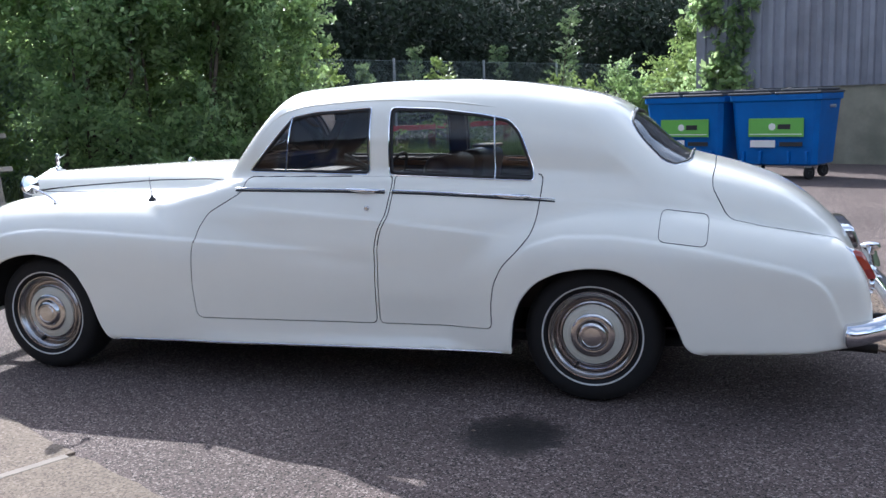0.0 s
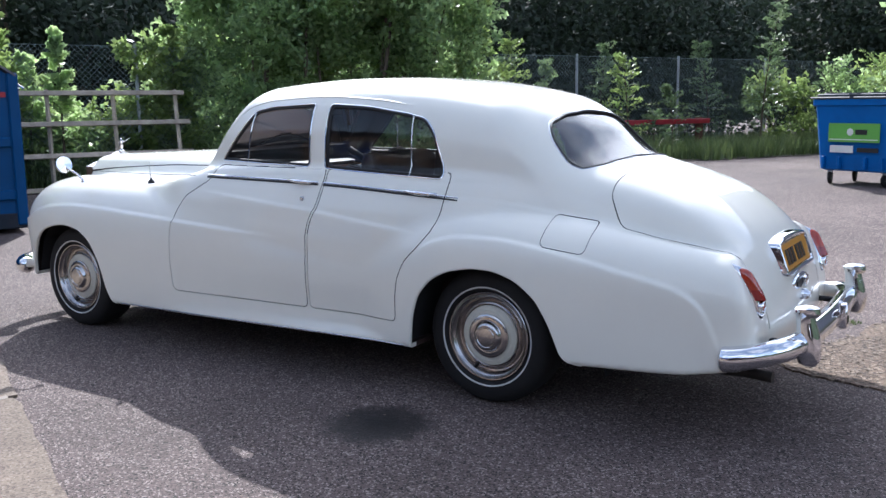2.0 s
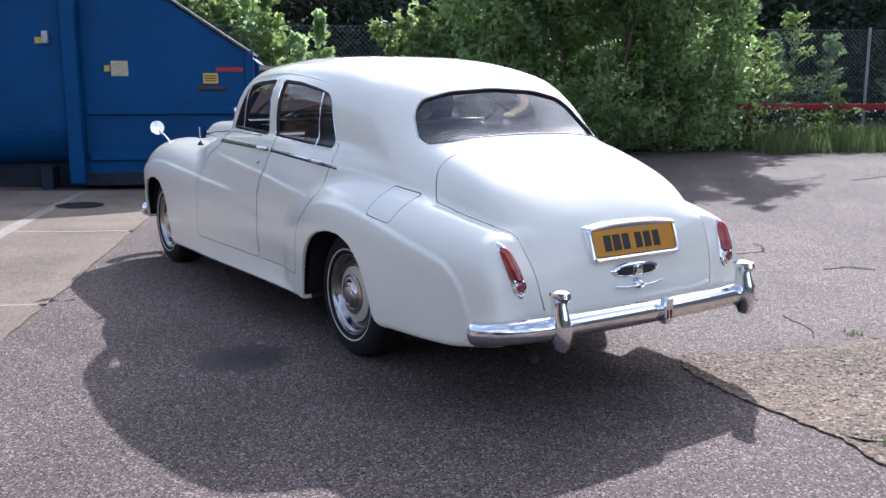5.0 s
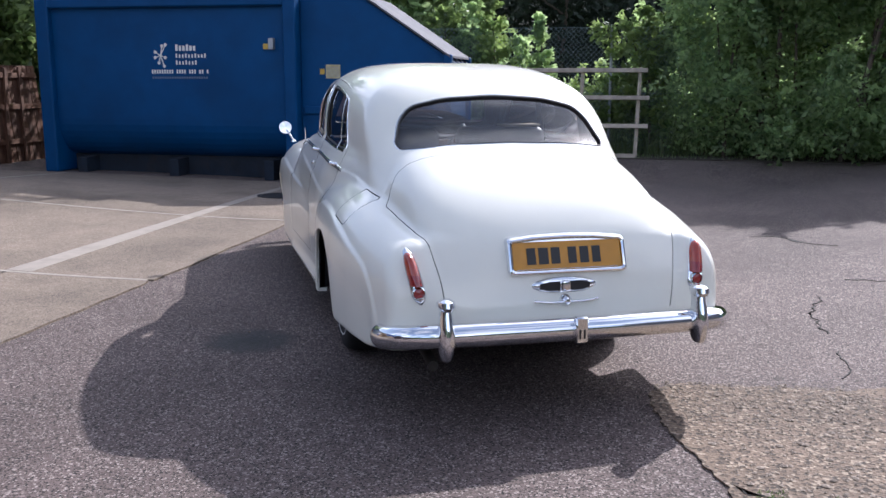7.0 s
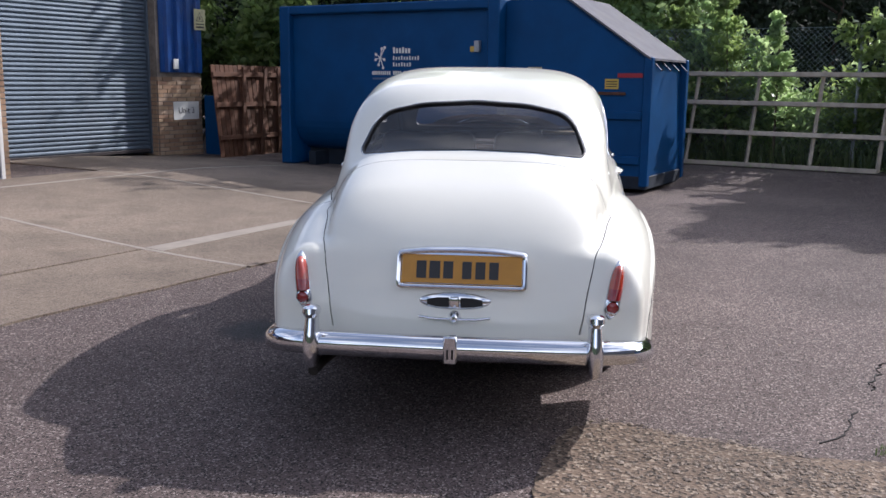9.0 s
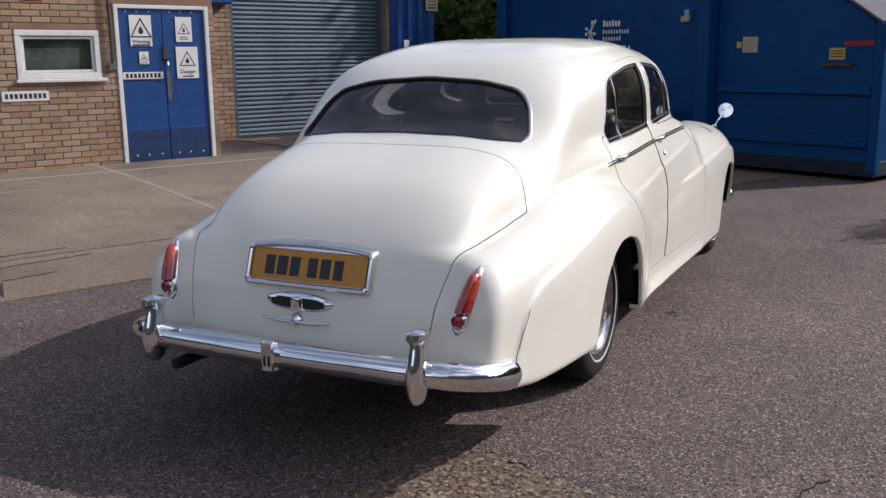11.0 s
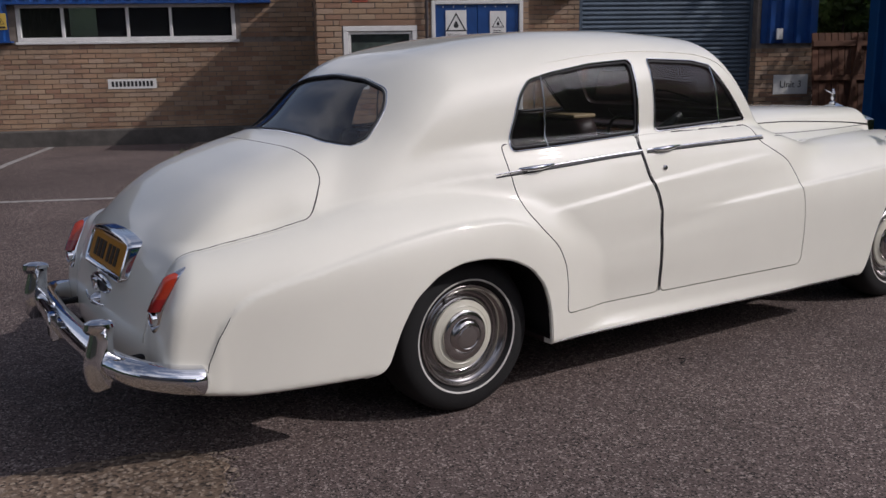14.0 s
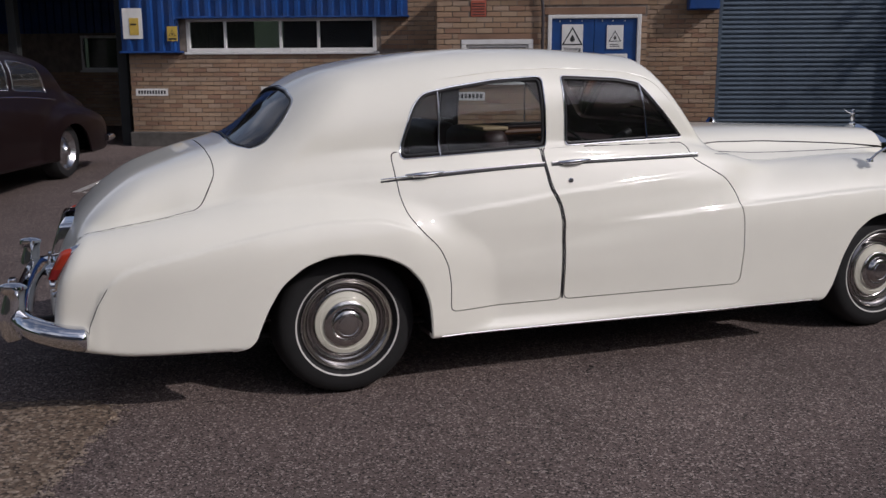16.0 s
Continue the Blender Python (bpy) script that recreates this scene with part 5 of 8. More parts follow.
# a dead twig on the asphalt
twig = tagged(part("twig", sweep(curve_pts([(1.20, -0.935, 0.006), (1.235, -0.925, 0.012), (1.262, -0.90, 0.010), (1.255, -0.868, 0.006)], 5), [0.003] * 15 + [0.0015], 6), M["crack"], None, "", True), "small dark bent twig lying on the asphalt", "twig")
# ---- the brick building ----
def mottled(name, colours, rough=0.9, bump=0.5, grime=0.35):
    """Pieces of one kind, each of its own shade."""
    m = bpy.data.materials.new(name)
    m.use_nodes = True
    nt = m.node_tree
    b = nt.nodes["Principled BSDF"]
    b.inputs["Roughness"].default_value = rough
    oi, geo, add, fr = (nt.nodes.new("ShaderNode" + k) for k in ("ObjectInfo", "NewGeometry", "Math", "Math"))
    nt.links.new(oi.outputs["Random"], add.inputs[0])
    nt.links.new(geo.outputs["Random Per Island"], add.inputs[1])
    fr.operation = "FRACT"
    nt.links.new(add.outputs[0], fr.inputs[0])
    ramp = nt.nodes.new("ShaderNodeValToRGB")
    ramp.color_ramp.interpolation = "CONSTANT"
    e = ramp.color_ramp.elements
    for i, c in enumerate(colours):
        el = e[i] if i < 2 else e.new(0.99)
        el.position, el.color = i / len(colours), (*c, 1)
    nt.links.new(fr.outputs[0], ramp.inputs[0])
    tc, nz, fine = (nt.nodes.new("ShaderNode" + k) for k in ("TexCoord", "TexNoise", "TexNoise"))
    nz.inputs["Scale"].default_value, nz.inputs["Detail"].default_value = 1.1, 7.0
    fine.inputs["Scale"].default_value, fine.inputs["Detail"].default_value = 55, 5.0
    for n in (nz, fine):
        nt.links.new(tc.outputs["Object"], n.inputs["Vector"])
    mr = nt.nodes.new("ShaderNodeMapRange")
    mr.inputs["From Min"].default_value, mr.inputs["From Max"].default_value = 0.35, 0.7
    mr.inputs["To Min"].default_value, mr.inputs["To Max"].default_value = 1.1, 1.1 - grime
    nt.links.new(nz.outputs["Fac"], mr.inputs["Value"])
    hsv = nt.nodes.new("ShaderNodeHueSaturation")
    nt.links.new(mr.outputs[0], hsv.inputs["Value"])
    nt.links.new(ramp.outputs[0], hsv.inputs["Color"])
    nt.links.new(hsv.outputs[0], b.inputs["Base Color"])
    bp = nt.nodes.new("ShaderNodeBump")
    bp.inputs["Strength"].default_value, bp.inputs["Distance"].default_value = bump, 0.004
    nt.links.new(fine.outputs["Fac"], bp.inputs["Height"])
    nt.links.new(bp.outputs[0], b.inputs["Normal"])
    return m


M["brick"] = mottled("buff brick", [(0.36, 0.245, 0.155), (0.33, 0.215, 0.135), (0.39, 0.275, 0.18), (0.31, 0.195, 0.125), (0.35, 0.225, 0.14), (0.37, 0.265, 0.185), (0.285, 0.17, 0.11), (0.34, 0.235, 0.155)], grime=0.5)
M["mortar"] = material("grey mortar", (0.235, 0.195, 0.16), 0.95, var=0.45, scale=6, bump=0.4)
M["blue_paint"] = material("blue painted timber", (0.010, 0.062, 0.23), 0.4, var=0.25, scale=5, stain=0.35, stain_scale=3, stain_colour=(0.02, 0.03, 0.07), coat=0.15)
M["blue_worn"] = material("scuffed dark blue paint", (0.008, 0.040, 0.14), 0.5, var=0.5, scale=7, stain=0.7, stain_scale=5, stain_colour=(0.02, 0.022, 0.03), bump=0.2, bump_scale=20)
M["blue_sheet"] = material("blue coated sheet", (0.010, 0.062, 0.24), 0.38, var=0.25, scale=3, stain=0.3, stain_scale=2.4, stain_colour=(0.10, 0.11, 0.14))
M["white_paint"] = material("white window paint", (0.72, 0.71, 0.68), 0.45, var=0.12, scale=12, stain=0.25, stain_scale=4, stain_colour=(0.35, 0.33, 0.30))
M["sign_white"] = material("white sign board", (0.74, 0.73, 0.69), 0.5, var=0.08, scale=12)
M["sign_black"] = material("black sign ink", (0.02, 0.02, 0.02), 0.5)
M["pale_print"] = material("faded pale yellow print", (0.50, 0.46, 0.27), 0.6, var=0.3, scale=16)
M["sign_yellow"] = material("yellow sign", (0.58, 0.40, 0.07), 0.5, var=0.15, scale=14)
M["galv"] = material("grey shutter steel", (0.105, 0.138, 0.175), 0.45, 0.35, var=0.2, scale=2.2, stain=0.3, stain_scale=1.4, stain_colour=(0.08, 0.10, 0.12))
# near-black colour stands in for unlit rooms; the black steel shares it
M["unlit_black"] = material("near-black of unlit rooms and black steel", (0.02, 0.022, 0.022), 0.9, var=0.3, scale=2)
M["curtain"] = material("dusty grey blind", (0.20, 0.235, 0.22), 0.9, var=0.7, scale=5, stain=0.6, stain_scale=6, stain_colour=(0.03, 0.05, 0.045))
M["roof_felt"] = material("grey roof felt", (0.09, 0.09, 0.09), 0.95, var=0.3, scale=3)
M["plastic_dark"] = material("dark grey plastic pipe", (0.06, 0.05, 0.05), 0.5, var=0.3, scale=8)
M["block_dark"] = material("grimy dark concrete", (0.11, 0.10, 0.088), 0.93, var=0.4, scale=4, stain=0.6, stain_scale=2.5, stain_colour=(0.035, 0.033, 0.03), bump=0.5, bump_scale=40)
M["red_brick"] = material("red terracotta", (0.42, 0.10, 0.06), 0.85, var=0.2, scale=30)


def brick_piece(w):
    bm = boxed(0.0, w, -0.012, 0.02, 0.0, 0.064, 0.003)
    me = bpy.data.meshes.new("brick")
    bm.to_mesh(me)
    bm.free()
    me.materials.append(M["brick"])
    return me


BRICKS = {}


def brickwork(wall, x0, x1, z0, z1, y, holes=(), singly=lambda x, z: False, seed=1, turn=None):
    """Courses of bricks on a wall that faces -y, round its openings."""
    r = random.Random(seed)
    solid = []
    rows = int((z1 - z0) / 0.075)
    for k in range(rows):
        z = z0 + 0.075 * k
        x = x0 - (0.1125 if k % 2 else 0)
        while x < x1 - 0.03:
            a, b = max(x, x0), min(x + 0.215, x1)
            spans = [(a, b)]
            for hx0, hx1, hz0, hz1 in holes:
                if z + 0.06 > hz0 and z < hz1:
                    spans = [s for u, v in spans for s in ((u, min(v, hx0)), (max(u, hx1), v)) if s[1] - s[0] > 0.03]
            for u, v in spans:
                w = round((v - u) / 0.05) * 0.05 if v - u < 0.2 else 0.215
                w = max(0.04, min(w, v - u))
                dy = r.uniform(-0.005, 0.003)
                jog = r.uniform(-0.0035, 0.0035)
                if singly(u, z) and wall is not None:
                    key = round(w, 3)
                    if key not in BRICKS:
                        BRICKS[key] = brick_piece(w)
                    o = link(new("brick", BRICKS[key]), wall)
                    o.matrix_basis = (turn or Matrix()) @ Matrix.Translation((u + jog, y + dy, z + jog * 0.5)) @ Matrix.Rotation(jog * 2.5, 4, "Y")
                else:
                    solid.append((u + jog, u + w + jog * 0.5, y - 0.012 + dy, y + 0.02, z + jog * 0.6, z + 0.064 - abs(jog)))
            x += 0.225
    if solid:
        s = np.array(solid)
        v = np.stack([np.stack([s[:, i], s[:, j], s[:, k]], 1) for i in (0, 1) for j in (2, 3) for k in (4, 5)], 1).reshape(-1, 3)
        q = np.array(((0, 1, 3, 2), (4, 6, 7, 5), (0, 4, 5, 1), (2, 3, 7, 6), (0, 2, 6, 4), (1, 5, 7, 3)))
        f = (np.arange(len(s))[:, None, None] * 8 + q).reshape(-1, 4)
        if turn is not None:
            v = np.array([turn @ Vector(p) for p in v])
        ob = link(new("brickwork", mesh_np("brickwork", v, f, M["brick"])), wall)
        ob["kind"] = "stuff"


def backing(x0, x1, y0, y1, z0, z1, holes=()):
    """The wall behind the bricks, with its openings left free."""
    bm = bmesh.new()
    xs = sorted({x0, x1, *(h for a in holes for h in a[:2])})
    for a, b in zip(xs, xs[1:]):
        zs = [z0, z1]
        for h in holes:
            if h[0] < (a + b) / 2 < h[1]:
                zs += [h[2], h[3]]
        zs.sort()
        for c, d in zip(zs[::2], zs[1::2]):
            if d - c > 1e-3:
                box(bm, a, b, y0, y1, c, d)
    bmesh.ops.remove_doubles(bm, verts=bm.verts, dist=1e-4)
    return bm


hall = thing("brick_building", "buff brick industrial unit with blue cladding and doors", "building", YARD)
WIN_S, DOOR = (0.295, 1.302, 1.325, 1.908), (1.50, 2.78, 0.10, 2.235)
WIN_L = (-4.53, -1.28, 1.80, 2.36)
w1 = part("wall", backing(-0.05, 2.86, 0.012, 0.24, 0.05, 2.72, [WIN_S, DOOR]), M["mortar"], hall, "buff brick wall of the porch block")
brickwork(w1, -0.05, 2.86, 0.12, 2.72, 0.012, [WIN_S, DOOR, (0.42, 0.65, 2.21, 2.45), (0.25, 1.36, 1.908, 1.99), (1.45, 2.83, 2.23, 2.34)], lambda x, z: z < 2.3 and x < 1.5, 3)
w1b = part("wall", boxed(-0.05, 0.19, 0.24, 2.3, 0.05, 2.72), M["mortar"], hall, "shaded brick return wall")
side_turn = Matrix.Translation((-0.05, 2.29, 0)) @ Matrix.Rotation(radians(-90), 4, "Z")
brickwork(w1b, 0.0, 2.28, 0.12, 2.72, 0.0, [], lambda x, z: False, 9, side_turn)
w1c = part("wall", boxed(2.62, 2.86, 0.24, 2.4, 0.05, 2.72), M["mortar"], hall)
w2 = part("wall", backing(-5.55, -0.05, 2.312, 2.55, 0.05, 3.6, [WIN_L]), M["mortar"], hall, "buff brick wall set back from the porch")
brickwork(w2, -5.55, -0.06, 0.12, 1.80, 2.312, [WIN_L], lambda x, z: False, 5)
brickwork(w2, -1.2, -0.06, 1.84, 3.5, 2.312, [WIN_L], lambda x, z: False, 6)
w3 = part("wall", boxed(2.86, 4.30, 2.412, 2.65, 0.05, 3.8), M["mortar"], hall, "brick wall beside the roller shutter")
brickwork(w3, 2.87, 4.30, 0.12, 3.6, 2.412, [], lambda x, z: False, 7)
w4 = part("wall", boxed(7.36, 8.42, 2.232, 2.70, 0.0, 3.8), M["mortar"], hall, "brick pier beside the roller shutter")
brickwork(w4, 7.36, 8.42, 0.05, 1.62, 2.232, [], lambda x, z: False, 8)
brickwork(w4, -0.46, 0.0, 0.05, 1.62, 0.0, [], lambda x, z: False, 18, Matrix.Translation((7.36, 2.24, 0)) @ Matrix.Rotation(radians(-90), 4, "Z") @ Matrix.Translation((0.0, 0, 0)))
part("wall", boxed(-5.55, -5.31, 2.55, 9.0, 0.05, 3.6), M["mortar"], hall, "dark side wall of the building")
part("wall", boxed(8.18, 8.42, 2.7, 12.0, 0.0, 3.8), M["mortar"], hall)
part("lintel", boxed(0.25, 1.36, -0.004, 0.1, 1.912, 1.985, 0.004), M["brick"], hall, "brick lintel course")
part("lintel", boxed(1.45, 2.83, -0.004, 0.1, 2.24, 2.335, 0.004), M["brick"], hall, "brick lintel course")
part("plinth", boxed(-0.07, 1.48, -0.012, 0.012, 0.0, 0.13, 0.005), M["concrete"], hall, "stained concrete plinth")
part("plinth", boxed(-5.57, -0.07, 2.17, 2.312, 0.0, 0.46, 0.02), M["block_dark"], hall, "stained concrete plinth")
roof = part("roof", boxed(-5.7, 8.5, 2.25, 12.0, 3.82, 3.98, 0.02), M["roof_felt"], hall, "flat felt roof")
part("roof", boxed(-0.08, 2.90, -0.04, 2.4, 2.72, 2.83, 0.02), M["roof_felt"], hall, "flat felt roof of the porch block")
part("vent_brick", boxed(0.43, 0.64, -0.004, 0.05, 2.22, 2.44, 0.004), M["red_brick"], hall, "red terracotta vent brick")
for i in range(5):
    part("vent_slot", boxed(0.445, 0.625, -0.007, 0.0, 2.245 + 0.036 * i, 2.258 + 0.036 * i), M["sign_black"], hall)
part("inner_wall", boxed(-5.3, 8.18, 11.7, 11.9, 0.05, 3.8), M["unlit_black"], hall)
part("inner_floor", boxed(-5.3, 8.18, 2.6, 11.7, 0.0, 0.1), M["unlit_black"], hall)


def window_unit(x0, x1, z0, z1, y, bars, fr=0.055, mat=M["white_paint"], sill=True, label="white painted window"):
    w = link(new("window"), hall)
    tagged(w, label)
    bm = bmesh.new()
    box(bm, x0, x1, y - 0.03, y + 0.05, z0, z0 + fr, 0.006)
    box(bm, x0, x1, y - 0.03, y + 0.05, z1 - fr, z1, 0.006)
    box(bm, x0, x0 + fr, y - 0.03, y + 0.05, z0 + fr, z1 - fr, 0.006)
    box(bm, x1 - fr, x1, y - 0.03, y + 0.05, z0 + fr, z1 - fr, 0.006)
    part("window_frame", bm, mat, w)
    cuts = [x0 + fr] + bars + [x1 - fr]
    for b in bars:
        part("mullion", boxed(b - 0.022, b + 0.022, y - 0.025, y + 0.045, z0 + fr, z1 - fr, 0.005), mat, w)
    for a, b in zip(cuts, cuts[1:]):
        p = part("pane", boxed(a, b, y + 0.018, y + 0.022, z0 + fr, z1 - fr), M["pane"], w)
        p.visible_shadow = False
    if sill:
        part("window_sill", boxed(x0 - 0.03, x1 + 0.05, y - 0.075, y + 0.02, z0 - 0.045, z0 - 0.002, 0.008), mat, w, "white sill")
    return w


ws = window_unit(*WIN_S, 0.02, [], 0.07, label="small white-framed window with a dusty blind behind")
part("inner_frame", (lambda bm: (box(bm, 0.37, 1.227, 0.02, 0.045, 1.40, 1.43), box(bm, 0.37, 1.227, 0.02, 0.045, 1.80, 1.83), box(bm, 0.37, 0.40, 0.02, 0.045, 1.43, 1.80), box(bm, 1.197, 1.227, 0.02, 0.045, 1.43, 1.80))[0])(bmesh.new()), M["white_paint"], ws)
part("blind", boxed(0.35, 1.25, 0.07, 0.08, 1.33, 1.80), M["curtain"], ws, "dusty grey blind")
part("room_back", boxed(-0.0, 2.6, 1.6, 1.65, 0.1, 2.7), M["unlit_black"], hall)
window_unit(*WIN_L, 2.33, [-3.86, -2.905, -2.26], 0.06, label="long white-framed window in four lights")

# blue double door
dd = link(new("door"), hall)
tagged(dd, "blue double door in a worn white frame")
bm = bmesh.new()
box(bm, 1.50, 1.555, -0.02, 0.10, 0.20, 2.235, 0.006)
box(bm, 2.725, 2.78, -0.02, 0.10, 0.20, 2.235, 0.006)
box(bm, 1.555, 2.725, -0.02, 0.10, 2.185, 2.235, 0.006)
part("door_frame", bm, M["white_paint"], dd, "worn white door frame")
for x0, x1 in ((1.558, 2.135), (2.142, 2.722)):
    leaf = part("leaf", boxed(x0, x1, 0.01, 0.055, 0.23, 2.183, 0.004), M["blue_paint"], dd, "blue painted door leaf")
    part("kick_plate", boxed(x0 + 0.01, x1 - 0.01, 0.004, 0.012, 0.25, 0.66, 0.003), M["blue_sheet"], leaf, "scuffed blue kick plate")
    for k in (0.12, 0.28, 0.46):
        part("bolt", lathe([(0.012, 0.0), (0.010, -0.006), (0.0, -0.007)], 10, "y", m=Matrix.Translation((x0 + k, 0.004 if k else 0, 0.31))), M["sign_white"], leaf)
        part("bolt", lathe([(0.010, 0.0), (0.008, -0.006), (0.0, -0.007)], 10, "y", m=Matrix.Translation((x0 + k * 0.9, 0.01, 2.15))), M["sign_white"], leaf)
part("handle_plate", boxed(2.155, 2.215, 0.0, 0.012, 1.00, 1.32, 0.004), M["chrome_dull"], dd, "steel push plate")
part("pull_handle", sweep(curve_pts([(2.165, 0.01, 1.30), (2.16, -0.04, 1.34), (2.16, -0.045, 1.48), (2.165, 0.01, 1.53)], 4), 0.012, 8), M["chrome_dull"], dd, "steel pull handle", True)
for a, b in ((1.575, 2.12), (2.16, 2.715)):
    part("kick_panel", boxed(a, b, 0.003, 0.012, 0.26, 0.64, 0.002), M["blue_worn"], dd, "scuffed dark blue kick panel")
part("door_lock", boxed(2.12, 2.19, -0.015, 0.012, 1.54, 1.72, 0.006), M["plastic_dark"], dd, "dark door lock box")
part("threshold", boxed(1.48, 2.80, -0.05, 0.2, 0.10, 0.225, 0.008), M["concrete"], dd, "concrete threshold")
part("door_backing", boxed(1.55, 2.73, 0.056, 0.09, 0.2, 2.2), M["unlit_black"], dd)


def board(name, x0, x1, z0, z1, y, mat, label, category, bars=(), words=(), tri=None, m=None):
    """A flat sign with dark bars for writing, words that can be read, and a warning triangle."""
    s = thing(name, label, category, YARD @ (m or Matrix()))
    part("panel", boxed(x0, x1, y - 0.006, y, z0, z1, 0.002), mat, s)
    for bx0, bx1, bz0, bz1 in bars:
        part("writing_bar", boxed(bx0, bx1, y - 0.008, y - 0.005, bz0, bz1), M["sign_black"], s)
    if tri:
        cx, cz, h = tri
        outer = [(cx - 0.58 * h, cz), (cx + 0.58 * h, cz), (cx, cz + h)]
        mid = (cx, cz + h / 3)
        bm = bmesh.new()
        for a, b in zip(outer, outer[1:] + outer[:1]):
            ia, ib = ((p[0] + (mid[0] - p[0]) * 0.2, p[1] + (mid[1] - p[1]) * 0.2) for p in (a, b))
            bm.faces.new([bm.verts.new((p[0], y - 0.0085, p[1])) for p in (a, b, ib, ia)])
        part("warning_triangle", bm, M["sign_black"], s)
        part("pictogram", lathe([(0.0, -0.35), (0.16, -0.30), (0.24, -0.10), (0.15, 0.12), (0.05, 0.32), (0.0, 0.36)], 4, "z", m=Matrix.Translation((cx, y - 0.0065, cz + 0.36 * h)) @ Matrix.Diagonal((h * 0.6, 0.012, h * 0.55, 1))), M["sign_black"], s)
    for text, tx, tz, size in words:
        cu = bpy.data.curves.new("words", "FONT")
        cu.body, cu.size, cu.align_x, cu.extrude = text, size, "CENTER", 0.0006
        tmp = new("words", cu)
        me = bpy.data.meshes.new_from_object(tmp.evaluated_get(bpy.context.evaluated_depsgraph_get()))
        bpy.data.objects.remove(tmp)
        me.materials.clear()
        me.materials.append(M["sign_black"])
        o = link(new("lettering", me), s)
        o.matrix_basis = Matrix.Translation((tx, y - 0.0085, tz)) @ Matrix.Rotation(radians(90), 4, "X")
    return s


board("warning_sign", 1.697, 1.987, 1.715, 2.105, 0.002, M["sign_white"], "white flammable warning sign on the blue door", "sign", [(1.73, 1.95, 1.722, 1.738)], [("Warning", 1.842, 1.752, 0.068)], (1.842, 1.825, 0.25))
board("warning_sign", 2.314, 2.540, 1.770, 2.09, 0.002, M["sign_white"], "faded white warning sign on the blue door", "sign", [(2.36, 2.49, 1.80, 1.81), (2.36, 2.47, 1.825, 1.835)], (), (2.427, 1.87, 0.15))
board("warning_sign", 2.298, 2.604, 1.292, 1.705, 0.002, M["sign_white"], "white danger sign on the blue door", "sign", [(2.37, 2.53, 1.312, 1.328)], [("Danger", 2.451, 1.358, 0.075)], (2.451, 1.455, 0.20))
board("warning_sign", 1.800, 1.924, 1.485, 1.645, 0.002, M["sign_white"], "small white warning sign on the blue door", "sign", [(1.82, 1.90, 1.50, 1.51)], (), (1.862, 1.535, 0.085))
nm = lambda n, a, b, z0, z1: [(a + (b - a) * i / n + 0.004, a + (b - a) * (i + 0.72) / n, z0, z1) for i in range(n)]
board("name_board", 1.565, 2.10, 1.295, 1.385, 0.002, M["sign_white"], "white name board on the blue door", "sign", nm(9, 1.60, 2.08, 1.312, 1.368))
board("name_board", 0.09, 0.63, 1.065, 1.185, -0.004, M["sign_white"], "white name board on the brick wall", "sign", nm(9, 0.12, 0.61, 1.095, 1.155))
board("name_board", -3.27, -2.54, 1.07, 1.22, 2.298, M["sign_white"], "white name board on the brick wall", "sign", nm(11, -3.22, -2.58, 1.105, 1.185))
board("name_board", -5.47, -4.90, 1.07, 1.19, 2.298, M["sign_white"], "white name board on the brick wall", "sign", nm(10, -5.43, -4.93, 1.10, 1.16))
board("yellow_sign", 8.20, 8.48, 2.40, 2.78, 2.13, M["pale_print"], "yellow warning sign on the blue cladding", "sign", [(8.24, 8.44, 2.44, 2.47), (8.24, 8.44, 2.50, 2.52)], (), (8.34, 2.56, 0.17))
board("unit_sign", 7.70, 8.33, 0.76, 1.09, 2.216, M["sign_white"], "white unit number sign on the brick pier", "sign", (), [("Unit 3", 8.015, 0.875, 0.16)])
board("notice", -5.56, -5.22, 2.02, 2.52, 2.148, M["sign_white"], "white notice with a yellow label on blue cladding", "sign", (), ())
board("notice", -5.44, -5.28, 2.08, 2.36, 2.138, M["sign_yellow"], "torn yellow label on the notice", "sign", [(-5.42, -5.32, 2.24, 2.27)])
board("warning_sign", -4.80, -4.62, 1.98, 2.22, 2.150, M["sign_yellow"], "small yellow warning sign on blue cladding", "sign", [(-4.78, -4.64, 2.0, 2.03)], (), (-4.71, 2.06, 0.11))


def corrugated(x0, x1, y, z0, z1, pitch=0.19, depth=0.045, mat=None, parent=None, name="cladding", label="", turn=None):
    """A box-profile sheet that faces -y."""
    prof, x = [], x0
    while x < x1:
        for dx, d in ((0.0, 0), (0.45, 0), (0.55, 1), (0.9, 1)):
            if x + dx * pitch <= x1:
                prof.append((x + dx * pitch, y - d * depth))
        x += pitch
    prof.append((x1, prof[-1][1]))
    v = [(px, py, z) for px, py in prof for z in (z0, z1)]
    n = len(prof)
    back = [(px, y + 0.02, z) for px in (x0, x1) for z in (z0, z1)]
    f = [(2 * i, 2 * i + 2, 2 * i + 3, 2 * i + 1) for i in range(n - 1)] + [(2 * n, 2 * n + 1, 2 * n + 3, 2 * n + 2)]
    v = np.array(v + back)
    if turn is not None:
        v = np.array([turn @ Vector(p) for p in v])
    return tagged(link(new(name, mesh_np(name, v, f, mat)), parent), label)


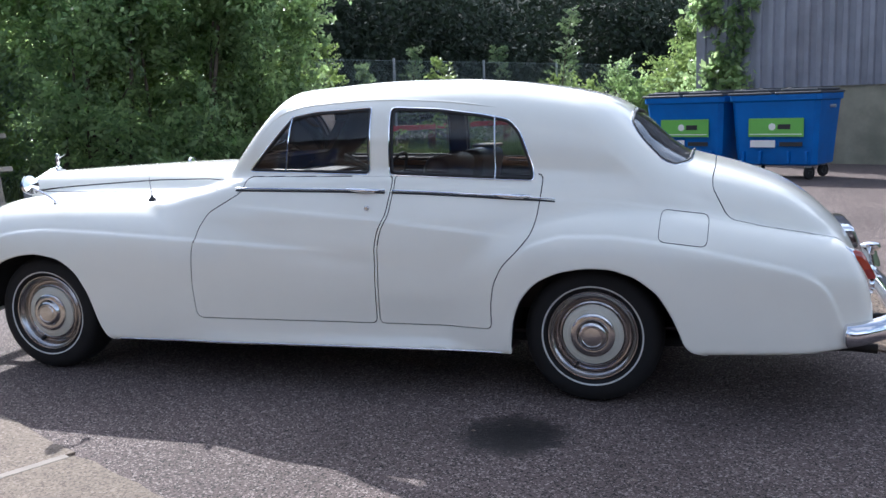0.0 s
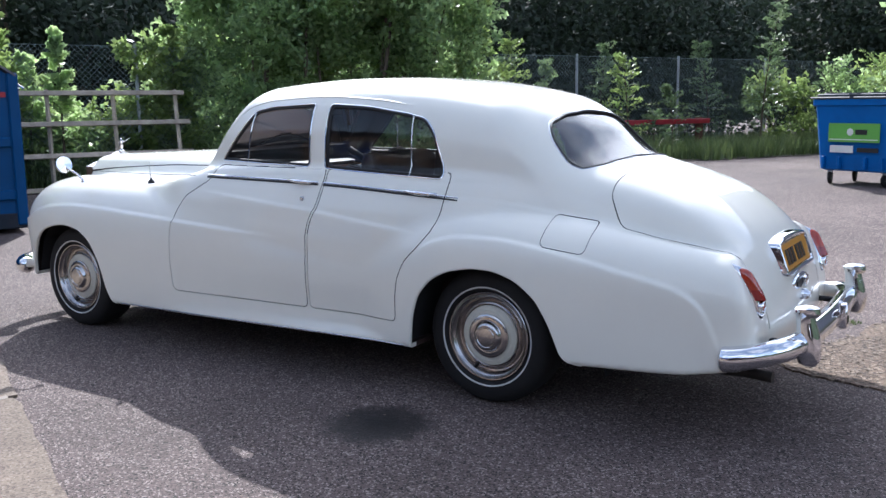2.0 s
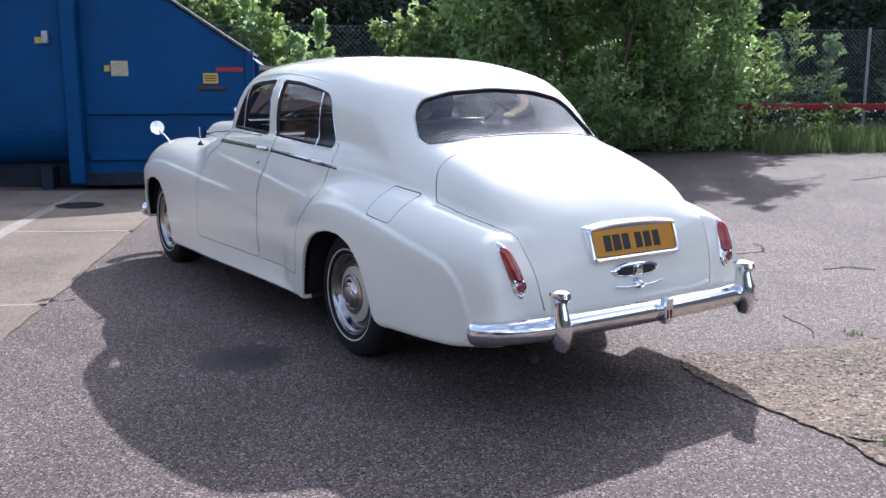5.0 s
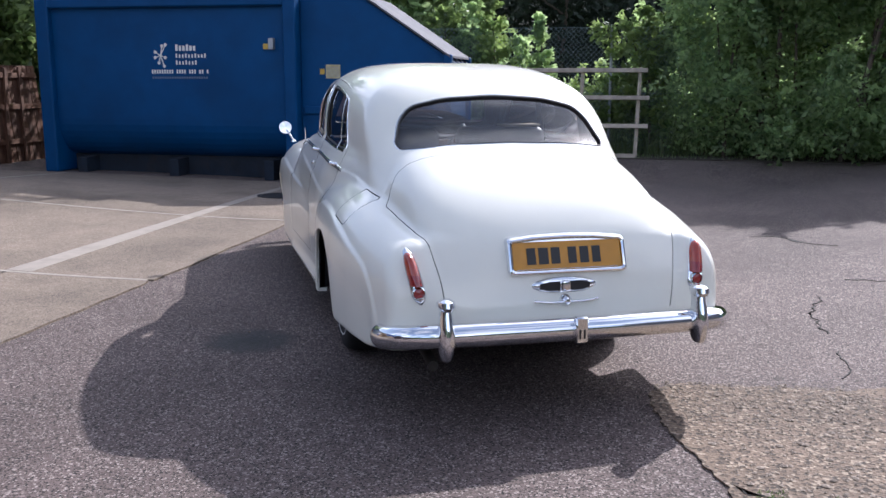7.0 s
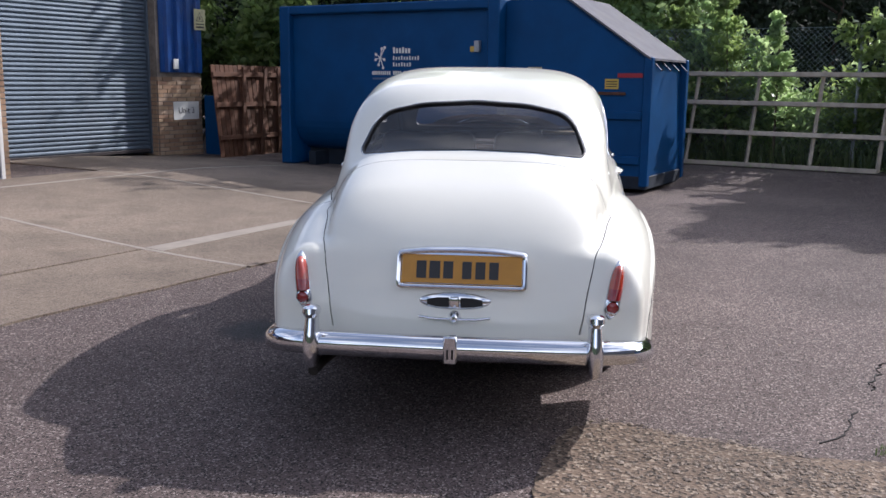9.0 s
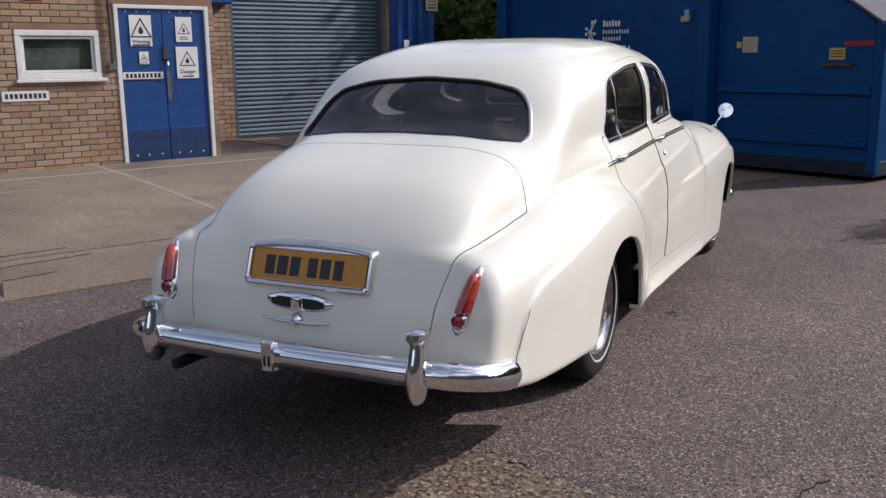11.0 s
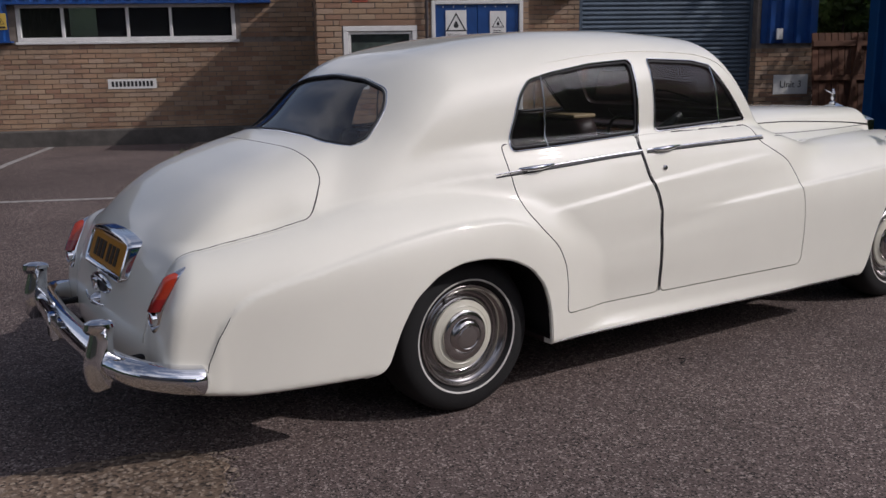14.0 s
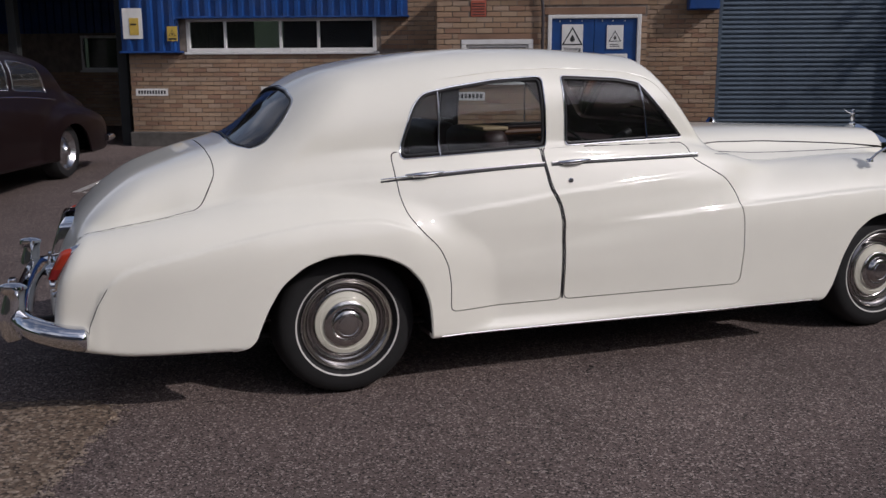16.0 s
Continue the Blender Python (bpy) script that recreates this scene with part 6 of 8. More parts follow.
corrugated(-4.62, -0.74, 2.20, 2.375, 3.6, mat=M["blue_sheet"], parent=hall, label="blue box-profile cladding")
corrugated(-5.62, -4.62, 2.20, 1.80, 3.6, mat=M["blue_sheet"], parent=hall, label="blue box-profile cladding")
part("flashing", boxed(-4.62, -0.72, 2.14, 2.30, 2.345, 2.378, 0.004), M["blue_sheet"], hall, "blue drip flashing")
part("flashing", boxed(-5.64, -4.58, 2.14, 2.30, 1.785, 1.815, 0.004), M["blue_sheet"], hall, "blue drip flashing")
corrugated(7.42, 8.44, 2.20, 1.62, 3.8, 0.24, 0.06, mat=M["blue_sheet"], parent=hall, label="blue box-profile cladding over the pier")
# white paper notice, built as a shallow box
part("meter_box", boxed(7.66, 7.77, 2.105, 2.14, 1.68, 1.86, 0.006), M["white_paint"], hall, "small white paper notice on the cladding")
part("downpipe", sweep(curve_pts([(1.42, -0.05, 2.7), (1.40, -0.05, 2.5), (1.43, -0.05, 2.3), (1.43, -0.05, 1.50)], 5), 0.022, 10), M["plastic_dark"], hall, "dark cable conduit on the wall", True)
part("junction_box", boxed(1.385, 1.475, -0.055, -0.002, 1.42, 1.52, 0.008), M["chrome_dull"], hall, "grey junction box")
part("alarm_box", boxed(2.86, 3.04, 2.30, 2.40, 2.30, 2.62, 0.01), M["chrome_dull"], hall, "grey box on the wall")
part("wall_lamp", boxed(3.78, 4.26, 2.16, 2.41, 2.42, 2.78, 0.02), M["blue_sheet"], hall, "blue box lamp housing")

# roller shutter
sh = link(new("roller_shutter"), hall)
tagged(sh, "grey steel roller shutter, closed")
slat = bmesh.new()
prof = [(0.0, 0.0), (0.012, 0.012), (0.03, 0.017), (0.05, 0.012), (0.064, 0.0), (0.069, -0.004), (0.075, 0.0)]
ra = [[slat.verts.new((x, -d, h)) for h, d in prof] for x in (4.36, 7.34)]
for i in range(len(prof) - 1):
    slat.faces.new((ra[0][i], ra[1][i], ra[1][i + 1], ra[0][i + 1]))
sm = bpy.data.meshes.new("slat")
slat.to_mesh(sm)
slat.free()
sm.materials.append(M["galv"])
for i in range(45):
    o = link(new("slat", sm), sh)
    o.matrix_basis = Matrix.Translation((0, 2.47 + 0.0015 * (i % 3), 0.24 + 0.075 * i))
part("bottom_rail", boxed(4.36, 7.34, 2.44, 2.49, 0.185, 0.24, 0.004), M["plastic_dark"], sh, "dark bottom rail")
for x in (4.30, 7.33):
    part("guide", boxed(x, x + 0.06, 2.40, 2.52, 0.15, 3.7, 0.004), M["galv"], sh, "steel guide rail")
part("shutter_backing", boxed(4.3, 7.4, 2.5, 2.52, 0.15, 3.8), M["unlit_black"], sh)
part("fascia", boxed(2.86, 8.44, 2.38, 2.66, 3.62, 3.82, 0.01), M["blue_sheet"], hall, "blue fascia")

# further wing, in shade
wing = thing("side_wing", "dark brick side wing with blue cladding and white windows", "building", YARD)
part("wall", backing(-20, -5.55, 8.0, 8.24, 0.05, 3.6, [(-9.2, -6.6, 1.5, 2.3)]), M["mortar"], wing)
brickwork(wing.children[0], -14.0, -5.56, 0.12, 1.5, 8.0, [], lambda x, z: False, 21)
corrugated(-16.0, -5.7, 7.95, 2.35, 3.6, mat=M["blue_sheet"], parent=wing, label="blue box-profile cladding")
hall_keep, hall = hall, wing
window_unit(-9.2, -6.6, 1.5, 2.3, 8.04, [-8.3, -7.4], 0.06, label="white-framed window in shade")
hall = hall_keep
part("room", boxed(-9.3, -6.5, 8.6, 8.62, 0.2, 3.4), M["unlit_black"], wing)
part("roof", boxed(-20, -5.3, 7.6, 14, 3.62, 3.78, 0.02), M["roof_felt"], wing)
part("post", boxed(-5.86, -5.68, 2.5, 2.7, 0.15, 3.6, 0.01), M["unlit_black"], wing, "black steel post")
part("beam", boxed(-12.0, -5.68, 2.5, 2.7, 3.35, 3.6, 0.01), M["unlit_black"], wing, "black steel beam")
# unseen roof and wall, added to keep light out of the bay
part("canopy", boxed(-12.2, -5.58, 0.2, 7.9, 3.6, 3.64), M["roof_felt"], wing, "unseen roof added to shade the bay")
part("end_wall", boxed(-12.4, -12.2, 0.2, 8.0, 0.0, 3.62), M["roof_felt"], wing, "unseen wall added to close the bay to light")
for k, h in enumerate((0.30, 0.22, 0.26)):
    part("post", boxed(-12.0 + 2.1 * k, -11.85 + 2.1 * k, 2.5, 2.65, 0.15, 3.4), M["unlit_black"], wing)
# ---- waste compactor ----
M["comp"] = material("blue container paint", (0.0026, 0.060, 0.185), 0.5, spec=0.16, var=0.25, scale=1.2, stain=0.35, stain_scale=1.8, stain_colour=(0.004, 0.04, 0.11), bump=0.15, bump_scale=6)
M["comp_mark"] = material("faded grey-blue print", (0.16, 0.20, 0.27), 0.6, var=0.2, scale=20)
M["lid_grey"] = material("weathered grey lid", (0.115, 0.115, 0.135), 0.85, 0.0, var=0.25, scale=4, stain=0.4, stain_scale=3, stain_colour=(0.16, 0.14, 0.13))
M["rust"] = material("rusty steel", (0.12, 0.05, 0.03), 0.85, var=0.5, scale=9)
M["fence_wood"] = material("weathered grey timber", (0.50, 0.42, 0.33), 0.85, var=0.35, scale=7, bump=0.3, bump_scale=50, rand=0.15)
M["pallet_wood"] = material("brown pallet timber", (0.125, 0.052, 0.026), 0.8, var=0.4, scale=6, bump=0.3, bump_scale=40, rand=0.3)
M["galv_post"] = material("galvanised steel", (0.38, 0.40, 0.42), 0.5, 0.5, var=0.2, scale=8)
M["wire"] = material("green-grey fence wire", (0.16, 0.20, 0.20), 0.5, 0.4)
M["bin_blue"] = material("blue bin plastic", (0.006, 0.125, 0.42), 0.5, spec=0.25, var=0.15, scale=3, stain=0.25, stain_scale=4, stain_colour=(0.01, 0.06, 0.2))
M["bin_lid"] = material("grey bin lid plastic", (0.055, 0.06, 0.07), 0.5, var=0.3, scale=5)
M["bin_green"] = material("green label", (0.16, 0.42, 0.08), 0.5, spec=0.25, var=0.05, scale=20)
M["red_steel"] = material("red painted barrier", (0.33, 0.012, 0.025), 0.45, var=0.3, scale=5)
M["grey_sheet"] = material("weathered grey sheet", (0.27, 0.27, 0.30), 0.6, var=0.25, scale=1.5, stain=0.45, stain_scale=1.1, stain_colour=(0.15, 0.13, 0.13))
M["block_wall"] = material("stained concrete wall", (0.30, 0.275, 0.20), 0.92, var=0.3, scale=2.5, stain=0.5, stain_scale=1.2, stain_colour=(0.12, 0.125, 0.085), bump=0.4)

comp = thing("waste_compactor", "large dark blue steel waste compactor with a sloped hopper", "compactor", YARD)
# side profile of the container: straight, then curving under
prof = [(9.95, 0.34), (9.95, 2.66), (7.94, 2.66), (7.90, 2.62), (7.90, 0.92)] + [(7.90 + 0.50 * (1 - math.cos(a)), 0.92 - 0.58 * math.sin(a)) for a in np.linspace(0.15, math.pi / 2, 9)]
bm = bmesh.new()
ends = [[bm.verts.new((x, y, z)) for x, z in prof] for y in (-4.38, -0.35)]
for a in range(len(prof)):
    b = (a + 1) % len(prof)
    bm.faces.new((ends[0][a], ends[0][b], ends[1][b], ends[1][a]))
bm.faces.new(ends[0][::-1])
bm.faces.new(ends[1])
bmesh.ops.recalc_face_normals(bm, faces=bm.faces[:])
part("container", bm, M["comp"], comp, "blue container body curving under at the bottom")
for y0, y1 in ((-0.50, -0.28), (-4.45, -4.26)):
    part("end_frame", boxed(7.78, 10.0, y0, y1, 0.10, 2.72, 0.02), M["comp"], comp, "blue end frame")
for z0, z1 in ((2.58, 2.72),):
    part("side_rail", boxed(7.80, 7.93, -4.3, -0.4, z0, z1, 0.02), M["comp"], comp, "blue side rail")
# blue-black colour stands in for the shade under the compactor
M["comp_under_shade"] = material("stained blue-black steel, darkened for shade", (0.008, 0.018, 0.035), 0.8, var=0.5, scale=5, stain=0.5, stain_scale=3, stain_colour=(0.03, 0.022, 0.018))
part("skirt", boxed(8.30, 8.40, -4.3, -0.45, 0.02, 0.40, 0.01), M["comp_under_shade"], comp, "dark plate standing in for the shade underneath")
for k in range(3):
    part("skid", boxed(7.95, 9.8, -0.9 - 1.55 * k, -0.75 - 1.55 * k, 0.02, 0.32), M["comp_under_shade"], comp, "skid, shade in its colour")
hp = [(-4.45, 0.22), (-4.45, 2.70), (-5.38, 2.70), (-6.62, 1.86), (-6.68, 0.22)]
bm = bmesh.new()
ra = [[bm.verts.new((x, y, z)) for y, z in hp] for x in (8.0, 9.65)]
for i in range(5):
    bm.faces.new((ra[0][i], ra[0][(i + 1) % 5], ra[1][(i + 1) % 5], ra[1][i]))
bm.faces.new(ra[0])
bm.faces.new(ra[1][::-1])
bmesh.ops.bevel(bm, geom=bm.edges[:], offset=0.02, segments=2, affect="EDGES")
hopper = part("hopper", bm, M["comp"], comp, "blue hopper with a sloped top", True)
part("rib", boxed(7.95, 8.02, -6.60, -4.5, 1.02, 1.14, 0.015), M["comp"], hopper)
part("rib", boxed(7.95, 8.02, -6.60, -4.5, 0.40, 0.52, 0.015), M["comp"], hopper)
part("corner_post", boxed(7.96, 8.08, -6.72, -6.60, 0.10, 1.88, 0.015), M["comp"], hopper)
part("corner_post", boxed(9.58, 9.70, -6.72, -6.60, 0.10, 1.88, 0.015), M["comp"], hopper)
part("base_beam", boxed(7.98, 9.7, -6.7, -4.4, 0.06, 0.24, 0.01), M["comp_under_shade"], hopper, "base beam, shade in its colour")
bm = bmesh.new()
slope = [(-5.20, 2.715), (-5.39, 2.715), (-6.70, 1.835)]
top = [[bm.verts.new((x, y, z + 0.03)) for y, z in slope] for x in (7.95, 9.70)]
low = [[bm.verts.new((x, y, z)) for y, z in slope] for x in (7.95, 9.70)]
for i in range(2):
    bm.faces.new((top[0][i], top[1][i], top[1][i + 1], top[0][i + 1]))
    bm.faces.new((low[0][i], low[0][i + 1], low[1][i + 1], low[1][i]))
    for k in (0, 1):
        bm.faces.new((top[k][i], top[k][i + 1], low[k][i + 1], low[k][i]))
for i in (0, 2):
    bm.faces.new((top[0][i], low[0][i], low[1][i], top[1][i]))
part("hopper_lid", bm, M["lid_grey"], hopper, "weathered grey sloping lid")
part("red_stripe", boxed(7.990, 7.998, -6.58, -6.22, 1.60, 1.66), M["red_steel"], hopper, "red marker stripe")
for k in range(4):
    part("strut", sweep([(8.25 + 0.40 * k, -6.55, 1.90), (8.12 + 0.40 * k, -6.80, 1.70)], 0.014, 8), M["chrome_dull"], hopper, "pale gas strut")
part("yellow_plate", boxed(7.985, 7.996, -6.24, -6.04, 1.44, 1.58, 0.002), M["sign_yellow"], hopper, "yellow warning plate")
for k in range(3):
    part("writing_bar", boxed(7.982, 7.9855, -6.22, -6.06, 1.47 + 0.033 * k, 1.483 + 0.033 * k), M["sign_black"], hopper)
for k in range(5):
    part("writing_bar", boxed(7.982, 7.9855, -5.04, -4.87 - 0.01 * (k % 2), 1.57 + 0.03 * k, 1.579 + 0.03 * k), M["galv_post"], hopper)
part("bracket", boxed(7.96, 7.996, -6.35, -5.95, 1.36, 1.40, 0.004), M["rust"], hopper)
part("white_notice", boxed(7.985, 7.996, -5.06, -4.84, 1.54, 1.74, 0.002), M["pale_print"], hopper, "faded pale yellow notice")
part("yellow_tag", boxed(7.985, 7.996, -4.82, -4.75, 1.60, 1.68, 0.002), M["sign_yellow"], hopper)
part("sensor", boxed(7.82, 7.90, -4.10, -4.02, 1.96, 2.12, 0.006), M["galv_post"], comp, "small grey sensor box")
part("sensor_tag", boxed(7.88, 7.896, -4.02, -3.92, 1.96, 2.04, 0.002), M["sign_yellow"], comp)
LX, LY, LZ = 7.897, -2.275, 1.877
logo = part("logo_mark", lathe([(0.022, -0.002), (0.0, -0.004)], 12, "x", m=Matrix.Translation((LX, LY, LZ))), M["sign_white"], comp, "pale molecule-like mark")
for dy, dz in ((0.085, 0.05), (-0.03, 0.14), (-0.085, 0.155), (0.09, -0.03), (-0.075, -0.03), (0.03, -0.11), (-0.055, -0.155)):
    part("logo_dot", lathe([(0.026, -0.002), (0.0, -0.005)], 10, "x", m=Matrix.Translation((LX, LY + dy, LZ + dz))), M["sign_white"], logo)
    part("logo_arm", sweep([(LX - 0.002, LY, LZ), (LX - 0.002, LY + dy, LZ + dz)], 0.008, 6), M["sign_white"], logo)
for y0, y1, z, h, n, w in ((-2.52, -2.86, 1.945, 0.075, 6, 0.68), (-2.52, -3.03, 1.842, 0.050, 10, 0.5), (-2.52, -2.88, 1.742, 0.050, 7, 0.5)):
    for i in range(n):
        part("writing_bar", boxed(7.894, 7.897, y0 + (y1 - y0) * (i + w) / n, y0 + (y1 - y0) * i / n, z, z + h * (1.0 if i % 3 else 1.25)), M["sign_white"], comp)
for i in range(23):
    if i not in (9, 14, 18, 21):
        part("writing_bar", boxed(7.894, 7.897, -2.12 - 0.0405 * i - 0.026, -2.12 - 0.0405 * i, 1.610, 1.668), M["sign_white"], comp)
    part("writing_bar", boxed(7.894, 7.897, -2.13 - 0.0395 * i - 0.022, -2.13 - 0.0395 * i, 1.535, 1.565), M["comp_mark"], comp)

# ---- timber rails leaning on the fence ----
rails = thing("rail_fence", "weathered pale timber rail panel leaning on the wire fence", "fence", YARD)
for y in (-6.50, -7.47, -8.42, -9.38):
    part("post", sweep([(10.58, y + 0.03, 0.14), (11.02, y - 0.02, 1.74)], 0.032, 4), M["fence_wood"], rails)
for x, z, y0, y1 in ((10.56, 0.28, -9.36, -5.9), (10.70, 0.77, -9.55, -5.8), (10.83, 1.235, -9.56, -5.8), (10.96, 1.69, -9.52, -5.75)):
    b = boxed(-0.02, 0.02, y0, y1, -0.036, 0.036, 0.005)
    bmesh.ops.transform(b, matrix=Matrix.Translation((x - 0.035, 0, z)) @ Matrix.Rotation(radians(15), 4, "Y"), verts=b.verts)
    part("rail", b, M["fence_wood"], rails)

# ---- wire fence ----
fence = thing("wire_fence", "green-grey chain-link fence on steel posts", "fence", YARD)
FX = 11.32
for k, y in enumerate((-5.9, -8.9, -12.05, -15.0, -17.97, -20.95, -23.9, -26.9)):
    part("post", sweep([(FX, y, 0.1), (FX, y, 2.47 if k else 2.3)], 0.028, 10), M["galv_post"], fence)
y0, y1, z0, z1, p = -28.0, -5.0, 0.25, 2.42, 0.062
segs = []
for d in (1, -1):
    for c in np.arange(y0 - (z1 - z0), y1 + (z1 - z0), p * 1.4142):
        a, b = (c, z0), (c + d * (z1 - z0), z1)
        lo, hi = max(min(a[0], b[0]), y0), min(max(a[0], b[0]), y1)
        if hi > lo:
            za, zb = (z0 + (lo - c) * d, z0 + (hi - c) * d)
            segs.append((lo, za, hi, zb))
segs += [(y0, z, y1, z) for z in (0.4, 1.3, 2.42)]
s = np.array(segs)
r = 0.0022
v = np.stack([np.stack([np.full(len(s), FX - 0.03 + dx), s[:, i], s[:, i + 1] + dz], 1) for i in (0, 2) for dx, dz in ((-r, -r), (r, -r), (0, r * 1.4))], 1).reshape(-1, 3)
f = (np.arange(len(s))[:, None, None] * 6 + np.array(((0, 1, 4, 3), (1, 2, 5, 4), (2, 0, 3, 5)))).reshape(-1, 4)
tagged(link(new("wire_mesh", mesh_np("wire_mesh", v, f, M["wire"])), fence), "chain-link mesh", kind="stuff")

# ---- red barrier and its posts ----
barrier = thing("red_barrier", "long red painted steel barrier before the fence", "barrier", YARD)
part("beam", boxed(10.74, 10.82, -21.4, -15.1, 0.96, 1.07, 0.01), M["red_steel"], barrier)
for y in (-15.4, -18.6, -21.2):
    part("post", boxed(10.82, 10.94, y - 0.07, y + 0.07, 0.1, 1.10, 0.01), M["rust"], barrier, "dark rusty post")

# ---- timber panels beside the compactor ----
stack = thing("timber_panel_stack", "brown timber panels leaning in a row", "timber panel", YARD)
for k in range(20):
    x = 7.945 + 0.115 * k
    b = boxed(x, x + 0.105, 0, 0.022, 0, 1.72, 0.003)
    bmesh.ops.transform(b, matrix=Matrix.Translation((0, 1.28 + 0.003 * (k % 3), 0.06)) @ Matrix.Rotation(radians(-7), 4, "X"), verts=b.verts)
    part("board", b, M["pallet_wood"], stack)
for x0, lean in ((8.5, 9), (9.0, 12), (9.5, 8)):
    b = boxed(-0.04, 0.04, -0.05, -0.01, 0, 1.70, 0.004)
    bmesh.ops.transform(b, matrix=Matrix.Translation((x0, 1.27, 0.06)) @ Matrix.Rotation(radians(-7), 4, "X") @ Matrix.Rotation(radians(lean), 4, "Y"), verts=b.verts)
    part("batten", b, M["pallet_wood"], stack)
for z in (0.35, 0.95, 1.5):
    b = boxed(7.945, 10.2, -0.03, 0.0, z, z + 0.09, 0.004)
    bmesh.ops.transform(b, matrix=Matrix.Translation((0, 1.27, 0.06)) @ Matrix.Rotation(radians(-7), 4, "X"), verts=b.verts)
    part("batten", b, M["pallet_wood"], stack)
skip = thing("blue_chute", "tilted blue sheet steel chute beside the pier", "chute", YARD)
b = boxed(8.46, 8.92, 1.75, 1.80, 0.06, 1.16, 0.01)
part("panel", b, M["comp"], skip)
part("panel", boxed(8.46, 8.50, 1.80, 2.2, 0.06, 1.20, 0.01), M["comp"], skip)


# ---- wheeled bins ----
def bin_at(x, y, turn, label):
    t = thing("wheeled_bin", label, "bin", YARD @ Matrix.Translation((x, y, float(lie(x, y)))) @ Matrix.Rotation(radians(turn), 4, "Z"), group="blue waste bins")
    bm = bmesh.new()
    lv = [(0.20, 0.54, 0.36), (0.22, 0.57, 0.39), (0.95, 0.615, 0.46), (1.10, 0.625, 0.48), (1.12, 0.655, 0.51), (1.20, 0.655, 0.51)]
    rings = []
    for z, a, b in lv:
        c = 0.06
        rings.append([bm.verts.new((px, py, z)) for px, py in ((-a + c, -b), (a - c, -b), (a, -b + c), (a, b - c), (a - c, b), (-a + c, b), (-a, b - c), (-a, -b + c))])
    for p_, q_ in zip(rings, rings[1:]):
        for i in range(8):
            bm.faces.new((p_[i], p_[(i + 1) % 8], q_[(i + 1) % 8], q_[i]))
    bm.faces.new(rings[0])
    bm.faces.new(rings[-1])
    part("body", bm, M["bin_blue"], t)
    for sx in (-0.20, 0.20, -0.45, 0.45):
        part("rib", boxed(sx - 0.02, sx + 0.02, 0.40, 0.465, 0.24, 0.40, 0.004), M["bin_blue"], t)
    for px0, px1 in ((-0.66, -0.02), (0.02, 0.66)):
        ld = bmesh.new()
        box(ld, px0, px1, -0.51, 0.53, 1.20, 1.235, 0.012)
        box(ld, px0 + 0.05, px1 - 0.05, -0.44, 0.46, 1.235, 1.275, 0.03, seg=2)
        for k in (-0.14, 0.14):
            box(ld, (px0 + px1) / 2 + k - 0.03, (px0 + px1) / 2 + k + 0.03, -0.40, 0.42, 1.272, 1.292, 0.01)
        part("lid", ld, M["bin_lid"], t, "grey flat lid")
    part("lid_hinge", sweep([(-0.62, -0.54, 1.20), (0.62, -0.54, 1.20)], 0.02, 8), M["bin_blue"], t)
    for sx in (-0.60, 0.60):
        part("trunnion", sweep([(sx, 0.0, 1.02), (sx * 1.16, 0.0, 1.02)], 0.025, 10), M["galv_post"], t)
    part("green_label", boxed(-0.42, 0.36, 0.468, 0.482, 0.61, 0.87, 0.002, m=Matrix.Translation((0, 0.0, 0)) @ Matrix.Rotation(0, 4, "X")), M["bin_green"], t, "green maker's label")
    lab = t.children[-1]
    part("label_mark", lathe([(0.05, 0.0), (0.045, 0.003), (0.0, 0.004)], 20, "y", m=Matrix.Translation((0.02, 0.482, 0.75))), M["sign_white"], lab, "pale round mark")
    part("label_bar", boxed(-0.24, -0.06, 0.482, 0.485, 0.715, 0.785), M["sign_black"], lab, "dark bar")
    part("label_bar", boxed(-0.40, 0.34, 0.482, 0.485, 0.64, 0.652), M["sign_white"], lab)
    part("white_label", boxed(-0.02, 0.34, 0.452, 0.462, 0.46, 0.56, 0.002), M["sign_white"], t, "white paper label")
    part("dark_label", boxed(-0.40, -0.08, 0.452, 0.462, 0.475, 0.535, 0.002), M["sign_black"], t, "dark label")
    for sx in (-0.43, 0.43):
        for sy in (-0.28, 0.30):
            w = link(new("castor"), t)
            w.matrix_basis = Matrix.Translation((sx, sy, 0.0)) @ Matrix.Rotation(radians(25 * (1 if sx > 0 else -1)), 4, "Z")
            part("castor_wheel", lathe([(0.0, -0.022), (0.09, -0.022), (0.098, -0.012), (0.098, 0.012), (0.09, 0.022), (0.0, 0.022)], 20, "x", m=Matrix.Translation((0, -0.03, 0.098))), M["rubber"], w, "", True)
            part("castor_hub", lathe([(0.04, -0.026), (0.04, 0.026)], 14, "x", m=Matrix.Translation((0, -0.03, 0.098))), M["galv_post"], w)
            part("castor_fork", boxed(-0.035, 0.035, -0.04, 0.03, 0.17, 0.205), M["galv_post"], w)
            part("castor_fork", boxed(0.026, 0.034, -0.05, 0.02, 0.08, 0.19), M["galv_post"], w)
    return t


bin_at(3.98, -17.2, 0, "blue four-wheeled waste bin with a green label")
bin_at(2.62, -17.25, 2, "blue four-wheeled waste bin by the grey shed wall")

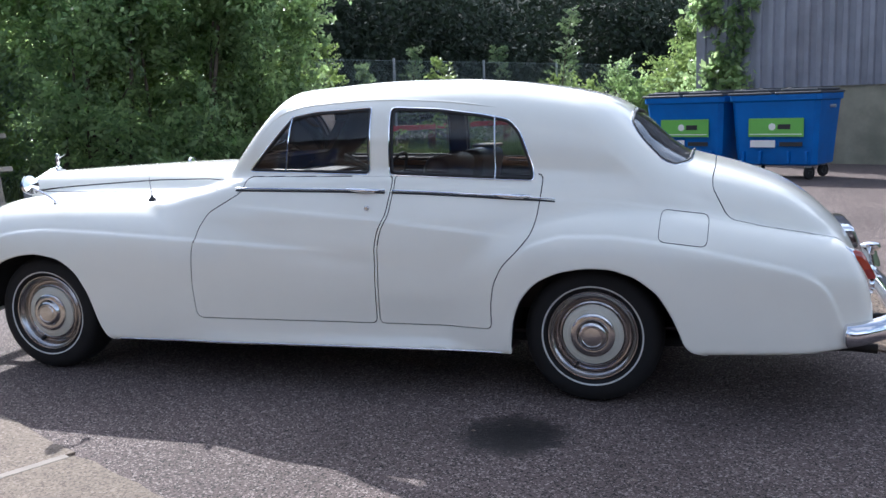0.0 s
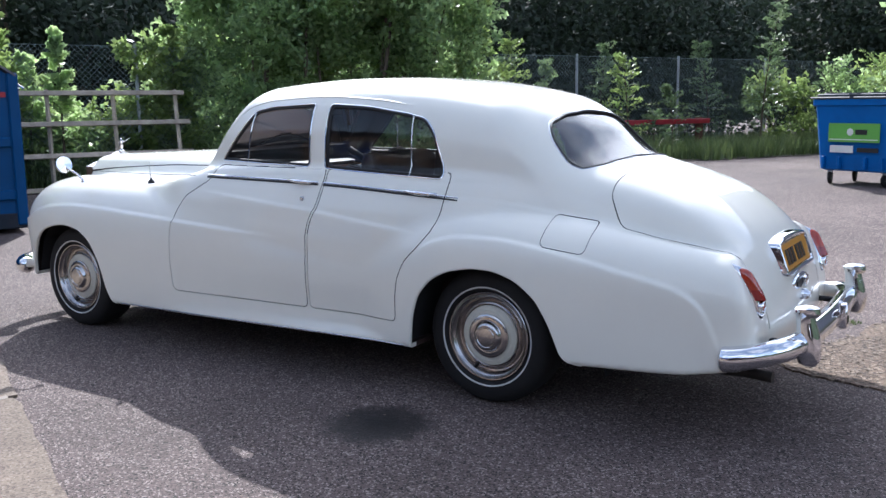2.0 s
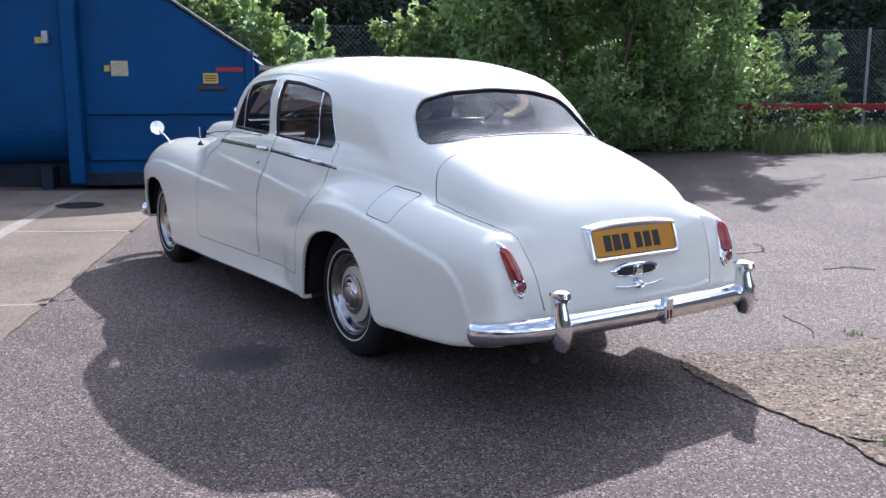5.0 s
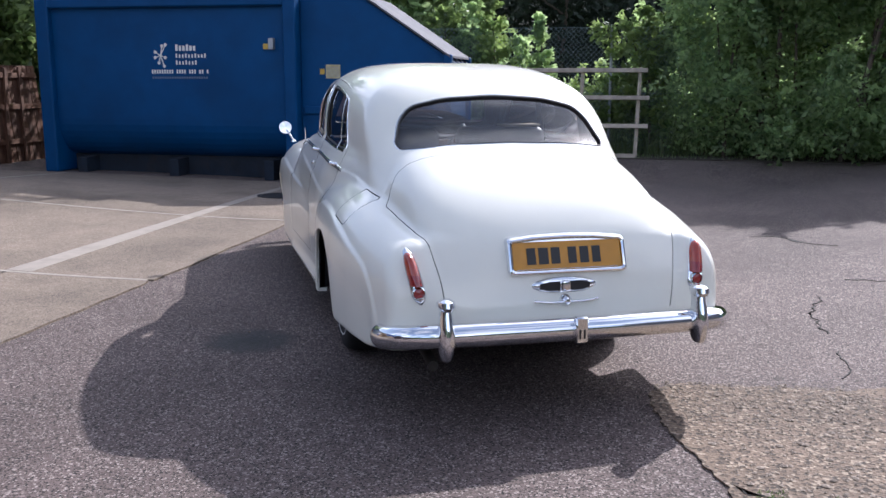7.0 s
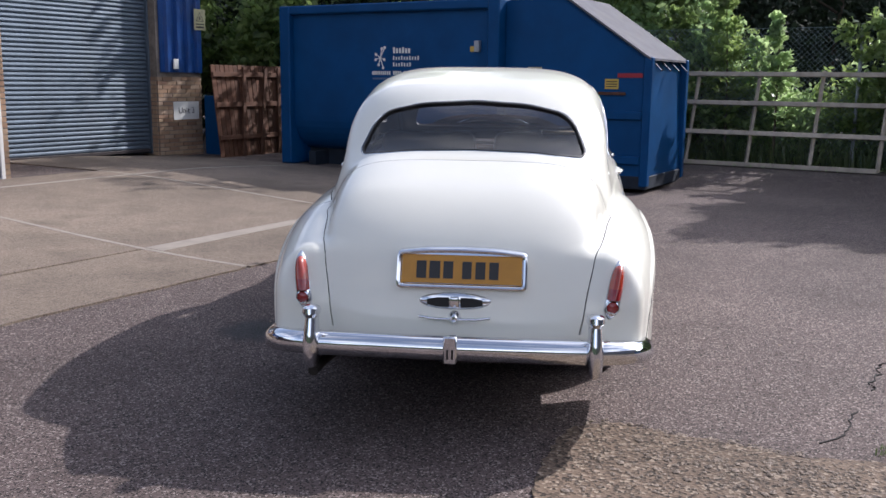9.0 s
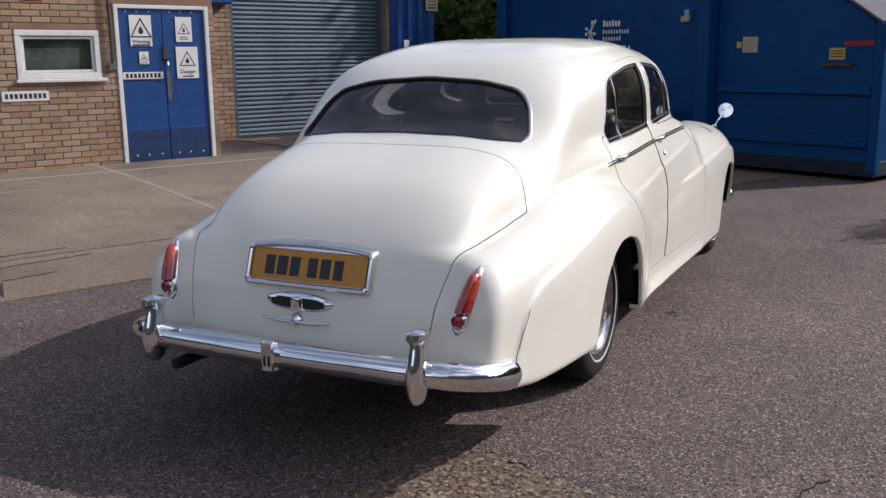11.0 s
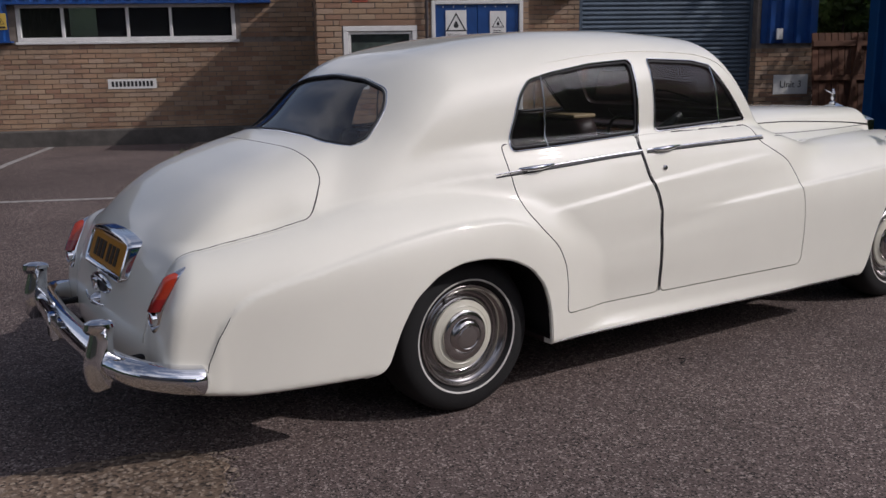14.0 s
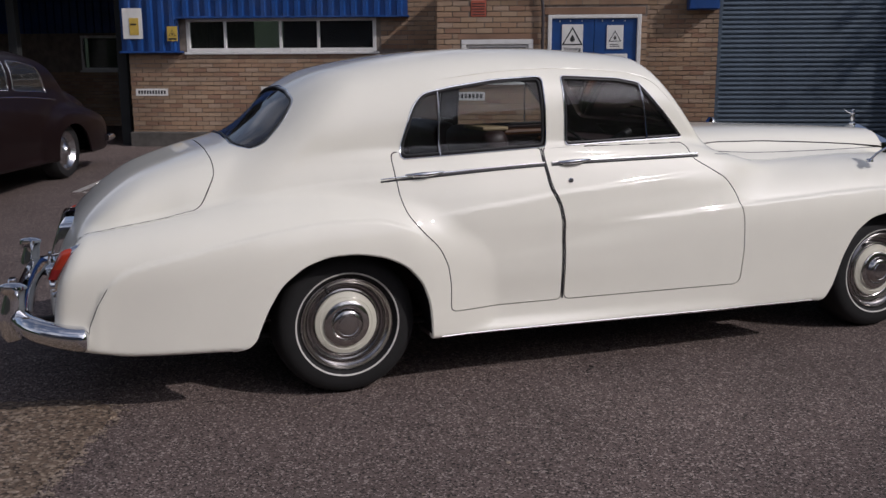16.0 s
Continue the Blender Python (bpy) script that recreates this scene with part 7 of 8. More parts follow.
# ---- grey shed ----
shed = thing("grey_shed", "weathered grey corrugated shed on a stained concrete base", "shed", YARD @ Matrix.Translation((0, -20.0, 0)) @ Matrix.Rotation(math.pi, 4, "Z"))
part("base_wall", boxed(-5.35, 9.0, 0.0, 0.3, 0.05, 1.60, 0.01), M["block_wall"], shed, "stained concrete base wall")
corrugated(-5.42, 9.0, -0.02, 1.57, 5.2, 0.21, 0.05, M["grey_sheet"], shed, label="grey corrugated sheet")
part("side_wall", boxed(-5.40, -5.2, 0.3, 6.0, 0.05, 5.1), M["grey_sheet"], shed)
part("roof", boxed(-5.6, 9.2, -0.2, 6.0, 5.2, 5.35, 0.02), M["roof_felt"], shed)

# ---- maroon saloon parked in the bay ----
M["maroon"] = material("maroon car paint", (0.006, 0.0014, 0.0018), 0.45, coat=0.15, spec=0.3, var=0.1, scale=3)
maroon = thing("maroon_saloon_car", "dark maroon vintage saloon parked in the bay by the wall", "car", YARD @ Matrix.Translation((-5.42, -1.95, float(lie(-5.4, -2)) + 0.0)) @ Matrix.Rotation(radians(-90), 4, "Z"))
mv, mq = surface_net(body_field, (-1.42, -1.05, 0.2), (3.84, 1.05, 1.68), 0.034)
mt = np.concatenate([mq[:, [0, 1, 2]], mq[:, [0, 2, 3]]])
cuts = []
for s in (1, -1):
    for ring, wh in ((FRONT_LIGHT, lambda v: (v[:, 1] * s > 0.42) & (v[:, 2] > 1.06)), (REAR_LIGHT, lambda v: (v[:, 1] * s > 0.42) & (v[:, 2] > 1.06)),
                     (FRONT_ARCH, lambda v: (v[:, 1] * s > 0.34) & (v[:, 2] < 0.75)), (REAR_ARCH, lambda v: (v[:, 1] * s > 0.34) & (v[:, 2] < 0.75))):
        (mv, mt), hole = cut_skin(mv, mt, region(mv, [0, 2], ring, wh, 0.03))
        if ring in (FRONT_LIGHT, REAR_LIGHT):
            cuts.append(hole)
(mv, mt), hole = cut_skin(mv, mt, region(mv, [1, 2], BACKLIGHT, lambda v: (v[:, 0] < 0.15) & (v[:, 2] > 1.09), 0.05))
cuts.append(hole)
shell("body", mv, mt, 0.02, [M["maroon"], M["lining"]], maroon, "glossy dark maroon bodyshell")
for v_, t_ in cuts:
    tagged(link(new("window", mesh_np("window", v_, t_, M["rear_glass"], True)), maroon), "dark window glass")
part("underside", boxed(-1.1, 3.4, -0.64, 0.64, 0.25, 0.45), M["black"], maroon)
for x in (0.0, 3.124):
    for s in (1, -1):
        w = link(new("wheel"), maroon)
        w.matrix_basis = Matrix.Translation((x, s * 0.805, 0.357)) @ (Matrix() if s > 0 else Matrix.Rotation(math.pi, 4, "Z"))
        part("tyre", lathe([(0.205, -0.20), (0.31, -0.21), (0.357, -0.17), (0.357, -0.03), (0.325, 0.016), (0.268, 0.0235), (0.24, 0.01)], 40), M["rubber"], w, "", True)
        part("rim", lathe([(0.245, 0.012), (0.226, 0.011), (0.186, -0.035), (0.15, -0.018), (0.11, -0.006), (0.066, 0.014), (0.05, 0.038), (0.0, 0.043)], 40), M["chrome_dull"], w, "bright hub and rim", True)
ring = [(-1.02, 0.865), (-1.24, 0.848), (-1.385, 0.70), (-1.425, 0.28), (-1.43, 0.0)]
part("rear_bumper", sweep(curve_pts([(x, y, 0.448) for x, y in ring] + [(x, -y, 0.448) for x, y in ring[-2::-1]], 6), 0.045, 12), M["chrome"], maroon, "chrome rear bumper", True)
xs = np.linspace(0.13, 1.9, 24)
for s in (1, -1):
    part("waist_moulding", sweep(on_side(s, np.stack([xs, ip(xs, [0.1, 0.25, 1.05, 1.9], [0.998, 1.012, 1.055, 1.068])], 1), 0.002), 0.007, 8), M["chrome"], maroon, "chrome waist moulding", True)
    for rg in (FRONT_LIGHT, REAR_LIGHT):
        part("window_frame", sweep(on_side(s, dense(rounded(rg, 0.03), 0.05), 0.002), 0.007, 6, closed=True), M["chrome_dull"], maroon, "chrome window frame", True)
# ---- plants ----
def leafy(name, low, high, back=0.45, rough=0.33):
    """Leaves: each of its own green, letting light through."""
    m = bpy.data.materials.new(name)
    m.use_nodes = True
    nt = m.node_tree
    b, out = nt.nodes["Principled BSDF"], nt.nodes["Material Output"]
    b.inputs["Roughness"].default_value = rough
    b.inputs["Specular IOR Level"].default_value = 0.5
    geo, ramp, tr, mx = (nt.nodes.new("ShaderNode" + k) for k in ("NewGeometry", "ValToRGB", "BsdfTranslucent", "MixShader"))
    ramp.color_ramp.elements[0].color, ramp.color_ramp.elements[1].color = (*low, 1), (*high, 1)
    hsv = nt.nodes.new("ShaderNodeHueSaturation")
    hsv.inputs["Value"].default_value, hsv.inputs["Saturation"].default_value = 2.1, 1.05
    tc, nz, half = (nt.nodes.new("ShaderNode" + k) for k in ("TexCoord", "TexNoise", "Mix"))
    nz.inputs["Scale"].default_value, nz.inputs["Detail"].default_value = 1.9, 3.0
    nt.links.new(tc.outputs["Object"], nz.inputs["Vector"])
    half.inputs["Factor"].default_value = 0.5
    spread_r = nt.nodes.new("ShaderNodeMapRange")
    spread_r.inputs["From Min"].default_value, spread_r.inputs["From Max"].default_value = 0.38, 0.62
    nt.links.new(nz.outputs["Fac"], spread_r.inputs["Value"])
    nt.links.new(geo.outputs["Random Per Island"], half.inputs["A"])
    nt.links.new(spread_r.outputs[0], half.inputs["B"])
    nt.links.new(half.outputs["Result"], ramp.inputs[0])
    nt.links.new(ramp.outputs[0], b.inputs["Base Color"])
    nt.links.new(ramp.outputs[0], hsv.inputs["Color"])
    nt.links.new(hsv.outputs[0], tr.inputs[0])
    mx.inputs[0].default_value = back
    nt.links.new(b.outputs[0], mx.inputs[1])
    nt.links.new(tr.outputs[0], mx.inputs[2])
    nt.links.new(mx.outputs[0], out.inputs[0])
    return m


M["leaf"] = leafy("green leaves", (0.085, 0.135, 0.066), (0.31, 0.385, 0.19), 0.72)
M["leaf_light"] = leafy("light green leaves", (0.06, 0.10, 0.035), (0.21, 0.265, 0.095), 0.58)
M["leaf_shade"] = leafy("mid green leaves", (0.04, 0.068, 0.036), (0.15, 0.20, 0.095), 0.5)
# shade of the wood put into the leaf colour, translucency kept low
M["leaf_wood_shade"] = leafy("green leaves darkened for shade", (0.010, 0.018, 0.011), (0.026, 0.040, 0.021), 0.12, 0.85)
M["grass"] = leafy("grass blades", (0.05, 0.08, 0.028), (0.12, 0.15, 0.06), 0.35)
M["bark"] = material("grey-brown bark", (0.10, 0.075, 0.055), 0.9, var=0.4, scale=14, bump=0.6, bump_scale=30)


def leaf_mesh(name, spots, normals, size, mat, rs, long=1.7):
    """Folded leaves at spots, turned round their normals."""
    n = len(spots)
    nr = normals / np.maximum(np.linalg.norm(normals, axis=1), 1e-9)[:, None]
    ax = rs.normal(size=(n, 3))
    ax -= (ax * nr).sum(1)[:, None] * nr
    ax /= np.linalg.norm(ax, axis=1)[:, None]
    sd = np.cross(nr, ax)
    sz = (size * rs.uniform(0.55, 1.25, n))[:, None]
    v = np.stack([spots - ax * sz * long * 0.5, spots + sd * sz * 0.5 - nr * sz * 0.12, spots + ax * sz * long * 0.5 - nr * sz * 0.15, spots - sd * sz * 0.5 - nr * sz * 0.12], 1).reshape(-1, 3)
    f = (np.arange(n)[:, None, None] * 4 + np.array(((0, 1, 2), (0, 2, 3)))).reshape(-1, 3)
    return mesh_np(name, v, f, mat)


def crown(blobs, n, size, mat, seed, clump=0.16, spread_=0.11):
    """Leaves in clumps over and within uneven blobs (cx, cy, cz, rx, ry, rz)."""
    rs = np.random.RandomState(seed)
    blobs = np.array(blobs, float)
    wgt = (blobs[:, 3] * blobs[:, 4] + blobs[:, 3] * blobs[:, 5] + blobs[:, 4] * blobs[:, 5])
    k = max(1, n // 26)
    pick = rs.choice(len(blobs), k, p=wgt / wgt.sum())
    d = rs.normal(size=(k, 3))
    d /= np.linalg.norm(d, axis=1)[:, None]
    rad = rs.uniform(0.45, 1.12, k) ** 0.6
    heart = blobs[pick, :3] + d * blobs[pick, 3:] * rad[:, None]
    own = np.repeat(np.arange(k), 26)
    off = rs.normal(size=(len(own), 3)) * clump
    spots = heart[own] + off
    nrm = 0.5 * d[own] + 0.9 * rs.normal(size=spots.shape) + (0, 0, 0.5)
    keep = spots[:, 2] > 0.08
    return leaf_mesh("leaves", spots[keep], nrm[keep], size, mat, rs)


def sprigs(feet, ways, lengths, size, mat, seed, pairs=9, width=0.16):
    """Leafy shoots: pairs of leaves along bent stems, smaller towards the tip."""
    rs = np.random.RandomState(seed)
    n = len(feet)
    u = np.tile(np.repeat(np.linspace(0.12, 1.0, pairs), 2), n)
    own = np.repeat(np.arange(n), 2 * pairs)
    w = ways / np.linalg.norm(ways, axis=1)[:, None]
    side = np.cross(w, rs.normal(size=(n, 3)))
    side /= np.linalg.norm(side, axis=1)[:, None]
    sign = np.tile((1.0, -1.0), n * pairs)
    droop = np.zeros((len(own), 3))
    droop[:, 2] = -0.22 * (u ** 2) * lengths[own]
    reach = width * lengths[own] * (1.05 - u) + 0.35 * size
    spots = feet[own] + w[own] * (u * lengths[own])[:, None] + side[own] * (sign * reach)[:, None] + droop + rs.normal(size=(len(own), 3)) * size * 0.25
    nrm = np.cross(w[own], side[own]) * np.where(rs.rand(len(own)) > 0.5, 1, 1)[:, None]
    nrm = nrm * np.sign(nrm[:, 2] + 1e-6)[:, None] + 0.35 * rs.normal(size=spots.shape)
    return leaf_mesh("shoot_mass", spots, nrm, size, mat, rs, 2.0)


def crown_sprigs(blobs, k, size, mat, seed, l0=0.25, l1=0.7):
    """Shoots that stand out of a crown's blobs, mostly upwards and outwards."""
    rs = np.random.RandomState(seed)
    blobs = np.array(blobs, float)
    b = blobs[rs.randint(0, len(blobs), k)]
    d = rs.normal(size=(k, 3)) + (0, 0, 0.35)
    d /= np.linalg.norm(d, axis=1)[:, None]
    ways = d + (0, 0, 0.45) + rs.normal(size=(k, 3)) * 0.25
    return sprigs(b[:, :3] + d * b[:, 3:] * 0.85, ways, rs.uniform(l0, l1, k) * rs.uniform(0.6, 1.3, k), size, mat, seed)


def sapling(name, label, x, y, h, w, size, mat, seed, group):
    """One straight stem with whorls of rising side branches, each with its leaves."""
    rs = np.random.RandomState(seed)
    t = thing(name, label, "sapling", YARD @ Matrix.Translation((x, y, float(lie(x, y)))), group)
    bend = rs.normal(size=2) * 0.06 * h
    spine = lambda u: np.stack([bend[0] * u * u, bend[1] * u * u, h * u], -1)
    part("stem", sweep([tuple(spine(np.float64(u))) for u in np.linspace(-0.02, 1, 9)], list(np.linspace(0.012 + 0.006 * h, 0.003, 9)), 6), M["bark"], t)
    u = rs.uniform(0.10, 1.0, int(24 * h)) ** 0.9
    ang = rs.uniform(0, 6.28, len(u))
    reach = w * (1.15 - u) ** 0.8 * rs.uniform(0.55, 1.25, len(u)) + 0.07
    ways = np.stack([np.cos(ang), np.sin(ang), 0.25 + 0.6 * u], 1)
    tagged(link(new("shoot_mass", sprigs(spine(u), ways, reach, size, mat, seed, 10, 0.16)), t), kind="stuff")
    return t


def shrub(name, label, category, x, y, stems, blobs, n, size, mat, seed, group="", extra=None, clump=0.16):
    """Stems that rise from the ground into a leafy crown; places relative to the foot."""
    rs = np.random.RandomState(seed)
    t = thing(name, label, category, YARD @ Matrix.Translation((x, y, float(lie(x, y)))), group)
    for i in range(stems):
        b = blobs[i % len(blobs)]
        tip = np.array(b[:3]) + rs.normal(size=3) * 0.2
        foot = np.array((rs.uniform(-0.2, 0.2), rs.uniform(-0.2, 0.2), -0.05))
        mid = foot * 0.5 + tip * 0.5 + rs.normal(size=3) * 0.12
        th = 0.018 + 0.012 * tip[2]
        part("stem" if category != "tree" else "trunk", sweep(curve_pts([foot, mid, tip], 4), list(np.linspace(th, th * 0.25, 9)), 6), M["bark"], t)
        if category == "tree":
            for j in range(4):
                a = foot + (tip - foot) * rs.uniform(0.35, 0.8)
                part("limb", sweep([a, a + rs.normal(size=3) * (0.7, 0.7, 0.3) + (0, 0, 0.5)], [th * 0.5, th * 0.12], 5), M["bark"], t)
    link(new("crown", crown(blobs, n, size, mat, seed, clump)), t)
    if category == "bush":
        tagged(link(new("shoot_mass", crown_sprigs(blobs, n // 45, size, mat, seed + 70)), t), kind="stuff")
    if extra:
        tagged(link(new("sunlit_shoot_mass", crown_sprigs(extra[0], extra[1] // 22, extra[2], extra[3], seed + 60)), t), kind="stuff")
        link(new("sunlit_crown", crown(extra[0], extra[1], extra[2], extra[3], seed + 50, clump)), t)
    return t


def lumps(rs, k, cx, cy, cz, sx, sy, sz, r0, r1):
    return [(cx + rs.uniform(-sx, sx), cy + rs.uniform(-sy, sy), cz + rs.uniform(-sz, sz), rs.uniform(r0, r1), rs.uniform(r0, r1), rs.uniform(r0, r1) * 0.9) for _ in range(k)]


R = np.random.RandomState(11)
# the dense bush mass over the fence
for k, (x, y, h) in enumerate(((11.4, -10.7, 3.3), (10.9, -11.5, 4.0), (10.6, -12.5, 4.4), (10.7, -13.6, 4.2), (10.9, -14.6, 3.6), (11.9, -11.8, 3.7), (12.1, -13.6, 3.7))):
    body = lumps(R, 16, 0, 0, h * 0.46, 0.75, 0.8, h * 0.45, 0.2, 0.5) + [(0, 0, 0.5, 0.75, 0.8, 0.5)]
    tips = lumps(R, 5, 0.15, 0, h * 0.85, 0.6, 0.7, h * 0.22, 0.15, 0.42)
    shrub("bush", "dense dark green bush grown over the wire fence", "bush", x, y, 4, body, 6800 if k < 5 else 3800, 0.062, M["leaf"], 100 + k, "bushes along the fence", (tips, 3200, 0.064, M["leaf"]))
# tall shoots rising out of the mass
for k in range(14):
    x, y, h = 10.7 + R.uniform(-0.2, 0.9), -15.2 + 4.4 * k / 13 + R.uniform(-0.2, 0.2), R.uniform(2.6, 5.2)
    sapling("sapling", "tall arching green shoot in the bushes", x, y, h, R.uniform(0.4, 0.7), 0.06, M["leaf"] if k % 3 else M["leaf_light"], 300 + k, "tall shoots in the bushes")
# shrubs behind the rails, pale and sunlit at the tips
for k, (x, y, h, n) in enumerate(((12.0, -9.9, 2.5, 2400), (11.9, -8.3, 0.9, 1500), (11.9, -7.2, 1.5, 2400), (12.1, -6.2, 2.4, 2800), (12.6, -5.4, 3.4, 4000), (11.9, -9.2, 1.2, 1600), (12.8, -4.2, 3.6, 4200), (12.8, -2.6, 3.8, 3800))):
    body = lumps(R, 6, 0, 0, h * 0.5, 0.35, 0.5, h * 0.36, 0.25, 0.5)
    tips = lumps(R, 4, 0.0, 0, h * 0.85, 0.3, 0.45, h * 0.15, 0.16, 0.3)
    shrub("bush", "leafy light green shrub behind the rails", "bush", x, y, 3, body, int(n * 1.2), 0.064, M["leaf"], 130 + k, "bushes along the fence", (tips, n // 2, 0.066, M["leaf_light"]), 0.13)
# tall leafy shoots through the wire behind the rails
for k, (x, y, h, w) in enumerate(((11.25, -7.72, 2.35, 0.38), (11.4, -6.9, 2.8, 0.5), (11.6, -6.4, 3.1, 0.5), (11.2, -6.0, 2.5, 0.45), (11.5, -7.3, 2.0, 0.4), (11.4, -9.6, 2.5, 0.5))):
    sapling("sapling", "tall light green leafy shoot at the wire fence", x, y, h, w, 0.066, M["leaf_light"] if k % 2 else M["leaf"], 330 + k, "shoots behind the rails")
# climber on a fence post
vine = [(11.26 + 0.05 * math.sin(2.1 * i), -8.93 - 0.16 * (i % 3) + 0.1 * math.sin(i), 0.9 + 0.16 * i, 0.10, 0.18, 0.14) for i in range(11)] + [(11.24, -8.55 - 0.05 * i, 2.45 - 0.02 * i * i, 0.06, 0.10, 0.09) for i in range(4)]
tagged(link(new("climber", crown(vine, 1150, 0.07, M["leaf_light"], 351, 0.06)), None), "yellow-green climber over a wire fence post", "climber")
bpy.data.objects["climber"].matrix_basis = YARD
# saplings and low shrubs before and behind the fence
for k, (x, y, h, w, n) in enumerate(((10.6, -15.6, 1.9, 0.45, 1800), (11.6, -16.3, 2.1, 0.35, 1100), (11.7, -17.4, 2.0, 0.4, 1100), (10.5, -18.7, 2.2, 0.5, 2400), (10.4, -22.7, 3.4, 0.5, 3000), (10.9, -20.4, 1.5, 0.4, 1200),
                                     (12.3, -17.0, 2.6, 0.5, 0), (12.4, -19.5, 2.5, 0.5, 0), (12.2, -23.0, 2.6, 0.5, 0), (10.6, -17.0, 1.1, 0.4, 0), (10.7, -19.6, 1.0, 0.45, 0),
                                     (11.0, -24.2, 1.9, 0.6, 2000), (9.7, -25.3, 2.4, 0.8, 3400), (8.6, -25.0, 2.6, 0.8, 3600), (7.4, -23.6, 2.5, 0.8, 3600), (6.3, -21.9, 2.2, 0.7, 3000), (7.9, -26.5, 4.2, 0.9, 4000), (6.6, -24.5, 4.0, 0.8, 3600))):
    if w < 0.6:
        sapling("sapling", "slender light green sapling by the fence", x, y, h, w * 1.45, 0.045, M["leaf_shade"] if k % 3 else M["leaf_light"], 160 + k, "saplings along the fence")
        continue
    mass = lumps(R, 7, 0, 0, h * 0.42, w * 0.8, w * 0.8, h * 0.36, w * 0.3, w * 0.6)
    shrub("bush", "leafy green shrub by the grey shed", "bush", x, y, 2, mass, int(n * 1.3), 0.058, M["leaf_light"] if k % 3 else M["leaf"], 160 + k, "shrubs by the shed", None, 0.10)
# ivy on the shed's corner
ivy = [(5.25 - 0.12 * i % 0.7, -19.9, 0.5 + 0.42 * i, 0.32, 0.12, 0.35) for i in range(9)] + [(4.5, -19.9, 3.0 + 0.5 * i, 0.22, 0.1, 0.35) for i in range(4)] + [(4.75, -19.9, 1.7, 0.5, 0.12, 0.3)]
tagged(link(new("ivy", crown([(x, y, z, a, b, c) for x, y, z, a, b, c in ivy], 3600, 0.09, M["leaf"], 190, 0.08)), None), "dark green ivy climbing the shed corner", "ivy")
bpy.data.objects["ivy"].matrix_basis = YARD
# trees behind; their near-black leaf colour holds the wood's shade
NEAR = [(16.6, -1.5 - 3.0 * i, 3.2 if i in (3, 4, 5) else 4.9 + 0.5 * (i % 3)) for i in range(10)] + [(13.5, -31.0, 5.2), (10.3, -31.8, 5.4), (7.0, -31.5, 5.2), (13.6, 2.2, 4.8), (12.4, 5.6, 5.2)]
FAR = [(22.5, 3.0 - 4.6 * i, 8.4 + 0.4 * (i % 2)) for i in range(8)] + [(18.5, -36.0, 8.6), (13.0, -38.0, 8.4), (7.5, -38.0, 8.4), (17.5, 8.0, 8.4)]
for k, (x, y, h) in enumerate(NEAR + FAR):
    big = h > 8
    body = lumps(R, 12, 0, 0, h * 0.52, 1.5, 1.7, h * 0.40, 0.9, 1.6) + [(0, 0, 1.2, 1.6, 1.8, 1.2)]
    shrub("tree", "leafy tree of the wood behind the fence, shade in its leaf colour", "tree", x, y, 2, body, 4200 if big else 8500, 0.22 if big else 0.115, M["leaf_wood_shade"], 200 + k, "trees of the dark wood", None, 0.42)
# airy trees behind the compactor that shade the yard and dapple the shutter
for k, (x, y, h) in enumerate(((13.3, -4.6, 7.7), (13.6, -2.2, 8.0), (13.3, 0.4, 7.6), (13.0, 2.8, 6.8))):
    body = lumps(R, 15, 0, 0, h * 0.56, 1.0, 1.1, h * 0.40, 0.5, 1.0)
    shrub("tree", "airy green tree behind the compactor", "tree", x, y, 2, body, 6000, 0.12, M["leaf"], 260 + k, "trees behind the compactor", None, 0.22)
for k, (x, y, h) in enumerate(((10.4, 4.3, 4.4), (11.0, 2.8, 3.8))):
    body = lumps(R, 7, 0, 0, h * 0.55, 0.5, 0.6, h * 0.38, 0.4, 0.7)
    shrub("bush", "sunlit green shrub behind the timber panels", "bush", x, y, 3, body, 4600, 0.11, M["leaf_light"], 240 + k, "", None, 0.14)


# long grass along the fence's foot
def grass(name, boxes, n, h, seed, label, mat):
    rs = np.random.RandomState(seed)
    boxes = np.array(boxes, float)
    a = (boxes[:, 1] - boxes[:, 0]) * (boxes[:, 3] - boxes[:, 2])
    p = rs.choice(len(boxes), n, p=a / a.sum())
    x, y = rs.uniform(boxes[p, 0], boxes[p, 1]), rs.uniform(boxes[p, 2], boxes[p, 3])
    z = lie(x, y)
    hh = h * rs.uniform(0.4, 1.2, n)
    ang = rs.uniform(0, 6.28, n)
    w = rs.uniform(0.006, 0.012, n) * min(1.0, 0.25 + 2.5 * h)
    lean = rs.normal(size=(n, 2)) * 0.3 * hh[:, None]
    base = np.stack([x, y, z], 1)
    side = np.stack([np.cos(ang) * w, np.sin(ang) * w, 0 * w], 1)
    mid = base + np.stack([lean[:, 0] * 0.35, lean[:, 1] * 0.35, hh * 0.6], 1)
    tip = base + np.stack([lean[:, 0], lean[:, 1], hh], 1)
    v = np.stack([base - side, base + side, mid + side * 0.7, mid - side * 0.7, tip], 1).reshape(-1, 3)
    f = (np.arange(n)[:, None, None] * 5 + np.array(((0, 1, 2), (0, 2, 3), (3, 2, 4)))).reshape(-1, 3)
    ob = tagged(new(name, mesh_np(name, v, f, mat)), label, "grass", "", "stuff")
    ob.matrix_basis = YARD
    return ob


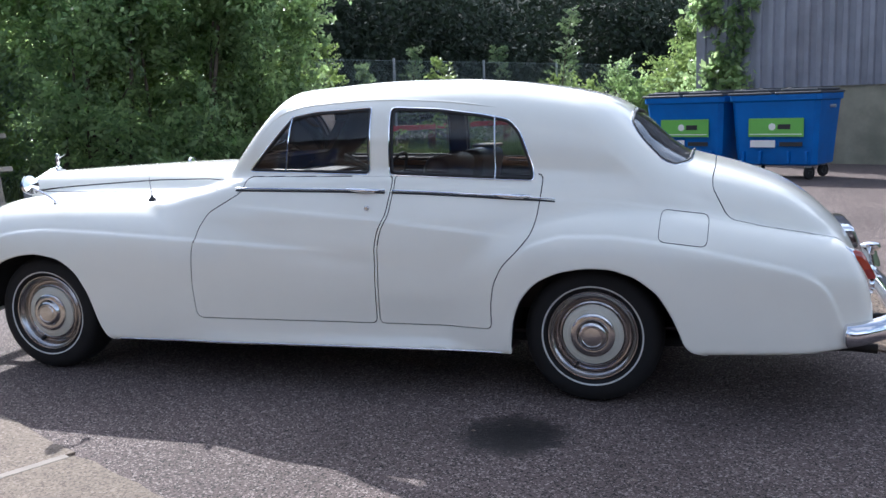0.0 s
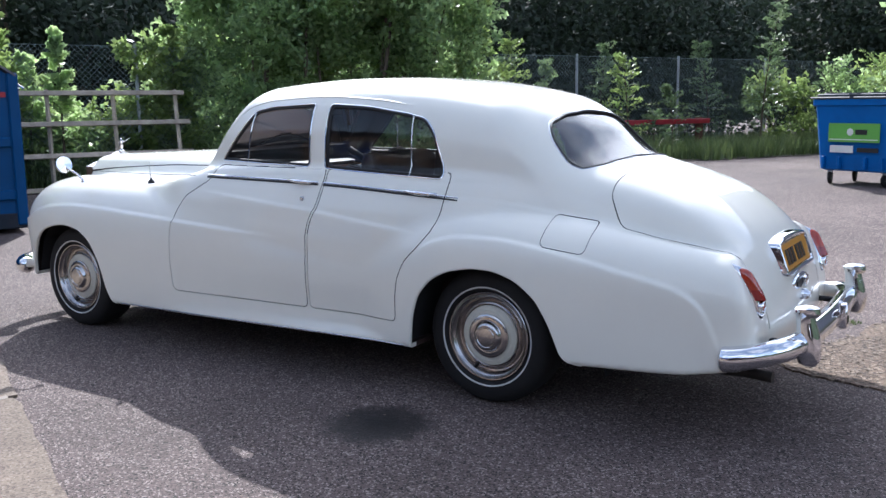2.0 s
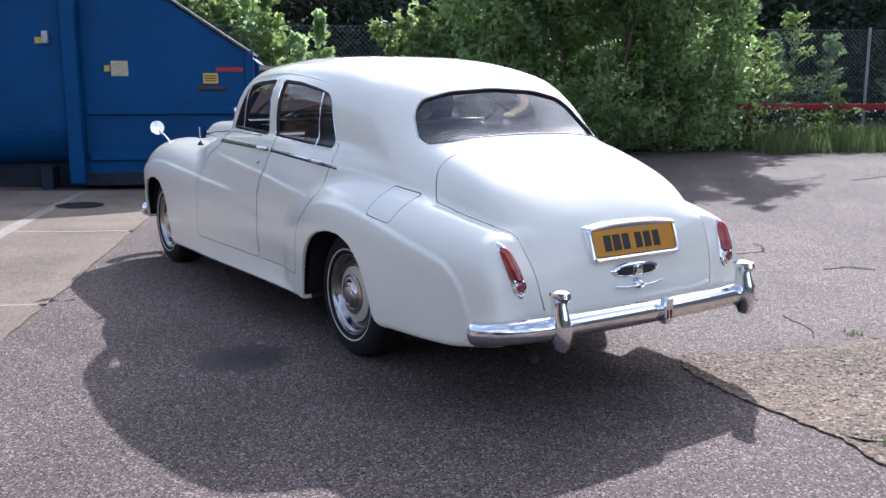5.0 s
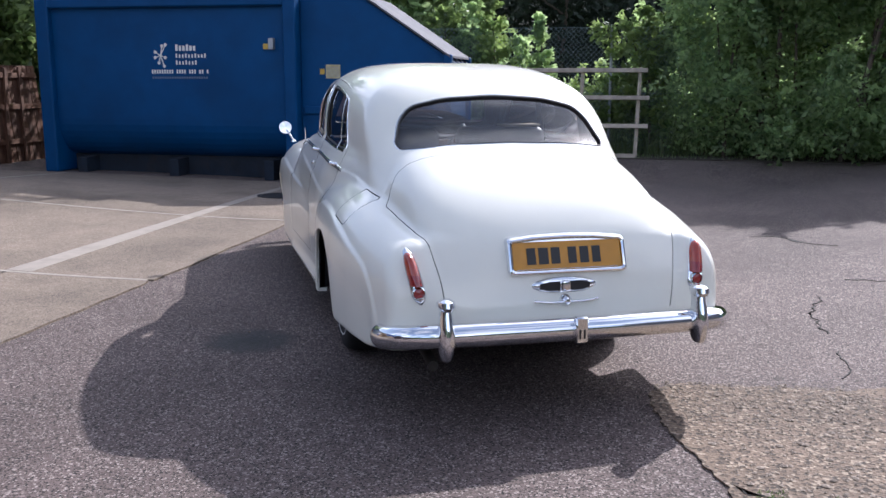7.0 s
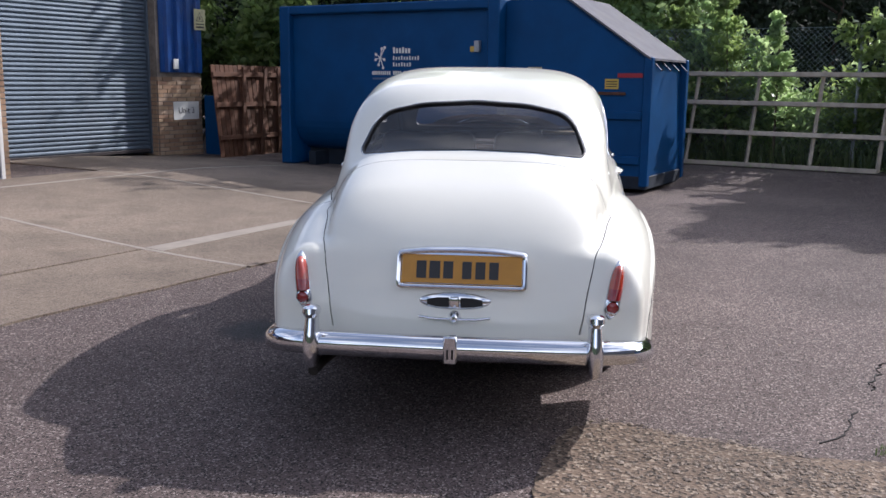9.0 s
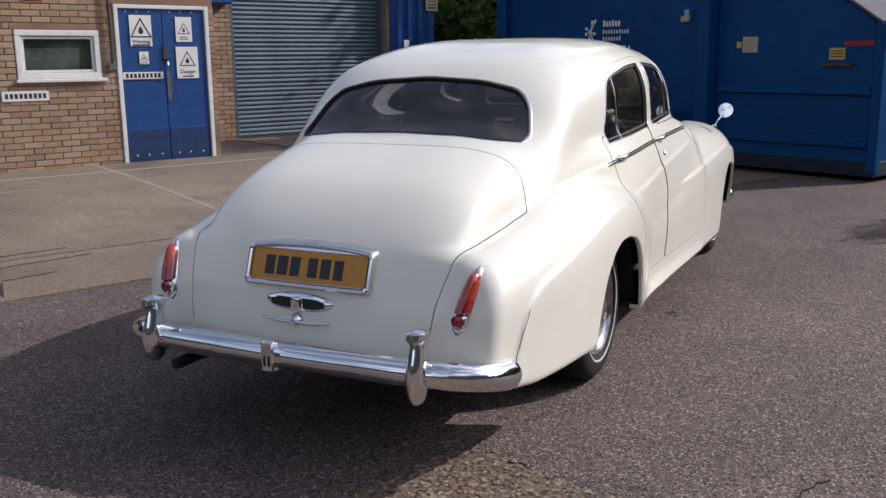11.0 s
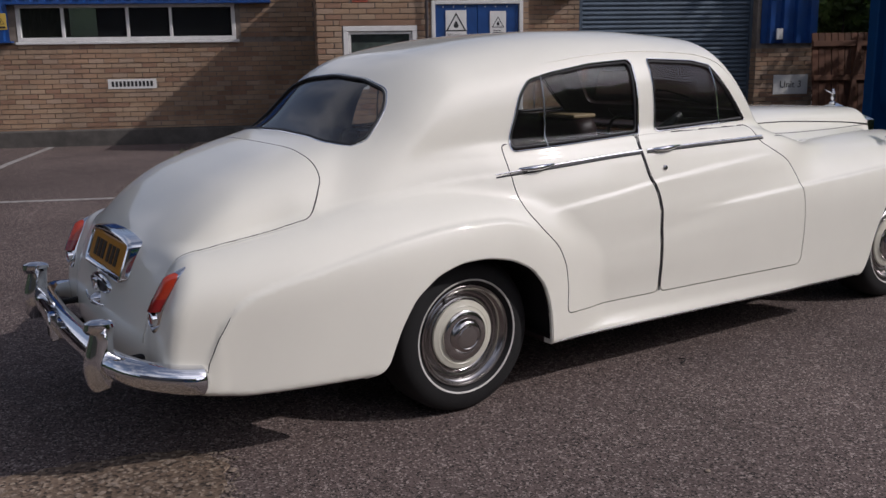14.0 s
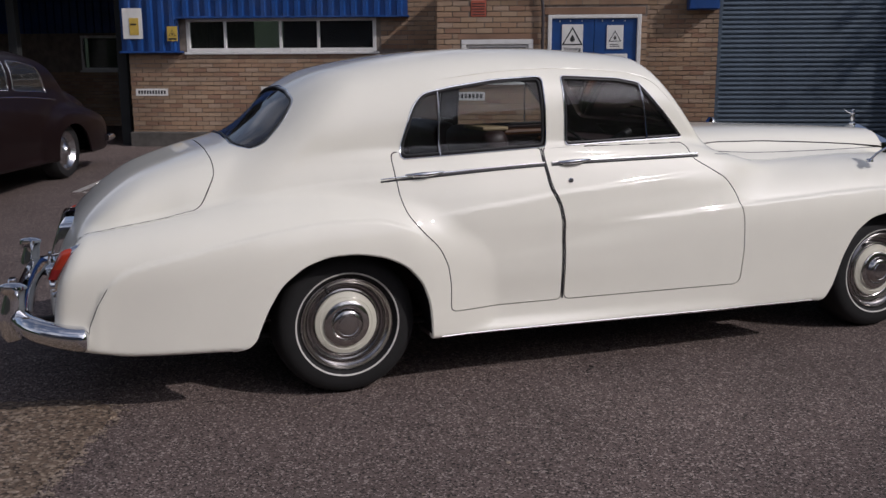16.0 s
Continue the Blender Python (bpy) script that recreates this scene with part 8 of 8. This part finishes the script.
grass("long_grass", [(9.5, 11.2, -26.0, -15.2), (10.9, 12.5, -28.0, -5.5), (9.0, 10.2, -25.0, -19.5)], 20000, 0.42, 5, "long sunlit grass along the fence", M["grass"])
grass("weeds", [(10.4, 11.0, -15.0, -6.0), (-2.05, -1.97, -3.0, 1.0), (8.5, 10.4, 1.6, 2.2)], 1700, 0.07, 6, "small weeds at the foot of the fence and joints", M["leaf"])
tuft = lambda x, y, d: (yard_xy(x, y)[0] - d, yard_xy(x, y)[0] + d, yard_xy(x, y)[1] - d, yard_xy(x, y)[1] + d)
grass("pad_weeds", [tuft(-2.30, -0.42, 0.06), tuft(-2.43, -0.66, 0.06), tuft(-2.40, -0.95, 0.05), tuft(-1.24, -1.84, 0.05)], 260, 0.028, 8, "small weeds in the break of the concrete pad", M["grass"])
spot = lambda x, y, d: (x - d, x + d, y - 0.6 * d, y + 0.6 * d)
grass("apron_weeds", [spot(-1.27, -4.36, 0.09), spot(-1.10, -4.33, 0.06), spot(-1.56, -5.72, 0.11), spot(-1.74, -5.43, 0.06), spot(-1.40, -5.22, 0.04), (-1.995, -1.93, -5.4, -1.2)], 900, 0.035, 9, "low weeds and moss in the broken apron edge", M["grass"])
slab("earth_verge", [(10.35, -15.2), (9.1, -20.0), (8.6, -26.0), (12.0, -29.0), (30.0, -29.0), (30.0, 1.0), (11.5, 1.0), (10.45, -5.5)], 0.012, M["earth"], None, "dark earth verge under the bushes", 0.8)

# wooded banks all round, far behind everything; near-black greens hold their shade
bank = bmesh.new()
M["wood"] = material("distant woodland with shade in its colour", (0.010, 0.018, 0.010), 0.95, var=0.6, scale=0.9, second=(0.022, 0.036, 0.018), bump=1.0, bump_scale=2.5)
RB = random.Random(3)
prev = None
for i in range(97):
    a = 2 * math.pi * i / 96
    d = 52
    cx, cy = 3 + d * math.cos(a), -8 + d * math.sin(a)
    h = 11 + RB.uniform(-1.5, 1.5)
    cur = [bank.verts.new((cx * f, cy * f, z)) for f, z in ((1.0, -0.5), (1.02, h * 0.4), (1.06, h * 0.75), (1.14, h))]
    if prev:
        for p, q, r_, t_ in zip(prev, prev[1:], cur[1:], cur):
            bank.faces.new((p, q, r_, t_))
    prev = cur
tagged(part("backdrop", bank, M["wood"], None, "", True), "distant woodland ring round the yard, shade in its near-black colour", "backdrop", "", "structure")
